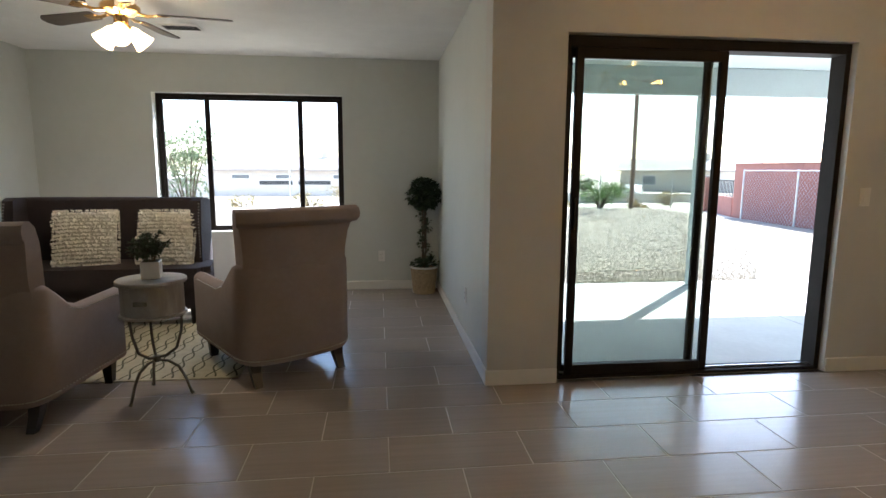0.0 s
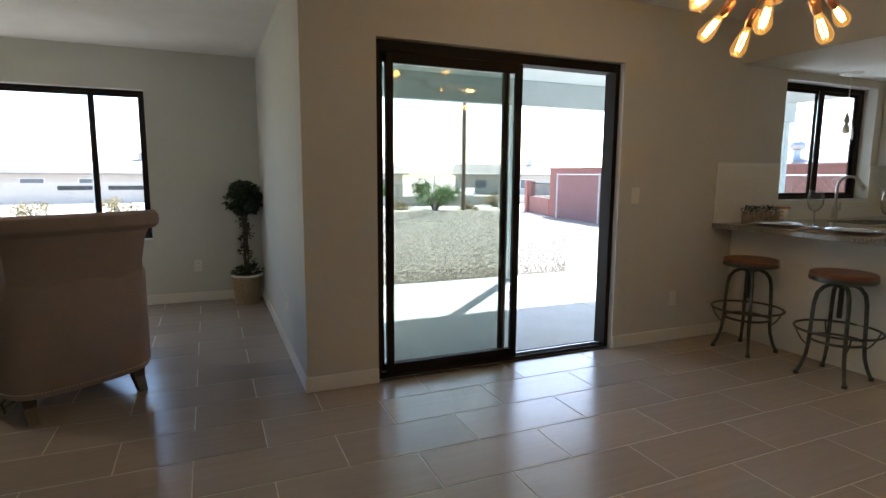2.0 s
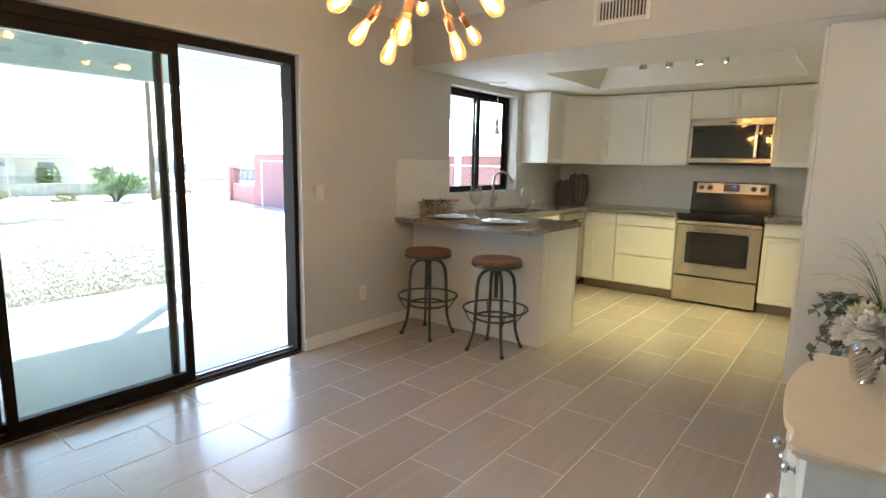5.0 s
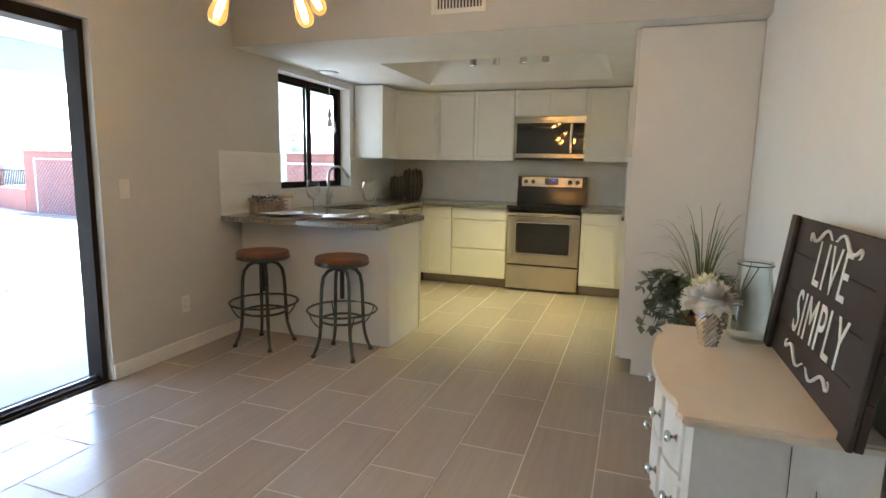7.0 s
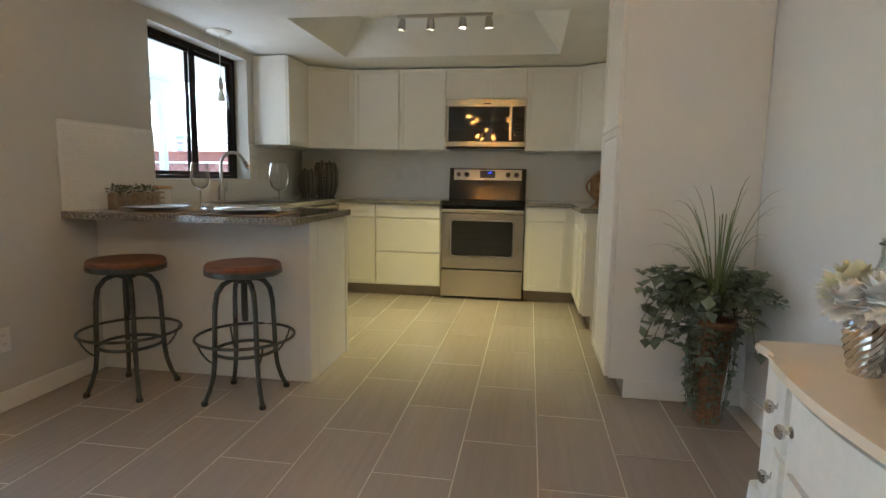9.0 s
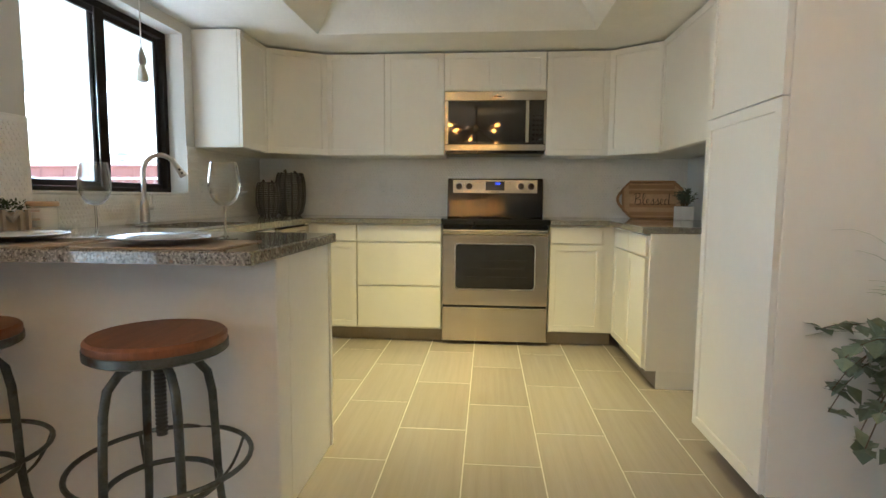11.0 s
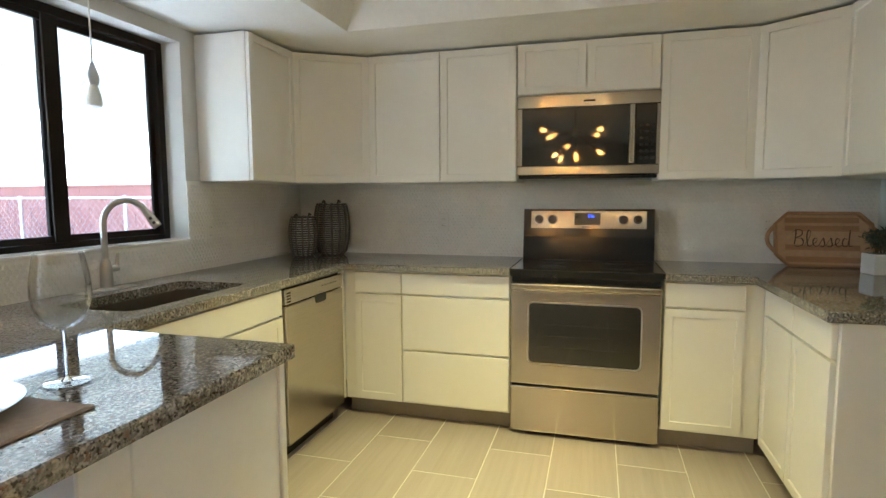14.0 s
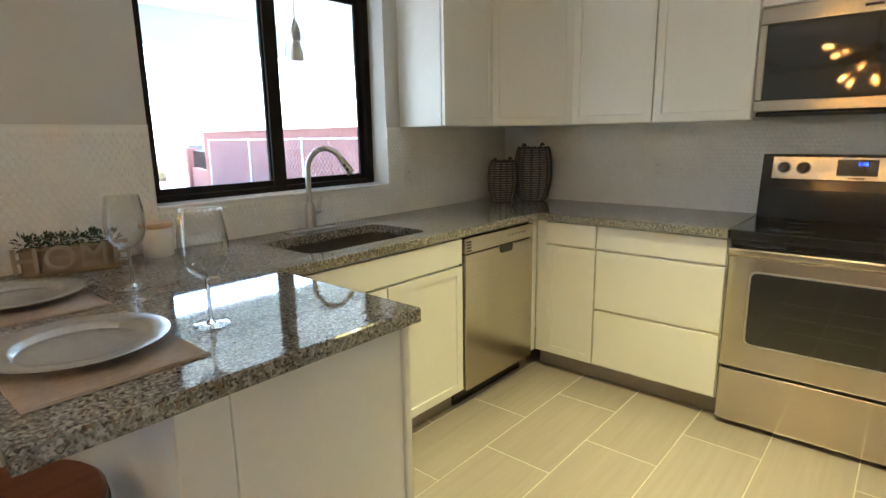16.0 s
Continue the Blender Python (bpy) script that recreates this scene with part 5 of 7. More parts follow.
def serpentine(w, d, n=36):
    """Front edge of the dresser: a flat curve with proud ends."""
    out = []
    for i in range(n + 1):
        u = i / n
        s = abs(2 * u - 1)
        y = d + 0.035 * math.cos(math.pi * (u - 0.5)) ** 2 - 0.028 * math.exp(-((s - 0.8) / 0.12) ** 2) - (0.02 * max(0.0, (s - 0.94) / 0.06) ** 2)
        out.append((w * u, y))
    return out


def dresser():
    w, d = 0.88, 0.455
    g = thing("dresser", "white painted vintage dresser with a cream serpentine top", "dresser", (2.545, 0.08, 0))
    front_top = serpentine(w, d)
    bm = bmesh.new()
    a, b = prism(bm, [(0, 0.004), (w, 0.004)] + front_top[::-1], DT - 0.022, DT)
    bmesh.ops.bevel(bm, geom=[e for e in bm.edges if abs(e.verts[0].co.z - e.verts[1].co.z) < 1e-6 and e.verts[0].co.y > 0.1], offset=0.007, segments=2, affect='EDGES')
    part("top", bm, M_DRESSERTOP, g, "cream waxed top")
    inset = [(0.02 + x * (w - 0.04) / w, y - 0.03) for x, y in serpentine(w, d)]
    bm = bmesh.new()
    prism(bm, [(0.02, 0.01), (w - 0.02, 0.01)] + inset[::-1], 0.29, DT - 0.0225)
    part("body", bm, M_DRESSER, g)

    def drawer(x0, x1, z0, z1, knobs):
        pts = [p for p in inset if x0 + 0.008 <= p[0] <= x1 - 0.008]
        bm = bmesh.new()
        prism(bm, [(p[0], p[1] - 0.002) for p in pts] + [(p[0], p[1] + 0.013) for p in pts[::-1]], z0 + 0.006, z1 - 0.006)
        dr = part("drawer", bm, M_DRESSER, g)
        for q in knobs:
            x = x0 + (x1 - x0) * q
            y = min(inset, key=lambda p: abs(p[0] - x))[1] + 0.013
            bm = bmesh.new()
            lathe(bm, [(0.013, 0), (0.013, 0.003), (0.005, 0.006), (0.005, 0.014), (0.015, 0.02), (0.017, 0.027), (0.012, 0.033), (0.0, 0.034)], 12, close=True)
            part("knob", bm, M_CRYSTAL, dr, "glass and nickel knob", smooth=True, m=pose(x, y, (z0 + z1) / 2, -90, 0, 0))
    for z0, z1 in ((0.49, 0.665), (0.31, 0.485)):
        drawer(0.04, 0.25, z0, z1, (0.5,))
        drawer(0.25, w - 0.25, z0, z1, (0.1, 0.9))
        drawer(w - 0.25, w - 0.04, z0, z1, (0.5,))
    for x, y, s in ((0.03, 0.40, 1), (w - 0.03, 0.40, 1), (0.03, 0.03, -1), (w - 0.03, 0.03, -1)):
        bm = bmesh.new()
        pts = [(x, y, 0.31), (x, y + 0.014 * s, 0.20), (x, y + 0.004 * s, 0.08), (x, y + 0.022 * s, 0.012)]
        tube(bm, pts, [0.032, 0.026, 0.017, 0.02], 10)
        part("leg", bm, M_DRESSER, g, smooth=True)
    for k in range(3):
        bm = bmesh.new()
        z = 0.32 + 0.1 * k
        tube(bm, [(0.0185, 0.07 + 0.06 * k, z), (0.0185, 0.072 + 0.06 * k, z + 0.14)], 0.0012, 4)
        part("paint_crack", bm, M_SLOT, g, "hairline crack in the paint")


dresser()


def live_simply_sign():
    s = thing("wooden_sign", "dark stained plank sign lettered LIVE SIMPLY in white", "sign", (2.90, 0.15, DT), 180)
    # local x runs left to right as read, the face looks along -y and leans back
    lean = pose(0, -0.028, 0.0, -6, 0, 0)
    w, h, n = 0.41, 0.455, 4
    for i in range(n):
        z0, z1 = h * i / n, h * (i + 1) / n
        boxpart("plank", (-w, w, 0.0, 0.018, z0 + 0.001, z1 - 0.001), M_SIGN, s, 0.0025, m=lean)
    for x in (-w + 0.03, w - 0.03):
        boxpart("batten", (x - 0.03, x + 0.03, -0.016, -0.0005, -0.002, h + 0.004), M_SIGN, s, 0.003, m=lean)

    def letters(text, z, size, sp):
        o = text_part("lettering", text, size, M_SIGNPAINT, s, lean @ pose(0.02, -0.0015, z, 90, 0, 0), 0.0008, "white painted letters", sp)
        for v in o.data.vertices:
            v.co.x *= 0.76
            v.co.y *= 1.15
    letters("LIVE", 0.332, 0.165, 1.2)
    letters("SIMPLY", 0.172, 0.165, 1.12)
    for z, sg in ((0.418, 1), (0.055, -1)):
        for q in (-1, 1):
            pts = [(q * 0.012, -0.003, z)] + [(q * (0.02 + 0.17 * u), -0.003, z + sg * 0.02 * math.sin(2 * math.pi * u)) for u in (i / 14 for i in range(15))]
            pts += [(q * (0.19 + 0.012 * math.sin(a)), -0.003, z - sg * (0.012 - 0.012 * math.cos(a))) for a in (0.6, 1.4, 2.3, 3.2)]
            bm = bmesh.new()
            tube(bm, pts, [0.0022 + 0.003 * math.sin(math.pi * i / (len(pts) - 1)) for i in range(len(pts))], 6)
            part("scroll", bm, M_SIGNPAINT, s, "white painted flourish", m=lean @ Matrix.Translation((0, -0.0005, 0)))


live_simply_sign()


def mercury_vase():
    M_MERC = mat("mercury_glass", (0.75, 0.72, 0.68), 0.15, metal=1.0, var=0.3, scale=20)
    M_PETAL = mat("white_petals", (0.93, 0.92, 0.89), 0.7, var=0.04, island=0.3)
    M_PETALY = mat("pale_yellow_petals", (0.86, 0.84, 0.62), 0.7, var=0.08, island=0.3)
    v = thing("flower_vase", "quilted silver vase holding white silk flowers", "vase", (3.19, 0.385, DT), 20)
    bm = bmesh.new()
    prof = [(0.024, 0.0), (0.036, 0.07), (0.038, 0.10), (0.029, 0.125)]
    n, m_ = 24, 14
    rings = []
    for j in range(m_ + 1):
        z = 0.125 * j / m_
        i = next(i for i in range(3) if prof[i + 1][1] >= z - 1e-6)
        (r0, z0), (r1, z1) = prof[i], prof[i + 1]
        r = r0 + (r1 - r0) * (z - z0) / (z1 - z0)
        ring = []
        for k in range(n):
            a = 2 * math.pi * k / n
            sq = 1 / max(abs(math.cos(a)), abs(math.sin(a))) ** 0.75
            q = 0.0022 * (1 if (k + j) % 2 else -1)
            ring.append(bm.verts.new(((r * sq + q) * math.cos(a), (r * sq + q) * math.sin(a), z)))
        rings.append(ring)
    for a, b in zip(rings, rings[1:]):
        for k in range(n):
            bm.faces.new((a[k], a[(k + 1) % n], b[(k + 1) % n], b[k]))
    bm.faces.new(rings[0][::-1])
    part("vessel", bm, M_MERC, v)
    rng = random.Random(9)

    def bloom(c, r, material, name):
        bm = bmesh.new()
        for i in range(260):
            el = rng.uniform(-0.45, 1.45)
            a = rng.uniform(0, 6.283)
            d = Vector((math.cos(a) * math.cos(el), math.sin(a) * math.cos(el), math.sin(el)))
            leaf(bm, Vector(c) + d * r * 0.15, d, (0, 0, 1), r * rng.uniform(0.65, 0.98), 0.75, 0.06)
        lathe(bm, [(0.0, -0.5 * r), (0.42 * r, -0.3 * r), (0.55 * r, 0.05 * r), (0.4 * r, 0.42 * r), (0.0, 0.58 * r)], 14, c, close=False)
        part(name, bm, material, v, "layered silk petals")
    bloom((-0.045, 0.02, 0.165), 0.072, M_PETAL, "bloom")
    bloom((0.05, -0.005, 0.165), 0.076, M_PETALY, "bloom")
    bloom((0.01, 0.045, 0.15), 0.06, M_PETAL, "bloom")
    bm = bmesh.new()
    tube(bm, [(0, 0, 0.05), (-0.045, 0.02, 0.175)], 0.003, 6)
    tube(bm, [(0, 0, 0.05), (0.05, -0.005, 0.18)], 0.003, 6)
    part("stems", bm, M_STEM, v)


mercury_vase()


def glass_jar():
    j = thing("glass_jar", "clear glass jar lantern with a wire handle", "jar", (3.335, 0.235, DT))
    bm = bmesh.new()
    lathe(bm, [(0.0, 0.0), (0.068, 0.0), (0.073, 0.012), (0.072, 0.12), (0.064, 0.20), (0.054, 0.245), (0.056, 0.285), (0.0535, 0.285), (0.0515, 0.245), (0.061, 0.198), (0.069, 0.12), (0.069, 0.016), (0.0, 0.012)], 32, close=False)
    part("jar_body", bm, pane_glass("jar_glass", (0.95, 0.975, 0.97), 0.035, 2.6), j, smooth=True)
    bm = bmesh.new()
    tube(bm, ring_pts(0.0585, 0.272, 28), 0.002, 6, closed=True)
    tube(bm, bend((0.0585, 0, 0.272), (0.02, 0.07, 0.06), (-0.0585, 0, 0.272), 12), 0.0015, 5)
    part("wire_handle", bm, M_DARKPLASTIC, j, "dark wire handle")


glass_jar()


def ivy_planter():
    M_RATTAN = mat("brown_woven_rattan", (0.26, 0.13, 0.06), 0.65, var=0.4, scale=50, bump=0.5, bscale=160)
    p = thing("ivy_planter", "tall woven cone planter with trailing ivy and grasses", "potted plant", (4.53, 0.26, 0))
    bm = bmesh.new()
    prof = [(0.055, 0.0), (0.045, 0.05), (0.05, 0.15), (0.065, 0.30), (0.085, 0.46), (0.09, 0.49)]
    lathe(bm, [(0.0, 0.0)] + prof + [(0.08, 0.49), (0.07, 0.46), (0.0, 0.46)], 24, close=False)
    part("basket", bm, M_RATTAN, p, smooth=True)
    for j in range(30):
        z = 0.01 + 0.016 * j
        i = next(i for i in range(len(prof) - 1) if prof[i + 1][1] >= z)
        (r0, z0), (r1, z1) = prof[i], prof[i + 1]
        bm = bmesh.new()
        r = r0 + (r1 - r0) * (z - z0) / (z1 - z0) + 0.003
        tube(bm, [(x, y, zz + 0.003 * math.sin(k * 1.57)) for k, (x, y, zz) in enumerate(ring_pts(r, z, 28))], 0.005, 5, closed=True)
        part("woven_band", bm, M_RATTAN, p, smooth=True)
    rng = random.Random(3)
    vines, leaves, pale = bmesh.new(), bmesh.new(), bmesh.new()
    for k in range(44):
        a = rng.uniform(-2.9, 2.9) if k % 3 else rng.uniform(1.0, 3.4)
        out = rng.uniform(0.10, 0.36)
        drop = rng.uniform(-0.16, 0.20)
        e = Vector((math.cos(a) * out, max(-0.15, math.sin(a) * out), 0.52 + drop))
        pts = bend((0, 0, 0.47), (e.x * 0.6, e.y * 0.6, 0.74 + 0.1 * rng.random()), e, 7)
        tube(vines, pts, 0.002, 4)
        for q in pts[2:]:
            for _ in range(4):
                leaf(leaves, q, (rng.gauss(0, 1), rng.gauss(0, 1), rng.gauss(-0.2, 0.6)), (0, 0, 1), rng.uniform(0.036, 0.070), 0.9, 0.1)
    for k in range(20):
        a = rng.uniform(0.8, 4.2)
        z = rng.uniform(0.03, 0.25)
        e = Vector((math.cos(a) * 0.09, math.sin(a) * 0.09, z))
        pts = bend((0.04 * math.cos(a), 0.04 * math.sin(a), 0.48), (math.cos(a) * 0.15, math.sin(a) * 0.15, 0.45), e, 9)
        tube(vines, pts, 0.0018, 4)
        for q in pts[2:]:
            for _ in range(3):
                leaf(leaves, q, (rng.gauss(0, 1), rng.gauss(0, 1), rng.gauss(-0.4, 0.5)), (0, 0, 1), rng.uniform(0.022, 0.04), 0.8, 0.1)
    for _ in range(5):
        tuft(rng, leaves, (rng.uniform(-0.02, 0.07), rng.uniform(-0.03, 0.08), 0.08 + 0.03 * _), (0.05, 0.06, 0.06), 26, 0.03, wide=0.8)
    for k in range(52):
        a = rng.uniform(0, 6.283)
        out, top = rng.uniform(0.05, 0.42), rng.uniform(0.78, 1.24)
        e = Vector((math.cos(a) * out, max(-0.16, math.sin(a) * out), top - out * 0.5))
        pts = bend((0, 0, 0.47), (e.x * 0.42, e.y * 0.42, top * 0.9), e, 8)
        side = Vector((-math.sin(a), math.cos(a), 0))
        prev = None
        for i, q in enumerate(pts):
            wd = 0.0042 * (1 - i / len(pts)) + 0.0006
            cur = (pale.verts.new(q - side * wd), pale.verts.new(q + Vector((0, 0, wd * 0.5))), pale.verts.new(q + side * wd))
            if prev:
                pale.faces.new((prev[0], prev[1], cur[1], cur[0]))
                pale.faces.new((prev[1], prev[2], cur[2], cur[1]))
            prev = cur
    part("vines", vines, M_STEM, p)
    part("ivy_leaves", leaves, mat("variegated_ivy_leaf", (0.15, 0.19, 0.13), 0.5, var=0.5, scale=14, island=0.8), p, "variegated ivy leaves")
    part("grass_tuft", pale, M_LEAF_PALE, p, "long arching grass blades")


ivy_planter()


# ---- living room ----
M_TAUPE = mat("taupe_linen_upholstery", (0.33, 0.268, 0.25), 0.9, var=0.10, scale=4, bump=0.3, bscale=420)
M_MOCHA = mat("dark_mocha_upholstery", (0.038, 0.028, 0.031), 0.85, var=0.18, scale=4, bump=0.3, bscale=420)
M_NAIL = mat("nickel_nailhead", (0.6, 0.56, 0.5), 0.3, metal=1.0)
M_LEG = mat("espresso_leg", (0.018, 0.012, 0.01), 0.35, var=0.3)
M_FRINGE = mat("cream_fringe", (0.87, 0.84, 0.74), 0.95, var=0.12, island=0.4)
M_GREYWOOD = mat("limed_grey_wood", (0.36, 0.34, 0.32), 0.65, var=0.2, scale=6, stretch=(1, 8, 1), bump=0.12, bscale=70)
M_PEWTER = mat("aged_pewter_rod", (0.20, 0.19, 0.16), 0.4, metal=0.8, var=0.25, scale=20)
NAIL = None


def nails(parent, pts, r=0.006):
    bm = bmesh.new()
    for p in pts:
        lathe(bm, [(0.0, -r * 0.8), (r * 0.75, -r * 0.5), (r, 0.0), (r * 0.75, r * 0.5), (0.0, r * 0.8)], 8, p, close=False)
    o = part("nailhead_trim", bm, M_NAIL, parent, "row of nickel nailheads", smooth=True)
    o["kind"] = "stuff"


def armchair(at, rz, label, yf=0.37):
    """Faces local +y."""
    c = thing("armchair", label, "armchair", at, rz, "armchairs by the side table")
    # wrap-round shell: arms and lower back as one padded wall
    plan = []
    w, yb, r = 0.335, -0.335, 0.10
    for i in range(9):
        plan.append((-w - 0.012 * (1 - i / 8), yf + (yb + r - yf) * i / 8))
    for i in range(1, 6):
        a = math.pi / 2 * i / 6
        plan.append((-w + r - r * math.cos(a), yb + r - r * math.sin(a)))
    for i in range(11):
        plan.append((-w + r + (2 * w - 2 * r) * i / 10, yb - 0.012 * math.sin(math.pi * i / 10)))
    plan += [(-x, y) for x, y in plan[13::-1]]
    n = len(plan)
    rows = []
    bm = bmesh.new()
    for i, (x, y) in enumerate(plan):
        p, q = Vector(plan[max(0, i - 1)]), Vector(plan[min(n - 1, i + 1)])
        d = (q - p).normalized()
        inw = Vector((-d.y, d.x))
        back = max(0.0, min(1.0, (-0.02 - y) / 0.26))
        back = back * back * (3 - 2 * back)
        top = 0.565 + 0.02 * max(0.0, y) + 0.16 * back
        edge = abs(2 * i / (n - 1) - 1)
        low = 0.115 + 0.03 * min(1.0, abs(x) / w) ** 4
        prof = [(0.012, low), (0.0, low + 0.02), (0.0, 0.35), (0.0, top - 0.03), (0.012, top - 0.008), (0.042, top + 0.006), (0.075, top - 0.008), (0.088, top - 0.03), (0.088, 0.3), (0.088, low)]
        rows.append([bm.verts.new((x + inw.x * o, y + inw.y * o, z)) for o, z in prof])
    k = len(rows[0])
    for a, b in zip(rows, rows[1:]):
        for i in range(k):
            bm.faces.new((a[i], a[(i + 1) % k], b[(i + 1) % k], b[i]))
    bm.faces.new(rows[0])
    bm.faces.new(rows[-1][::-1])
    part("arms_and_shell", bm, M_TAUPE, c, smooth=True)
    # tall back, waisted, rolling over backwards at the top
    bm = bmesh.new()
    prof = [(-0.325, 0.50), (-0.338, 0.62), (-0.352, 0.76), (-0.368, 0.88), (-0.385, 0.935), (-0.415, 0.945), (-0.440, 0.965), (-0.447, 0.995), (-0.435, 1.025), (-0.405, 1.042), (-0.365, 1.038),
            (-0.315, 1.005), (-0.275, 0.93), (-0.245, 0.80), (-0.225, 0.62), (-0.22, 0.45)]
    halfw = [0.31, 0.295, 0.292, 0.305, 0.318, 0.338, 0.346, 0.348, 0.346, 0.342, 0.335, 0.325, 0.312, 0.296, 0.285, 0.28]
    rows = []
    for u in range(17):
        f = -1 + 2 * u / 16
        e = 1 - 0.035 * max(0.0, (abs(f) - 0.85) / 0.15) ** 2
        rows.append([bm.verts.new((f * hw, (y + 0.33) * (e if y < -0.33 else 1) - 0.33 + 0.03 * f ** 4, z)) for (y, z), hw in zip(prof, halfw)])
    for a, b in zip(rows, rows[1:]):
        for i in range(len(prof)):
            q = (i + 1) % len(prof)
            bm.faces.new((a[i], a[q], b[q], b[i]))
    bm.faces.new(rows[0])
    bm.faces.new(rows[-1][::-1])
    part("backrest", bm, M_TAUPE, c, smooth=True)
    bm = bmesh.new()
    box(bm, -0.27, 0.27, -0.26, yf - 0.02, 0.13, 0.36, 0.02, 2)
    part("seat_frame", bm, M_TAUPE, c, smooth=True)
    bm = bmesh.new()
    box(bm, -0.245, 0.245, -0.24, yf, 0.35, 0.47, 0.045, 4)
    part("seat_cushion", bm, M_TAUPE, c, smooth=True)
    pts = []
    for (x, y), (x2, y2) in zip(plan, plan[1:]):
        for t in (0.0, 0.33, 0.67):
            xx, yy = x + (x2 - x) * t, y + (y2 - y) * t
            pts.append((xx * 1.004, yy * 1.004, 0.147 + 0.03 * min(1.0, abs(xx) / w) ** 4))
    nails(c, pts, 0.005)
    for s in (-1, 1):
        nails(c, [(s * 0.349, -0.12 + 0.02 * i, 0.545 + 0.03 * max(0, 1 - i / 5)) for i in range(24)], 0.0045)
    for x, y, dy in ((-0.245, -0.27, -0.06), (0.245, -0.27, -0.06), (-0.27, yf - 0.06, 0.0), (0.27, yf - 0.06, 0.0)):
        bm = bmesh.new()
        rings = []
        for z, r_, q in ((0.15, 0.032, 0.0), (0.08, 0.026, 0.25), (0.0, 0.02, 1.0)):
            rings.append([bm.verts.new((x + sx * r_, y + dy * q + sy * r_, z)) for sx, sy in ((-1, -1), (1, -1), (1, 1), (-1, 1))])
        for a, b in zip(rings, rings[1:]):
            for i in range(4):
                bm.faces.new((a[i], b[i], b[(i + 1) % 4], a[(i + 1) % 4]))
        bm.faces.new(rings[0])
        bm.faces.new(rings[-1][::-1])
        part("leg", bm, M_LEG, c, "dark wooden leg")
    return c


armchair((-0.085, 4.06, 0.0), 33, "taupe upholstered armchair with nailhead trim and a rolled back", 0.42).matrix_basis @= Matrix.Diagonal((1.12, 1.06, 1.02, 1))
armchair((-1.32, 3.50, 0.0), -4, "taupe roll-back armchair with dark legs")


def settee():
    s = thing("settee", "dark mocha wingback settee with nailhead trim", "sofa", (-1.69, 5.45, 0.0), 0)
    w = 0.77
    bm = bmesh.new()
    box(bm, -w, w, 0.02, 0.16, 0.16, 1.03, 0.03, 3)
    part("backrest", bm, M_MOCHA, s, smooth=True)
    for q in (-1, 1):
        bm = bmesh.new()
        prof = [(0.02, 1.03), (-0.10, 1.035), (-0.16, 1.01), (-0.19, 0.8), (-0.20, 0.52), (-0.22, 0.40), (-0.22, 0.2), (0.02, 0.2)]
        x0, x1 = q * (w - 0.075), q * (w + 0.012)
        va = [bm.verts.new((x0, y, z)) for y, z in prof]
        vb = [bm.verts.new((x1, y, z)) for y, z in prof]
        k = len(prof)
        for i in range(k):
            bm.faces.new((va[i], va[(i + 1) % k], vb[(i + 1) % k], vb[i]))
        bm.faces.new(va)
        bm.faces.new(vb[::-1])
        bmesh.ops.bevel(bm, geom=[e for e in bm.edges if e.calc_face_angle() > 0.9], offset=0.016, segments=2, affect='EDGES')
        wing = part("wing", bm, M_MOCHA, s, smooth=True)
        nails(wing, [(q * (w - 0.005), -0.165 - 0.0 * i - (0.035 if i > 6 else 0.006 * i), 0.985 - 0.025 * i) for i in range(19)], 0.007)
    bm = bmesh.new()
    pl = rounded([(-w - 0.16, -0.52), (w + 0.16, -0.52), (w + 0.05, 0.0), (-w - 0.05, 0.0)], 0.10, 6)
    prism(bm, pl, 0.33, 0.49)
    bmesh.ops.bevel(bm, geom=[e for e in bm.edges if e.verts[0].co.z > 0.48 and e.verts[1].co.z > 0.48], offset=0.05, segments=4, affect='EDGES')
    part("seat_cushion", bm, M_MOCHA, s, smooth=True)
    bm = bmesh.new()
    prism(bm, rounded([(-w - 0.10, -0.48), (w + 0.10, -0.48), (w + 0.02, 0.1), (-w - 0.02, 0.1)], 0.08, 5), 0.15, 0.332)
    part("seat_frame", bm, M_MOCHA, s, smooth=True)
    for x in (-w + 0.02, w - 0.02):
        for y in (-0.40, 0.08):
            bm = bmesh.new()
            tube(bm, [(x, y, 0.17), (x, y, 0.0)], [0.03, 0.018], 8)
            part("leg", bm, M_LEG, s, "dark wooden leg")


settee()


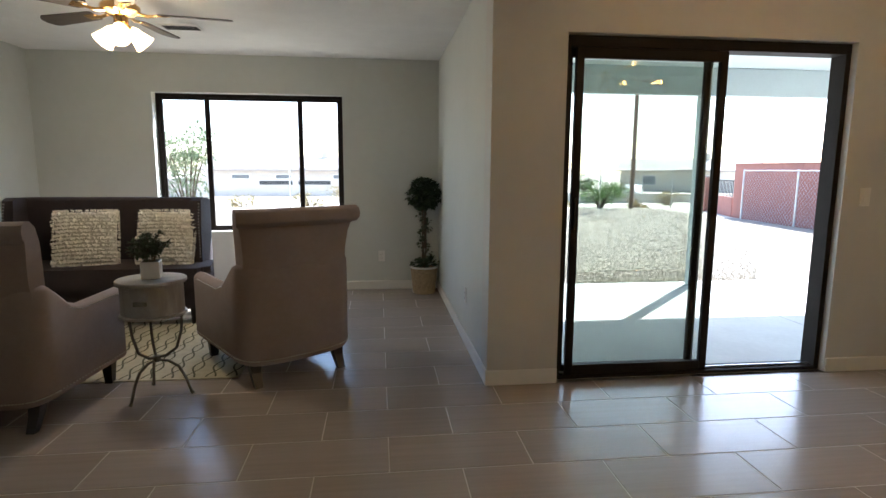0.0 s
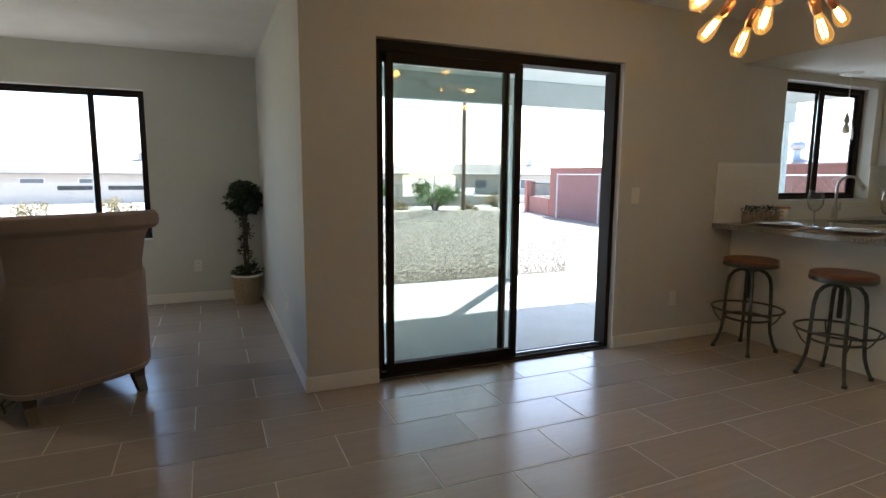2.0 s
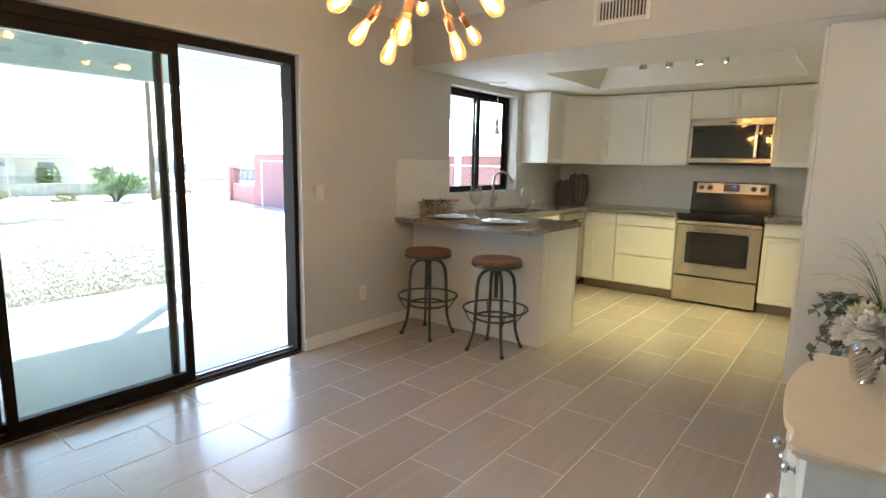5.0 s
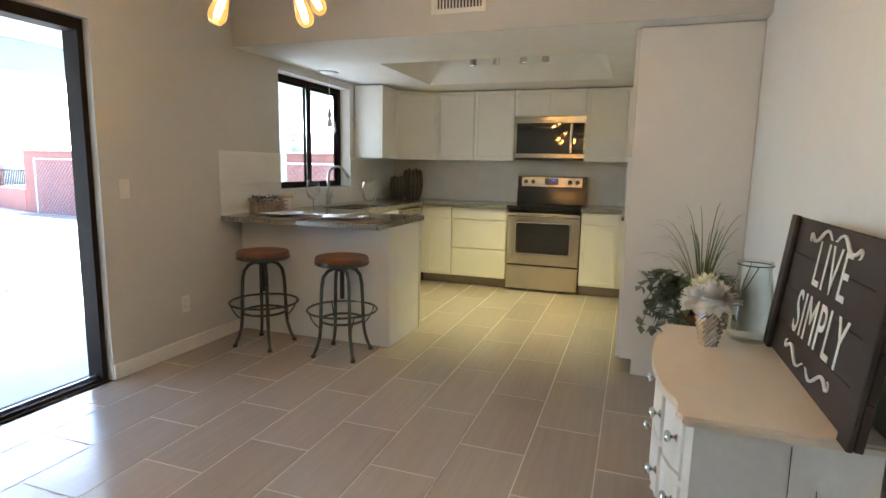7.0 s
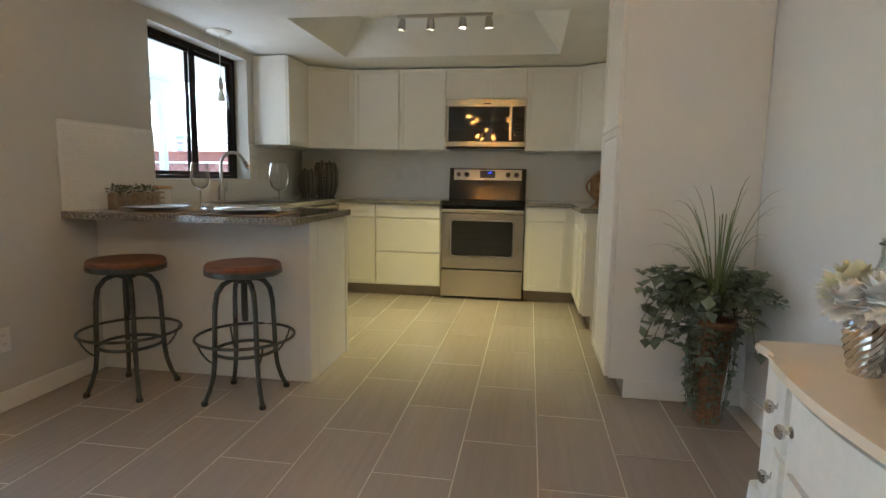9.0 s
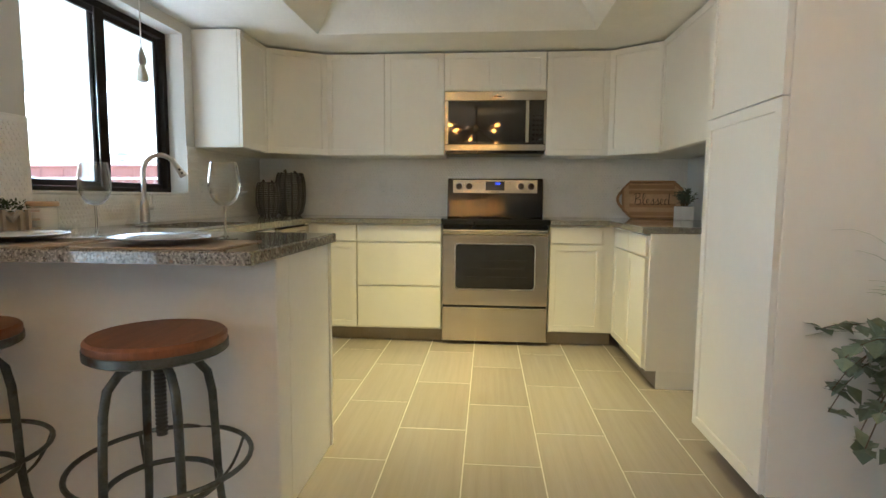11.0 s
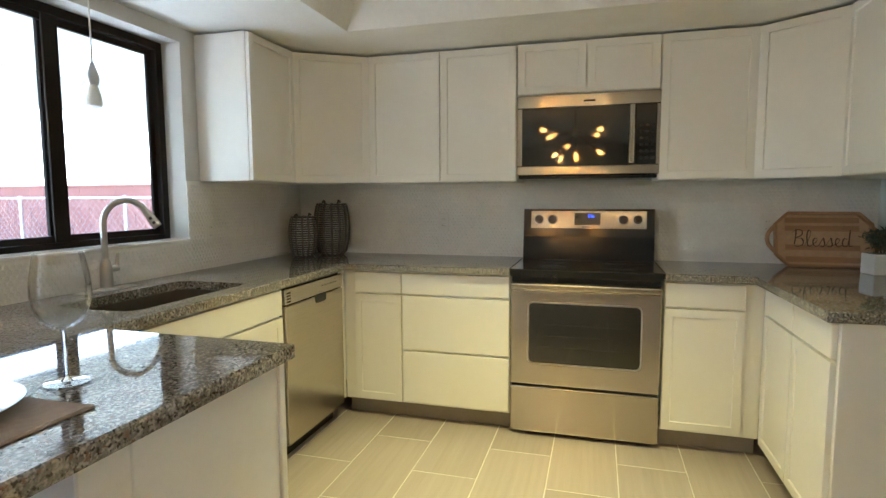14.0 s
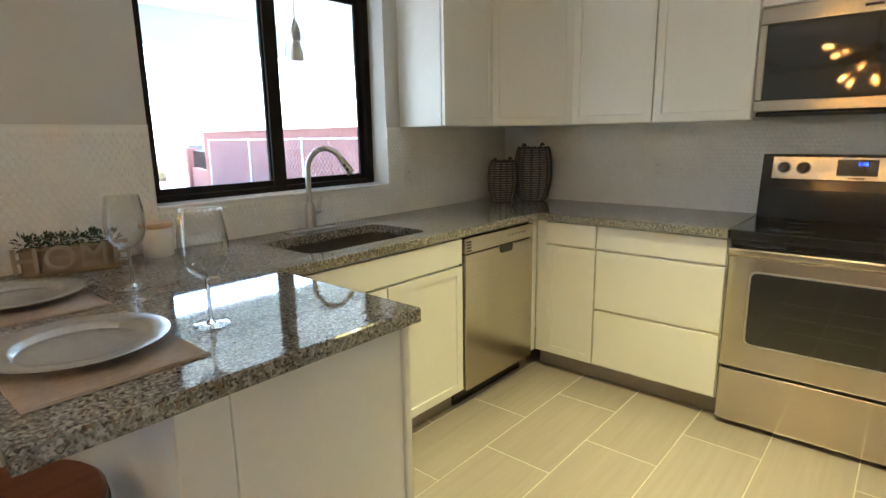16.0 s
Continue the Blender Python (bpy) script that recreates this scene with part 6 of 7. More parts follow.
def fringe_pillow(at, turn, seed):
    p = thing("throw_pillow", "cream ruffled throw pillow leaning on the settee", "pillow", at, turn, "pillows on the settee")
    rng = random.Random(seed)
    bm = bmesh.new()
    n, h = 12, 0.23
    grid = {}
    for sgn in (-1, 1):
        for i in range(n + 1):
            for j in range(n + 1):
                u, v = -1 + 2 * i / n, -1 + 2 * j / n
                if sgn == 1 and max(abs(u), abs(v)) == 1:
                    grid[(1, i, j)] = grid[(-1, i, j)]
                    continue
                t = 0.065 * ((1 - u * u) * (1 - v * v)) ** 0.5
                grid[(sgn, i, j)] = bm.verts.new((u * h * (1 - 0.05 * (1 - abs(v))), sgn * t, h + v * h * (1 - 0.05 * (1 - abs(u)))))
        for i in range(n):
            for j in range(n):
                bm.faces.new((grid[(sgn, i, j)], grid[(sgn, i + 1, j)], grid[(sgn, i + 1, j + 1)], grid[(sgn, i, j + 1)]))
    tilt = pose(0, 0, 0, -18, 0, 0)
    part("cover", bm, M_FRINGE, p, smooth=True, m=tilt)
    bm = bmesh.new()
    for r in range(15):
        v = -0.94 + 1.88 * r / 14
        for i in range(42):
            u = -1 + 2 * (i + rng.uniform(0, 1)) / 42
            if abs(u) > 1:
                continue
            t = 0.065 * ((1 - u * u) * (1 - v * v)) ** 0.5
            leaf(bm, (u * h, -t, h + v * h), (rng.gauss(0, 0.4), -0.9, -0.7), (rng.gauss(0, 0.4), 0, 1), rng.uniform(0.032, 0.05), 0.9, 0.15)
    for i in range(90):
        a = rng.uniform(-1, 1)
        for u, v in ((a, 1), (a, -1), (1, a), (-1, a)):
            leaf(bm, (u * h * 0.98, 0, h + v * h * 0.98), (u + rng.gauss(0, 0.3), rng.gauss(0, 0.3), v), (0, 1, 0), 0.025, 0.6)
    part("ruffle_layer", bm, M_FRINGE, p, "rows of cream fabric ruffles", m=tilt)


fringe_pillow((-1.80, 5.17, 0.485), 14, 1)
fringe_pillow((-1.20, 5.19, 0.485), -4, 2)


def side_table():
    t = thing("side_table", "round limed wood side table on bent metal legs", "side table", (-0.66, 3.56, 0))
    bm = bmesh.new()
    lathe(bm, [(0.0, 0.66), (0.175, 0.66), (0.18, 0.664), (0.18, 0.678), (0.175, 0.682), (0.0, 0.682)], 40, close=False)
    part("tabletop", bm, M_GREYWOOD, t, smooth=True)
    bm = bmesh.new()
    lathe(bm, [(0.0, 0.478), (0.172, 0.478), (0.172, 0.49), (0.16, 0.494), (0.16, 0.66), (0.0, 0.66)], 40, close=False)
    d = part("drum", bm, M_GREYWOOD, t, smooth=True)
    bm = bmesh.new()
    o = [(0.163 * math.cos(radians(a)), 0.163 * math.sin(radians(a))) for a in range(-125, -44, 8)]
    prism(bm, o + [(x * 0.97, y * 0.97) for x, y in o[::-1]], 0.51, 0.64)
    dr = part("drawer", bm, M_GREYWOOD, d)
    boxpart("label_pull", (-0.035, 0.035, -0.172, -0.162, 0.56, 0.585), M_PEWTER, dr, 0.003, "dark metal label pull")
    for k in range(3):
        a = radians(-120 + 120 * k)
        c, s = math.cos(a), math.sin(a)
        pts = [(0.15 * c, 0.15 * s, 0.48), (0.14 * c, 0.14 * s, 0.38), (0.11 * c, 0.11 * s, 0.28), (0.05 * c, 0.05 * s, 0.235), (0.0, 0.0, 0.228)]
        bm = bmesh.new()
        tube(bm, pts, 0.008, 8)
        part("upper_leg", bm, M_PEWTER, t, smooth=True)
        pts = [(0.0, 0.0, 0.212), (0.06 * c, 0.06 * s, 0.205), (0.115 * c, 0.115 * s, 0.17), (0.15 * c, 0.15 * s, 0.10), (0.175 * c, 0.175 * s, 0.02), (0.185 * c, 0.185 * s, 0.006)]
        bm = bmesh.new()
        tube(bm, pts, [0.008, 0.008, 0.008, 0.008, 0.008, 0.012], 8)
        part("leg", bm, M_PEWTER, t, smooth=True)
    bm = bmesh.new()
    lathe(bm, [(0.0, 0.20), (0.02, 0.203), (0.022, 0.22), (0.02, 0.236), (0.0, 0.24)], 16, close=False)
    part("hub", bm, M_PEWTER, t, smooth=True)


side_table()
cube_plant("potted_plant", "bushy green plant in a white pot on the side table", (-0.655, 3.56, 0.683), 0.095, 0.17, M_LEAF, 0.155, 1100, 0.030, 5)


def rug():
    M_RUG = mat("cream_wool_rug", (0.50, 0.46, 0.33), 0.95, var=0.12, scale=20, bump=0.5, bscale=300)
    M_RUGLINE = mat("olive_rug_pattern", (0.10, 0.095, 0.06), 0.95, var=0.2, scale=20)
    r = thing("rug", "cream rug with dark olive lattice lines", "rug", (-1.28, 4.48, 0))
    boxpart("rug_body", (-1.0, 1.0, -0.70, 0.70, 0.0, 0.008), M_RUG, r, 0.002)
    bm = bmesh.new()
    # staggered wavy lines that meet in elongated lozenges
    for k in range(16):
        for s in (-1, 1):
            x0 = -0.95 + 0.127 * k
            for q in range(34):
                y0, y1 = -0.68 + 0.04 * q, -0.68 + 0.04 * (q + 1)
                f = lambda y: x0 + s * 0.03 * math.sin(y * 16 + (k % 2) * 3.14)
                a, b = f(y0), f(y1)
                bm.faces.new([bm.verts.new(v) for v in ((a - 0.006, y0, 0.0088), (a + 0.006, y0, 0.0088), (b + 0.006, y1, 0.0088), (b - 0.006, y1, 0.0088))])
    part("lattice", bm, M_RUGLINE, r, "dark olive lattice pattern")


rug()


def topiary():
    M_BASKET = mat("pale_seagrass", (0.42, 0.32, 0.2), 0.85, var=0.3, scale=40, bump=0.5, bscale=180)
    t = thing("topiary_tree", "artificial ivy topiary in a pale woven basket", "potted tree", (1.06, 6.05, 0))
    bm = bmesh.new()
    prof = [(0.105, 0.0), (0.12, 0.12), (0.135, 0.27)]
    lathe(bm, [(0.0, 0.0)] + prof + [(0.12, 0.27), (0.115, 0.24), (0.0, 0.24)], 32, close=False)
    part("basket", bm, M_BASKET, t, smooth=True)
    for j in range(17):
        z = 0.012 + 0.0155 * j
        r = 0.105 + 0.03 * z / 0.27 + 0.002
        bm = bmesh.new()
        n = 40
        tube(bm, [((r + 0.003 * (1 if (i + j) % 2 else -1)) * math.cos(2 * math.pi * i / n), (r + 0.003 * (1 if (i + j) % 2 else -1)) * math.sin(2 * math.pi * i / n), z) for i in range(n)], 0.0062, 5, closed=True)
        part("woven_band", bm, M_BASKET, t, smooth=True)
    bm = bmesh.new()
    tube(bm, ring_pts(0.138, 0.278, 32), 0.011, 8, closed=True)
    part("rim", bm, M_TRIM, t, "white braided rim", smooth=True)
    bm = bmesh.new()
    for q in (0, 2.1, 4.2):
        tube(bm, [(0.018 * math.cos(q + z * 9), 0.018 * math.sin(q + z * 9), z) for z in (0.24 + 0.04 * i for i in range(17))], 0.009, 7)
    part("trunk", bm, M_STEM, t, "twisted brown stems", smooth=True)
    rng = random.Random(12)
    bm = bmesh.new()
    for k in range(16):
        d = Vector((rng.gauss(0, 1), rng.gauss(0, 1), rng.gauss(0, 1))).normalized()
        tuft(rng, bm, Vector((0, 0, 1.02)) + Vector((d.x * 0.11, d.y * 0.11, d.z * 0.10)), (0.075, 0.075, 0.075), 90, 0.05, 0.0, 0.8)
    part("crown", bm, M_LEAF_DARK, t, "round head of ivy leaves")
    bm = bmesh.new()
    for k in range(10):
        z = 0.42 + 0.045 * k
        tuft(rng, bm, (0.03 * math.cos(k), 0.03 * math.sin(k), z), (0.05, 0.05, 0.05), 16, 0.04, 0.0, 0.8)
    for k in range(7):
        a = 0.9 * k
        tuft(rng, bm, (0.07 * math.cos(a), 0.07 * math.sin(a), 0.31), (0.07, 0.07, 0.05), 34, 0.045, 0.2, 0.8)
    part("trailing_ivy", bm, M_LEAF_DARK, t, "ivy round the stem and pot")


topiary()


# ---- outside ----
M_CONCRETE = mat("patio_concrete", (0.46, 0.465, 0.455), 0.85, var=0.10, scale=2.5, bump=0.15, bscale=90)
M_PATIOPAINT = mat("pale_blue_grey_patio_paint", (0.47, 0.52, 0.51), 0.75, var=0.05, scale=3)
M_STUCCO = mat("beige_stucco", (0.52, 0.46, 0.38), 0.9, var=0.08, scale=3, bump=0.4, bscale=60)
M_GRAVEL = mat("tan_gravel_bed", (0.25, 0.215, 0.165), 0.95, var=0.3, scale=20, bump=0.8, bscale=110)
two_tone(M_GRAVEL, (0.17, 0.145, 0.11), 0.5, 0.7, 60)
M_SAND = mat("pale_desert_sand", (0.45, 0.405, 0.34), 0.95, var=0.2, scale=0.5, bump=0.6, bscale=12)
two_tone(M_SAND, (0.27, 0.23, 0.16), 0.5, 0.72, 0.6)
M_PEBBLE = mat("mixed_pebbles", (0.26, 0.225, 0.175), 0.9, var=0.35, scale=3, island=0.7)
M_REDBLOCK = mat("red_brown_slump_block", (0.30, 0.13, 0.10), 0.9, var=0.12, scale=2, bump=0.5, bscale=40)
M_POLE = mat("weathered_pole_wood", (0.20, 0.13, 0.09), 0.9, var=0.3, scale=3, stretch=(4, 4, 0.5))
M_GALV = mat("galvanised_steel", (0.5, 0.5, 0.5), 0.45, metal=0.9, var=0.15)
M_ROOFTILE = mat("grey_brown_roof_tile", (0.34, 0.30, 0.27), 0.85, var=0.2, scale=2)
M_GLASSDARK = mat("dark_house_window", (0.14, 0.15, 0.16), 0.1)
M_SHRUB = mat("sage_shrub_leaf", (0.20, 0.24, 0.13), 0.8, var=0.4, island=0.8)
M_DRYBRUSH = mat("straw_dry_brush", (0.36, 0.29, 0.15), 0.9, var=0.35, island=0.8)
PZ = -0.055


def ground():
    """One sheet: level round the house, then falling away and running out to the horizon."""
    xs = sorted({*(-420 + 40 * i for i in range(22)), *(-40 + 3 * i for i in range(29))})
    ys = sorted({*(-420 + 40 * i for i in range(22)), *(-8 + 2 * i for i in range(34))})

    def h(x, y):
        d = max(0.0, min(1.0, (y - 21) / 28.0))
        z = -0.16 - 1.5 * d * d * (3 - 2 * d)
        return z + (0.12 * noise.noise(Vector((x * 0.13, y * 0.13, 0))) if y > 20.5 else 0.0)
    bm = bmesh.new()
    grid = [[bm.verts.new((x, y, h(x, y))) for x in xs] for y in ys]
    for a, b in zip(grid, grid[1:]):
        for i in range(len(xs) - 1):
            bm.faces.new((a[i], a[i + 1], b[i + 1], b[i]))
    structure(part("ground", bm, M_SAND, smooth=True), "pale sandy desert ground running to the horizon", "ground")


ground()
_bm = bmesh.new()
box(_bm, -6.0, 11.0, 6.60, 19.6, -0.16, -0.10)
structure(part("gravel_yard", _bm, M_GRAVEL), "tan decorative gravel yard behind the house", "gravel")


def pebbles():
    rng = random.Random(21)
    verts, faces = [], []
    for _ in range(26000):
        u = rng.random()
        y = 6.62 + 12.8 * u ** 1.8
        x = rng.uniform(0.8 + (y - 6) * 0.15, min(10.6, 4.8 + (y - 6) * 0.75))
        r = rng.uniform(0.010, 0.024)
        k = len(verts)
        a0 = rng.uniform(0, 6.28)
        for i in range(5):
            a = a0 + 2 * math.pi * i / 5
            q = r * rng.uniform(0.75, 1.2)
            verts.append((x + q * math.cos(a), y + q * math.sin(a), -0.103))
        verts.append((x + rng.uniform(-0.3, 0.3) * r, y + rng.uniform(-0.3, 0.3) * r, -0.10 + r * 0.75))
        for i in range(5):
            faces.append((k + i, k + (i + 1) % 5, k + 5))
    me = bpy.data.meshes.new("pebbles")
    me.from_pydata(verts, [], faces)
    me.materials.append(M_PEBBLE)
    tagged(new("pebbles", me), "loose tan and grey pebbles on the yard", "gravel", kind="stuff")


pebbles()


def patio():
    bm = bmesh.new()
    for x0, x1 in ((LX + 0.15, 4.30), (4.306, 7.2), (7.206, 9.4)):
        box(bm, x0, x1, WY + 0.19, 6.60, -0.16, PZ, 0.006)
    structure(part("patio_slab", bm, M_CONCRETE), "grey concrete patio slab with control joints", "patio")
    p = thing("patio_cover", "pale blue-grey painted patio cover with beam and posts", "patio cover", (0, 0, PZ), kind="structure")
    boxpart("roof_deck", (LX + 0.15, 9.4, WY + 0.19, 6.50, 2.485, 2.58), M_PATIOPAINT, p, 0.004)
    boxpart("beam", (LX + 0.15, 9.4, 6.36, 6.46, 2.18, 2.485), M_PATIOPAINT, p, 0.006)
    boxpart("fascia", (LX + 0.15, 9.4, 6.50, 6.53, 2.40, 2.62), M_PATIOPAINT, p, 0.004)
    for x in (4.26, 9.25):
        boxpart("post", (x - 0.045, x + 0.045, 6.365, 6.455, 0.0, 2.18), M_PATIOPAINT, p, 0.006)


patio()


def roof_over_house():
    bm = bmesh.new()
    box(bm, LLX - 0.5, LX + 0.18, 3.7, 6.85, 2.60, 2.72)
    box(bm, LLX - 0.5, EX + 0.5, -3.3, 3.7, 2.60, 2.72)
    structure(part("roof", bm, M_ROOFTILE), "flat roof closing the house", "roof")


roof_over_house()


def block_wall():
    """Low red-brown block wall along the side of the lot."""
    p0, p1 = Vector((11.65, 16.45)), Vector((10.6, 3.0))
    d = p1 - p0
    w = structure(new("garden_wall"), "red-brown block garden wall along the lot line", "garden wall")
    w.matrix_basis = Matrix.Translation((p0.x, p0.y, -0.16)) @ pose(0, 0, 0, 0, 0, math.degrees(math.atan2(d.y, d.x)))
    bm = bmesh.new()
    box(bm, 0.0, d.length, 0.0, 0.14, 0.0, 1.64)
    part("mortar_core", bm, M_REDBLOCK, w)
    bm = bmesh.new()
    bw, bh = 0.406, 0.203
    for j in range(8):
        for i in range(-1, int(d.length / bw) + 1):
            x0 = max(0.0, i * bw + (bw / 2 if j % 2 else 0))
            x1 = min(d.length, (i + 1) * bw + (bw / 2 if j % 2 else 0))
            if x1 - x0 > 0.05:
                box(bm, x0 + 0.004, x1 - 0.004, -0.008, -0.0002, j * bh + 0.004 + 0.02, (j + 1) * bh - 0.004 + 0.02)
    o = part("blocks", bm, M_REDBLOCK, w)
    o["kind"] = "stuff"
    boxpart("cap", (-0.02, d.length, -0.03, 0.17, 1.64, 1.68), M_REDBLOCK, w, 0.005)


block_wall()


def low_wall():
    """Lower stretch of the lot wall with a pier and an iron railing."""
    p0, p1 = Vector((12.5, 19.3)), Vector((11.72, 16.62))
    d = p1 - p0
    w = structure(new("garden_wall"), "low red-brown block wall with a pier and iron railing", "garden wall")
    w.matrix_basis = Matrix.Translation((p0.x, p0.y, -0.16)) @ pose(0, 0, 0, 0, 0, math.degrees(math.atan2(d.y, d.x)))
    boxpart("wall_panel", (0.32, d.length, 0.0, 0.14, 0.0, 0.62), M_REDBLOCK, w, 0.006)
    boxpart("pier", (-0.05, 0.32, -0.1, 0.24, 0.0, 1.22), M_REDBLOCK, w, 0.01)
    boxpart("top_rail", (0.32, d.length, 0.05, 0.09, 1.12, 1.16), M_BLACK, w, 0.003)
    for i in range(18):
        x = 0.40 + (d.length - 0.45) * i / 17
        boxpart("baluster", (x - 0.009, x + 0.009, 0.06, 0.08, 0.62, 1.12), M_BLACK, w, 0)


low_wall()


def chain_fence(name, p0, p1, z0, h, posts, mesh, label):
    p0, p1 = Vector(p0), Vector(p1)
    d = p1 - p0
    f = thing(name, label, "fence", (p0.x, p0.y, z0), math.degrees(math.atan2(d.y, d.x)))
    L = d.length
    for i in range(posts):
        x = L * i / (posts - 1)
        bm = bmesh.new()
        tube(bm, [(x, 0, 0), (x, 0, h + 0.04)], 0.026, 8)
        part("post", bm, M_GALV, f, smooth=True)
    bm = bmesh.new()
    tube(bm, [(0, 0, h), (L, 0, h)], 0.018, 6)
    part("top_rail", bm, M_GALV, f, smooth=True)
    if mesh:
        bm = bmesh.new()
        n = int(L / mesh)
        hh = int(h / mesh)
        for i in range(-hh, n):
            for s in (1, -1):
                a, b = i * mesh, i * mesh + hh * mesh
                z0_, z1_ = (0.02, 0.02 + hh * mesh)
                if a < 0:
                    z0_, a = z0_ - a, 0
                if b > L:
                    z1_, b = z1_ - (b - L), L
                pa, pb = ((a, 0, z0_), (b, 0, z1_)) if s == 1 else ((L - a, 0.004, z0_), (L - b, 0.004, z1_))
                tube(bm, [pa, pb], 0.003, 3, caps=False)
        o = part("wire_mesh", bm, M_GALV, f, "galvanised chain-link mesh")
        o["kind"] = "stuff"


chain_fence("chain_link_fence", (11.35, 15.6), (10.15, 3.5), -0.16, 1.46, 6, 0.13, "chain-link fence in front of the block wall")
chain_fence("chain_link_fence", (-14.0, 20.4), (11.8, 20.4), -0.18, 1.48, 10, 0, "wire boundary fence across the end of the yard")


def utility_pole():
    p = thing("utility_pole", "weathered brown wooden utility pole beyond the yard", "utility pole", (10.15, 20.3, -0.2))
    bm = bmesh.new()
    tube(bm, [(0, 0, 0), (0, 0, 4), (0.02, 0, 9)], [0.085, 0.08, 0.07], 14)
    part("shaft", bm, M_POLE, p, smooth=True)
    bm = bmesh.new()
    box(bm, -1.1, 1.1, -0.06, 0.06, 8.3, 8.42, 0.01)
    part("crossarm", bm, M_POLE, p)
    for x in (-1.0, 0.4, 1.0):
        bm = bmesh.new()
        tube(bm, [(x, 0, 8.48), (x - 30, 25, 7.6), (x - 60, 50, 8.4)], 0.012, 4)
        part("cable", bm, M_DARKPLASTIC, p)


utility_pole()


def shrub(name, label, at, rx, rz, count, size, material, seed, category="shrub", trunk=False):
    s = thing(name, label, category, at)
    rng = random.Random(seed)
    wood, bm = bmesh.new(), bmesh.new()
    for k in range(12):
        a = rng.uniform(0, 6.283)
        q = rng.uniform(0.2, 0.8)
        e = Vector((math.cos(a) * rx * q, math.sin(a) * rx * q, rz * rng.uniform(0.5, 1.7)))
        pts = bend((0.05 * math.cos(a), 0.05 * math.sin(a), 0), (e.x * 0.3, e.y * 0.3, e.z * 0.7), e, 6)
        tube(wood, pts, [0.03 * rx * (1 - i / 8) + 0.004 for i in range(7)], 5)
        tuft(rng, bm, e, (rx * 0.42, rx * 0.42, rz * 0.38), count // 12, size)
    part("branches", wood, M_STEM, s, smooth=True)
    part("crown", bm, material, s)


shrub("mesquite_tree", "feathery grey-green mesquite tree beyond the window", (-3.95, 14.2, -0.16), 0.85, 1.25, 2600, 0.10, M_SHRUB, 5, "tree")
shrub("creosote_bush", "green desert bush beside the utility pole", (9.1, 20.8, -0.2), 1.25, 0.62, 2600, 0.10, mat("green_bush_leaf", (0.20, 0.30, 0.10), 0.8, var=0.35, island=0.8), 6)
for _i, (_x, _y, _r) in enumerate(((7.9, 21.5, 0.55), (10.9, 21.2, 0.5), (6.5, 24, 0.6), (-2.2, 23, 0.7), (0.4, 24.5, 0.8), (-4.6, 22.3, 0.6), (1.9, 22.6, 0.6), (-0.9, 26.0, 0.9), (13.2, 23.0, 0.8), (3.8, 26.5, 0.8))):
    shrub("dry_brush", "straw-coloured dry desert brush", (_x, _y, -0.42), _r, _r * 0.55, 420, 0.12, M_DRYBRUSH, 30 + _i, "shrub")
for _i, (_x, _y, _r, _z) in enumerate(((16.5, 52.0, 0.9, -1.6), (23.5, 60.0, 1.1, -1.6), (27.0, 31.0, 1.2, -1.0))):
    shrub("green_tree", "bright green garden tree beyond the yard", (_x, _y, _z), _r, _r * 1.1, 900, 0.3, M_LEAF_PALE, 50 + _i, "tree")


def house(label, at, rz, w, d, h, ridge, wall_m, windows, chimney=True):
    b = thing("house", label, "house", at, rz, "houses beyond the yard")
    boxpart("wall", (-w / 2, w / 2, 0, d, 0, h), wall_m, b, 0.02)
    bm = bmesh.new()
    e = 0.6
    sec = [(-e, h - 0.05), (d / 2, h + ridge), (d + e, h - 0.05), (d + e, h - 0.25), (d / 2, h + ridge - 0.22), (-e, h - 0.25)]
    va = [bm.verts.new((-w / 2 - e, y, z)) for y, z in sec]
    vb = [bm.verts.new((w / 2 + e, y, z)) for y, z in sec]
    bm.faces.new(va)
    bm.faces.new(vb[::-1])
    for i in range(6):
        bm.faces.new((va[i], va[(i + 1) % 6], vb[(i + 1) % 6], vb[i]))
    roof = part("roof", bm, M_ROOFTILE, b, "low-pitched tiled roof")
    for k in range(int(d / 2 / 0.9)):
        y = -e + 0.9 * k
        z = h - 0.05 + (ridge + 0.05) * (y + e) / (d / 2 + e)
        boxpart("tile_course", (-w / 2 - e, w / 2 + e, y, y + 0.05, z, z + 0.025), M_ROOFTILE, roof, 0)
    bm = bmesh.new()
    for x in (-w / 2, w / 2):
        bm.faces.new([bm.verts.new(v) for v in ((x, 0.05, h), (x, d - 0.05, h), (x, d / 2, h + ridge - 0.2))])
    part("gable", bm, wall_m, b)
    for x, z0, ww, hh in windows:
        f = boxpart("window", (x - ww / 2 - 0.08, x + ww / 2 + 0.08, -0.05, 0.02, z0 - 0.08, z0 + hh + 0.08), M_TRIM, b, 0.01)
        boxpart("pane", (x - ww / 2, x + ww / 2, -0.065, -0.05, z0, z0 + hh), M_GLASSDARK, f, 0)
    if chimney:
        boxpart("chimney", (w * 0.12, w * 0.12 + 0.9, d / 2 - 0.5, d / 2 + 0.4, h, h + ridge + 0.8), wall_m, roof, 0.02)
    return b


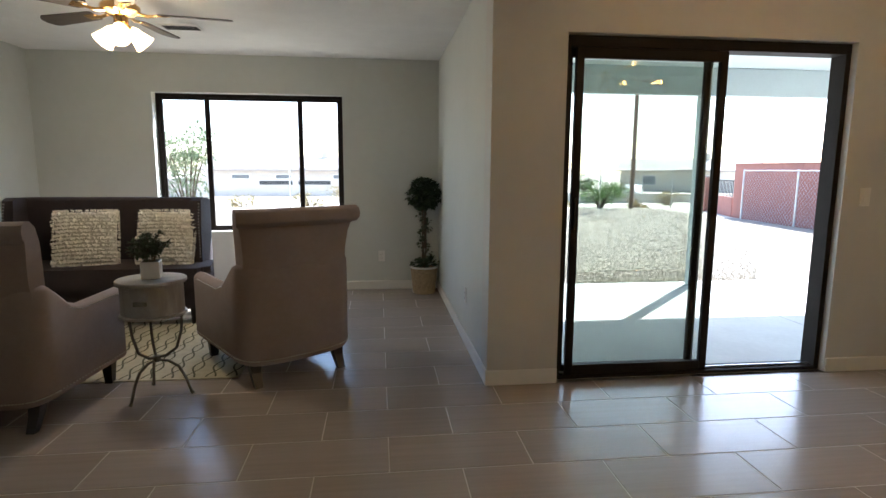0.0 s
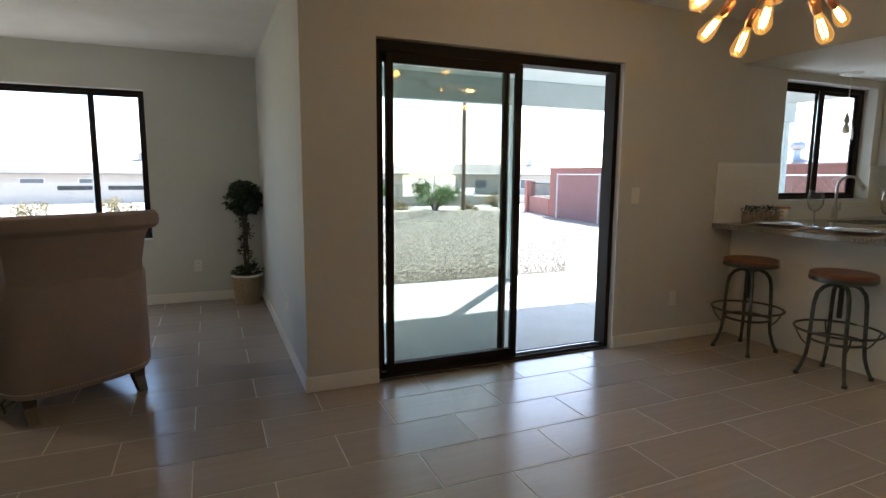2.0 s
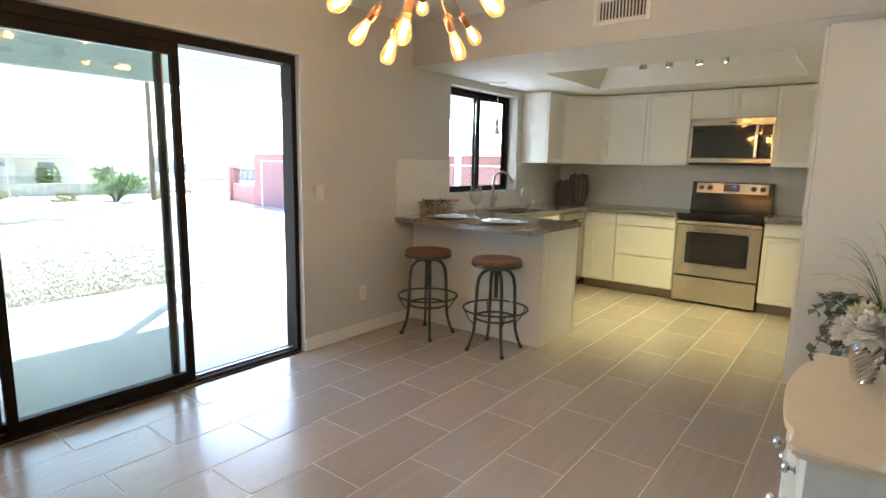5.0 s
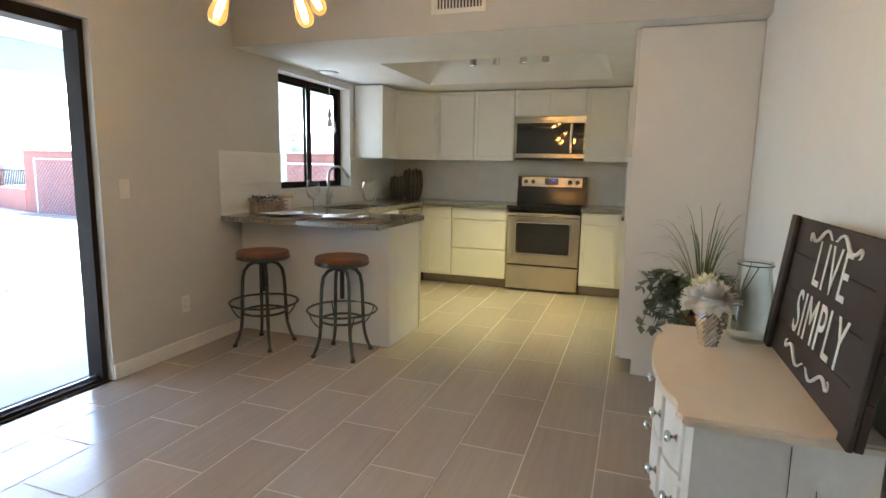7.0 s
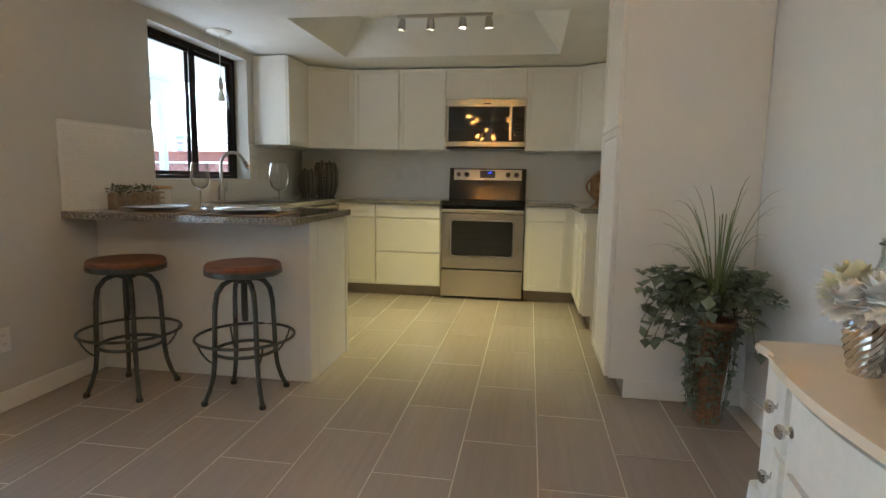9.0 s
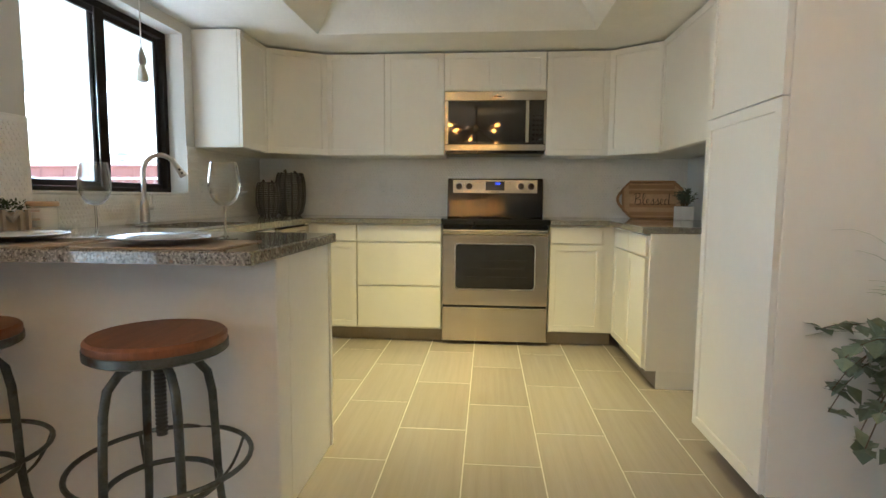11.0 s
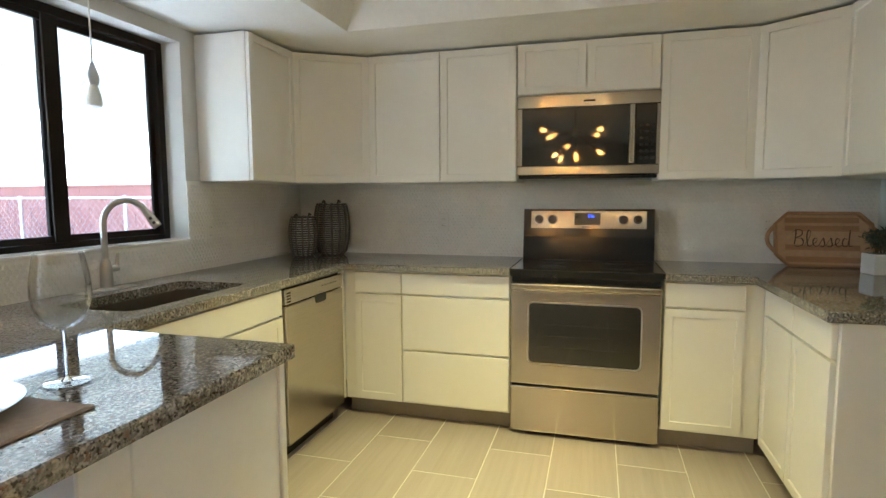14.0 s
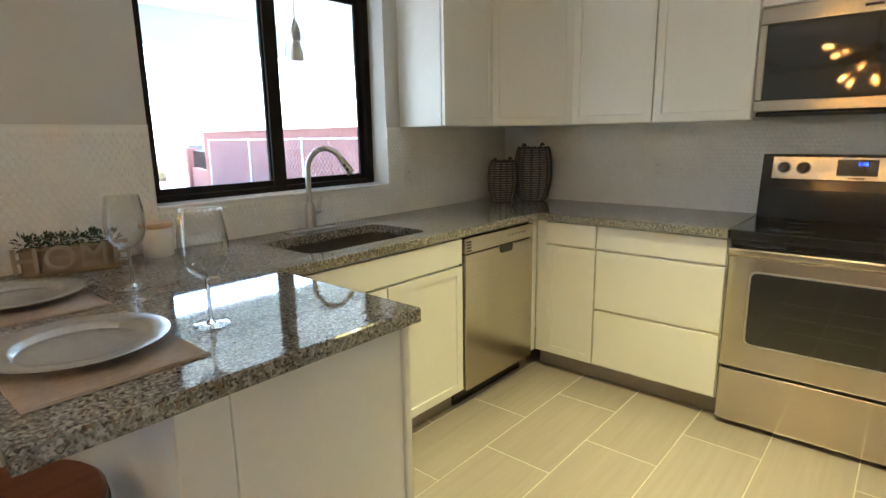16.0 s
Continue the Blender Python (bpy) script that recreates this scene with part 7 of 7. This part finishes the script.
M_STUCCO2 = mat("pale_pink_stucco", (0.56, 0.49, 0.43), 0.9, var=0.06, scale=2)
house("beige stucco house with a gabled tile roof", (17.0, 64.0, -1.55), 26, 15, 10, 3.0, 2.2, M_STUCCO, [(-5, 0.9, 1.6, 1.3), (-1, 0.9, 1.6, 1.3), (4, 0.9, 2.0, 1.3)], False)
house("long low stucco house behind a slatted wall", (-9.0, 70.0, -1.65), 5, 22, 11, 2.9, 1.6, M_STUCCO2, [(-7, 0.9, 2.0, 1.3), (-2, 0.9, 1.8, 1.3), (5, 0.9, 2.0, 1.3)])
house("tan stucco house at the far side of the street", (44.0, 74.0, -1.65), -30, 18, 10, 3.1, 1.6, M_STUCCO, [(-5, 0.9, 1.8, 1.3), (2, 0.9, 1.8, 1.3)])
house("neighbouring house with a grey tile roof over the wall", (21.5, 10.0, -1.5), -84, 18, 11, 2.9, 1.5, M_STUCCO2, [(-4, 0.9, 1.8, 1.3), (3, 0.9, 1.8, 1.3)])


def far_wall():
    w = structure(new("boundary_wall"), "long beige stucco boundary wall with slatted openings", "wall")
    w.matrix_basis = pose(-8.5, 61.0, -1.65, 0, 0, 5)
    boxpart("wall_panel", (-26, 26, 0.0, 0.2, 0.0, 1.9), M_STUCCO2, w, 0.01)
    for x in (-3.5, 0.5, 5.2):
        boxpart("slatted_opening", (x, x + 3.4, -0.03, 0.0, 1.25, 1.65), M_DARKPLASTIC, w, 0)
    w = structure(new("retaining_wall"), "pale stucco retaining wall across the wash", "wall")
    w.matrix_basis = pose(17.0, 46.0, -1.55, 0, 0, -12)
    boxpart("wall_panel", (-14, 22, 0.0, 0.2, 0.0, 0.9), M_STUCCO, w, 0.01)


far_wall()


def parked_car():
    c = thing("parked_car", "silver car parked far beyond the yard", "car", (27.0, 55.0, -1.62), 60)
    m = mat("silver_car_paint", (0.5, 0.5, 0.52), 0.3, metal=0.5)
    bm = bmesh.new()
    prof = [(-2.2, 0.35), (-2.2, 0.75), (-1.5, 0.9), (-0.8, 1.4), (0.8, 1.45), (1.6, 0.95), (2.2, 0.85), (2.2, 0.35)]
    va = [bm.verts.new((x, -0.85, z)) for x, z in prof]
    vb = [bm.verts.new((x, 0.85, z)) for x, z in prof]
    bm.faces.new(va)
    bm.faces.new(vb[::-1])
    for i in range(8):
        bm.faces.new((va[i], va[(i + 1) % 8], vb[(i + 1) % 8], vb[i]))
    bmesh.ops.bevel(bm, geom=bm.edges[:], offset=0.08, segments=2, affect='EDGES')
    b = part("body", bm, m, c, smooth=True)
    boxpart("side_window", (-0.9, 1.0, -0.87, 0.87, 0.98, 1.3), M_GLASSDARK, b, 0.03)
    for x in (-1.35, 1.4):
        for y in (-0.8, 0.8):
            bm = bmesh.new()
            lathe(bm, [(0.0, -0.1), (0.28, -0.1), (0.33, -0.06), (0.33, 0.06), (0.28, 0.1), (0.0, 0.1)], 20, close=False)
            part("wheel", bm, M_DARKPLASTIC, c, "dark tyre and rim", smooth=True, m=pose(x, y, 0.33, 90, 0, 0))


parked_car()


def roof_turbine():
    t = thing("roof_vent", "grey metal roof vent on the neighbouring roof", "roof vent", (22.9, 15.5, 1.85))
    bm = bmesh.new()
    lathe(bm, [(0.0, 0.0), (0.28, 0.0), (0.2, 0.12), (0.14, 0.2), (0.14, 0.5), (0.26, 0.56), (0.3, 0.7), (0.22, 0.84), (0.0, 0.88)], 16, close=False)
    part("cowl", bm, M_GALV, t, smooth=True)


roof_turbine()


# ---- floor tiles ----
def floor():
    f = structure(new("floor"), "taupe wood-grain porcelain floor tiles in running bond", "floor")
    bm = bmesh.new()
    box(bm, LLX - 0.1, LX + 0.1, -2.85, LBY + 0.1, -0.10, -0.0012)
    box(bm, LX + 0.1, EX + 0.1, -0.12, WY + 0.17, -0.10, -0.0012)
    box(bm, LX + 0.1, 1.7, -2.85, -0.12, -0.10, -0.0012)
    part("grout_bed", bm, M_GROUT, f)
    py, px, g = 0.312, 0.634, 0.0027
    near, rest = [], []
    for j in range(-12, 18):
        y0, y1 = 0.74 + j * py, 0.74 + (j + 1) * py
        off = 4.434 if j % 2 == 0 else 4.117
        for i in range(-13, 7):
            x0, x1 = off + i * px, off + (i + 1) * px
            a0, a1 = max(x0 + g, LLX), min(x1 - g, EX)
            b0, b1 = max(y0 + g, -2.75), min(y1 - g, LBY)
            if a1 - a0 < 0.02 or b1 - b0 < 0.02:
                continue
            if b0 >= WY - 0.03 and a0 >= LX:
                continue
            if b0 > WY - 0.03:
                a1 = min(a1, LX)
            elif a0 > LX:
                b1 = min(b1, WY + 0.045)
            if b0 < SY - 0.1:
                a1 = min(a1, 1.7)
            if a1 - a0 < 0.02 or b1 - b0 < 0.02 or (b1 < SY - 0.1 and a0 > 1.75):
                continue
            full = (a0, a1) == (x0 + g, x1 - g) and (b0, b1) == (y0 + g, y1 - g)
            (near if full and -0.4 < b0 and a0 > -1.6 and b1 < 4.6 else rest).append((a0, a1, b0, b1))

    def slab(bm, a0, a1, b0, b1):
        e = 0.0016
        lo = [bm.verts.new((x, y, -0.0012)) for x, y in ((a0, b0), (a1, b0), (a1, b1), (a0, b1))]
        mid = [bm.verts.new((x, y, -0.0008)) for x, y in ((a0, b0), (a1, b0), (a1, b1), (a0, b1))]
        up = [bm.verts.new((x, y, 0.0)) for x, y in ((a0 + e, b0 + e), (a1 - e, b0 + e), (a1 - e, b1 - e), (a0 + e, b1 - e))]
        for p, q in ((lo, mid), (mid, up)):
            for i in range(4):
                bm.faces.new((p[i], p[(i + 1) % 4], q[(i + 1) % 4], q[i]))
        bm.faces.new(up)
    bm = bmesh.new()
    slab(bm, -px / 2 + g, px / 2 - g, -py / 2 + g, py / 2 - g)
    me = bpy.data.meshes.new("tile")
    bm.to_mesh(me)
    bm.free()
    me.materials.append(M_TILE)
    near.sort(key=lambda t: (t[0] - 3.0) ** 2 + (t[2] - 1.8) ** 2)
    for a0, a1, b0, b1 in near[:300]:
        o = new("tile", me)
        o.matrix_basis = pose((a0 + a1) / 2, (b0 + b1) / 2, 0)
        o.parent = f
    bm = bmesh.new()
    for t in near[300:] + rest:
        slab(bm, *t)
    o = part("outer_tiles", bm, M_TILE_REST, f)
    o["kind"] = "stuff"


floor()
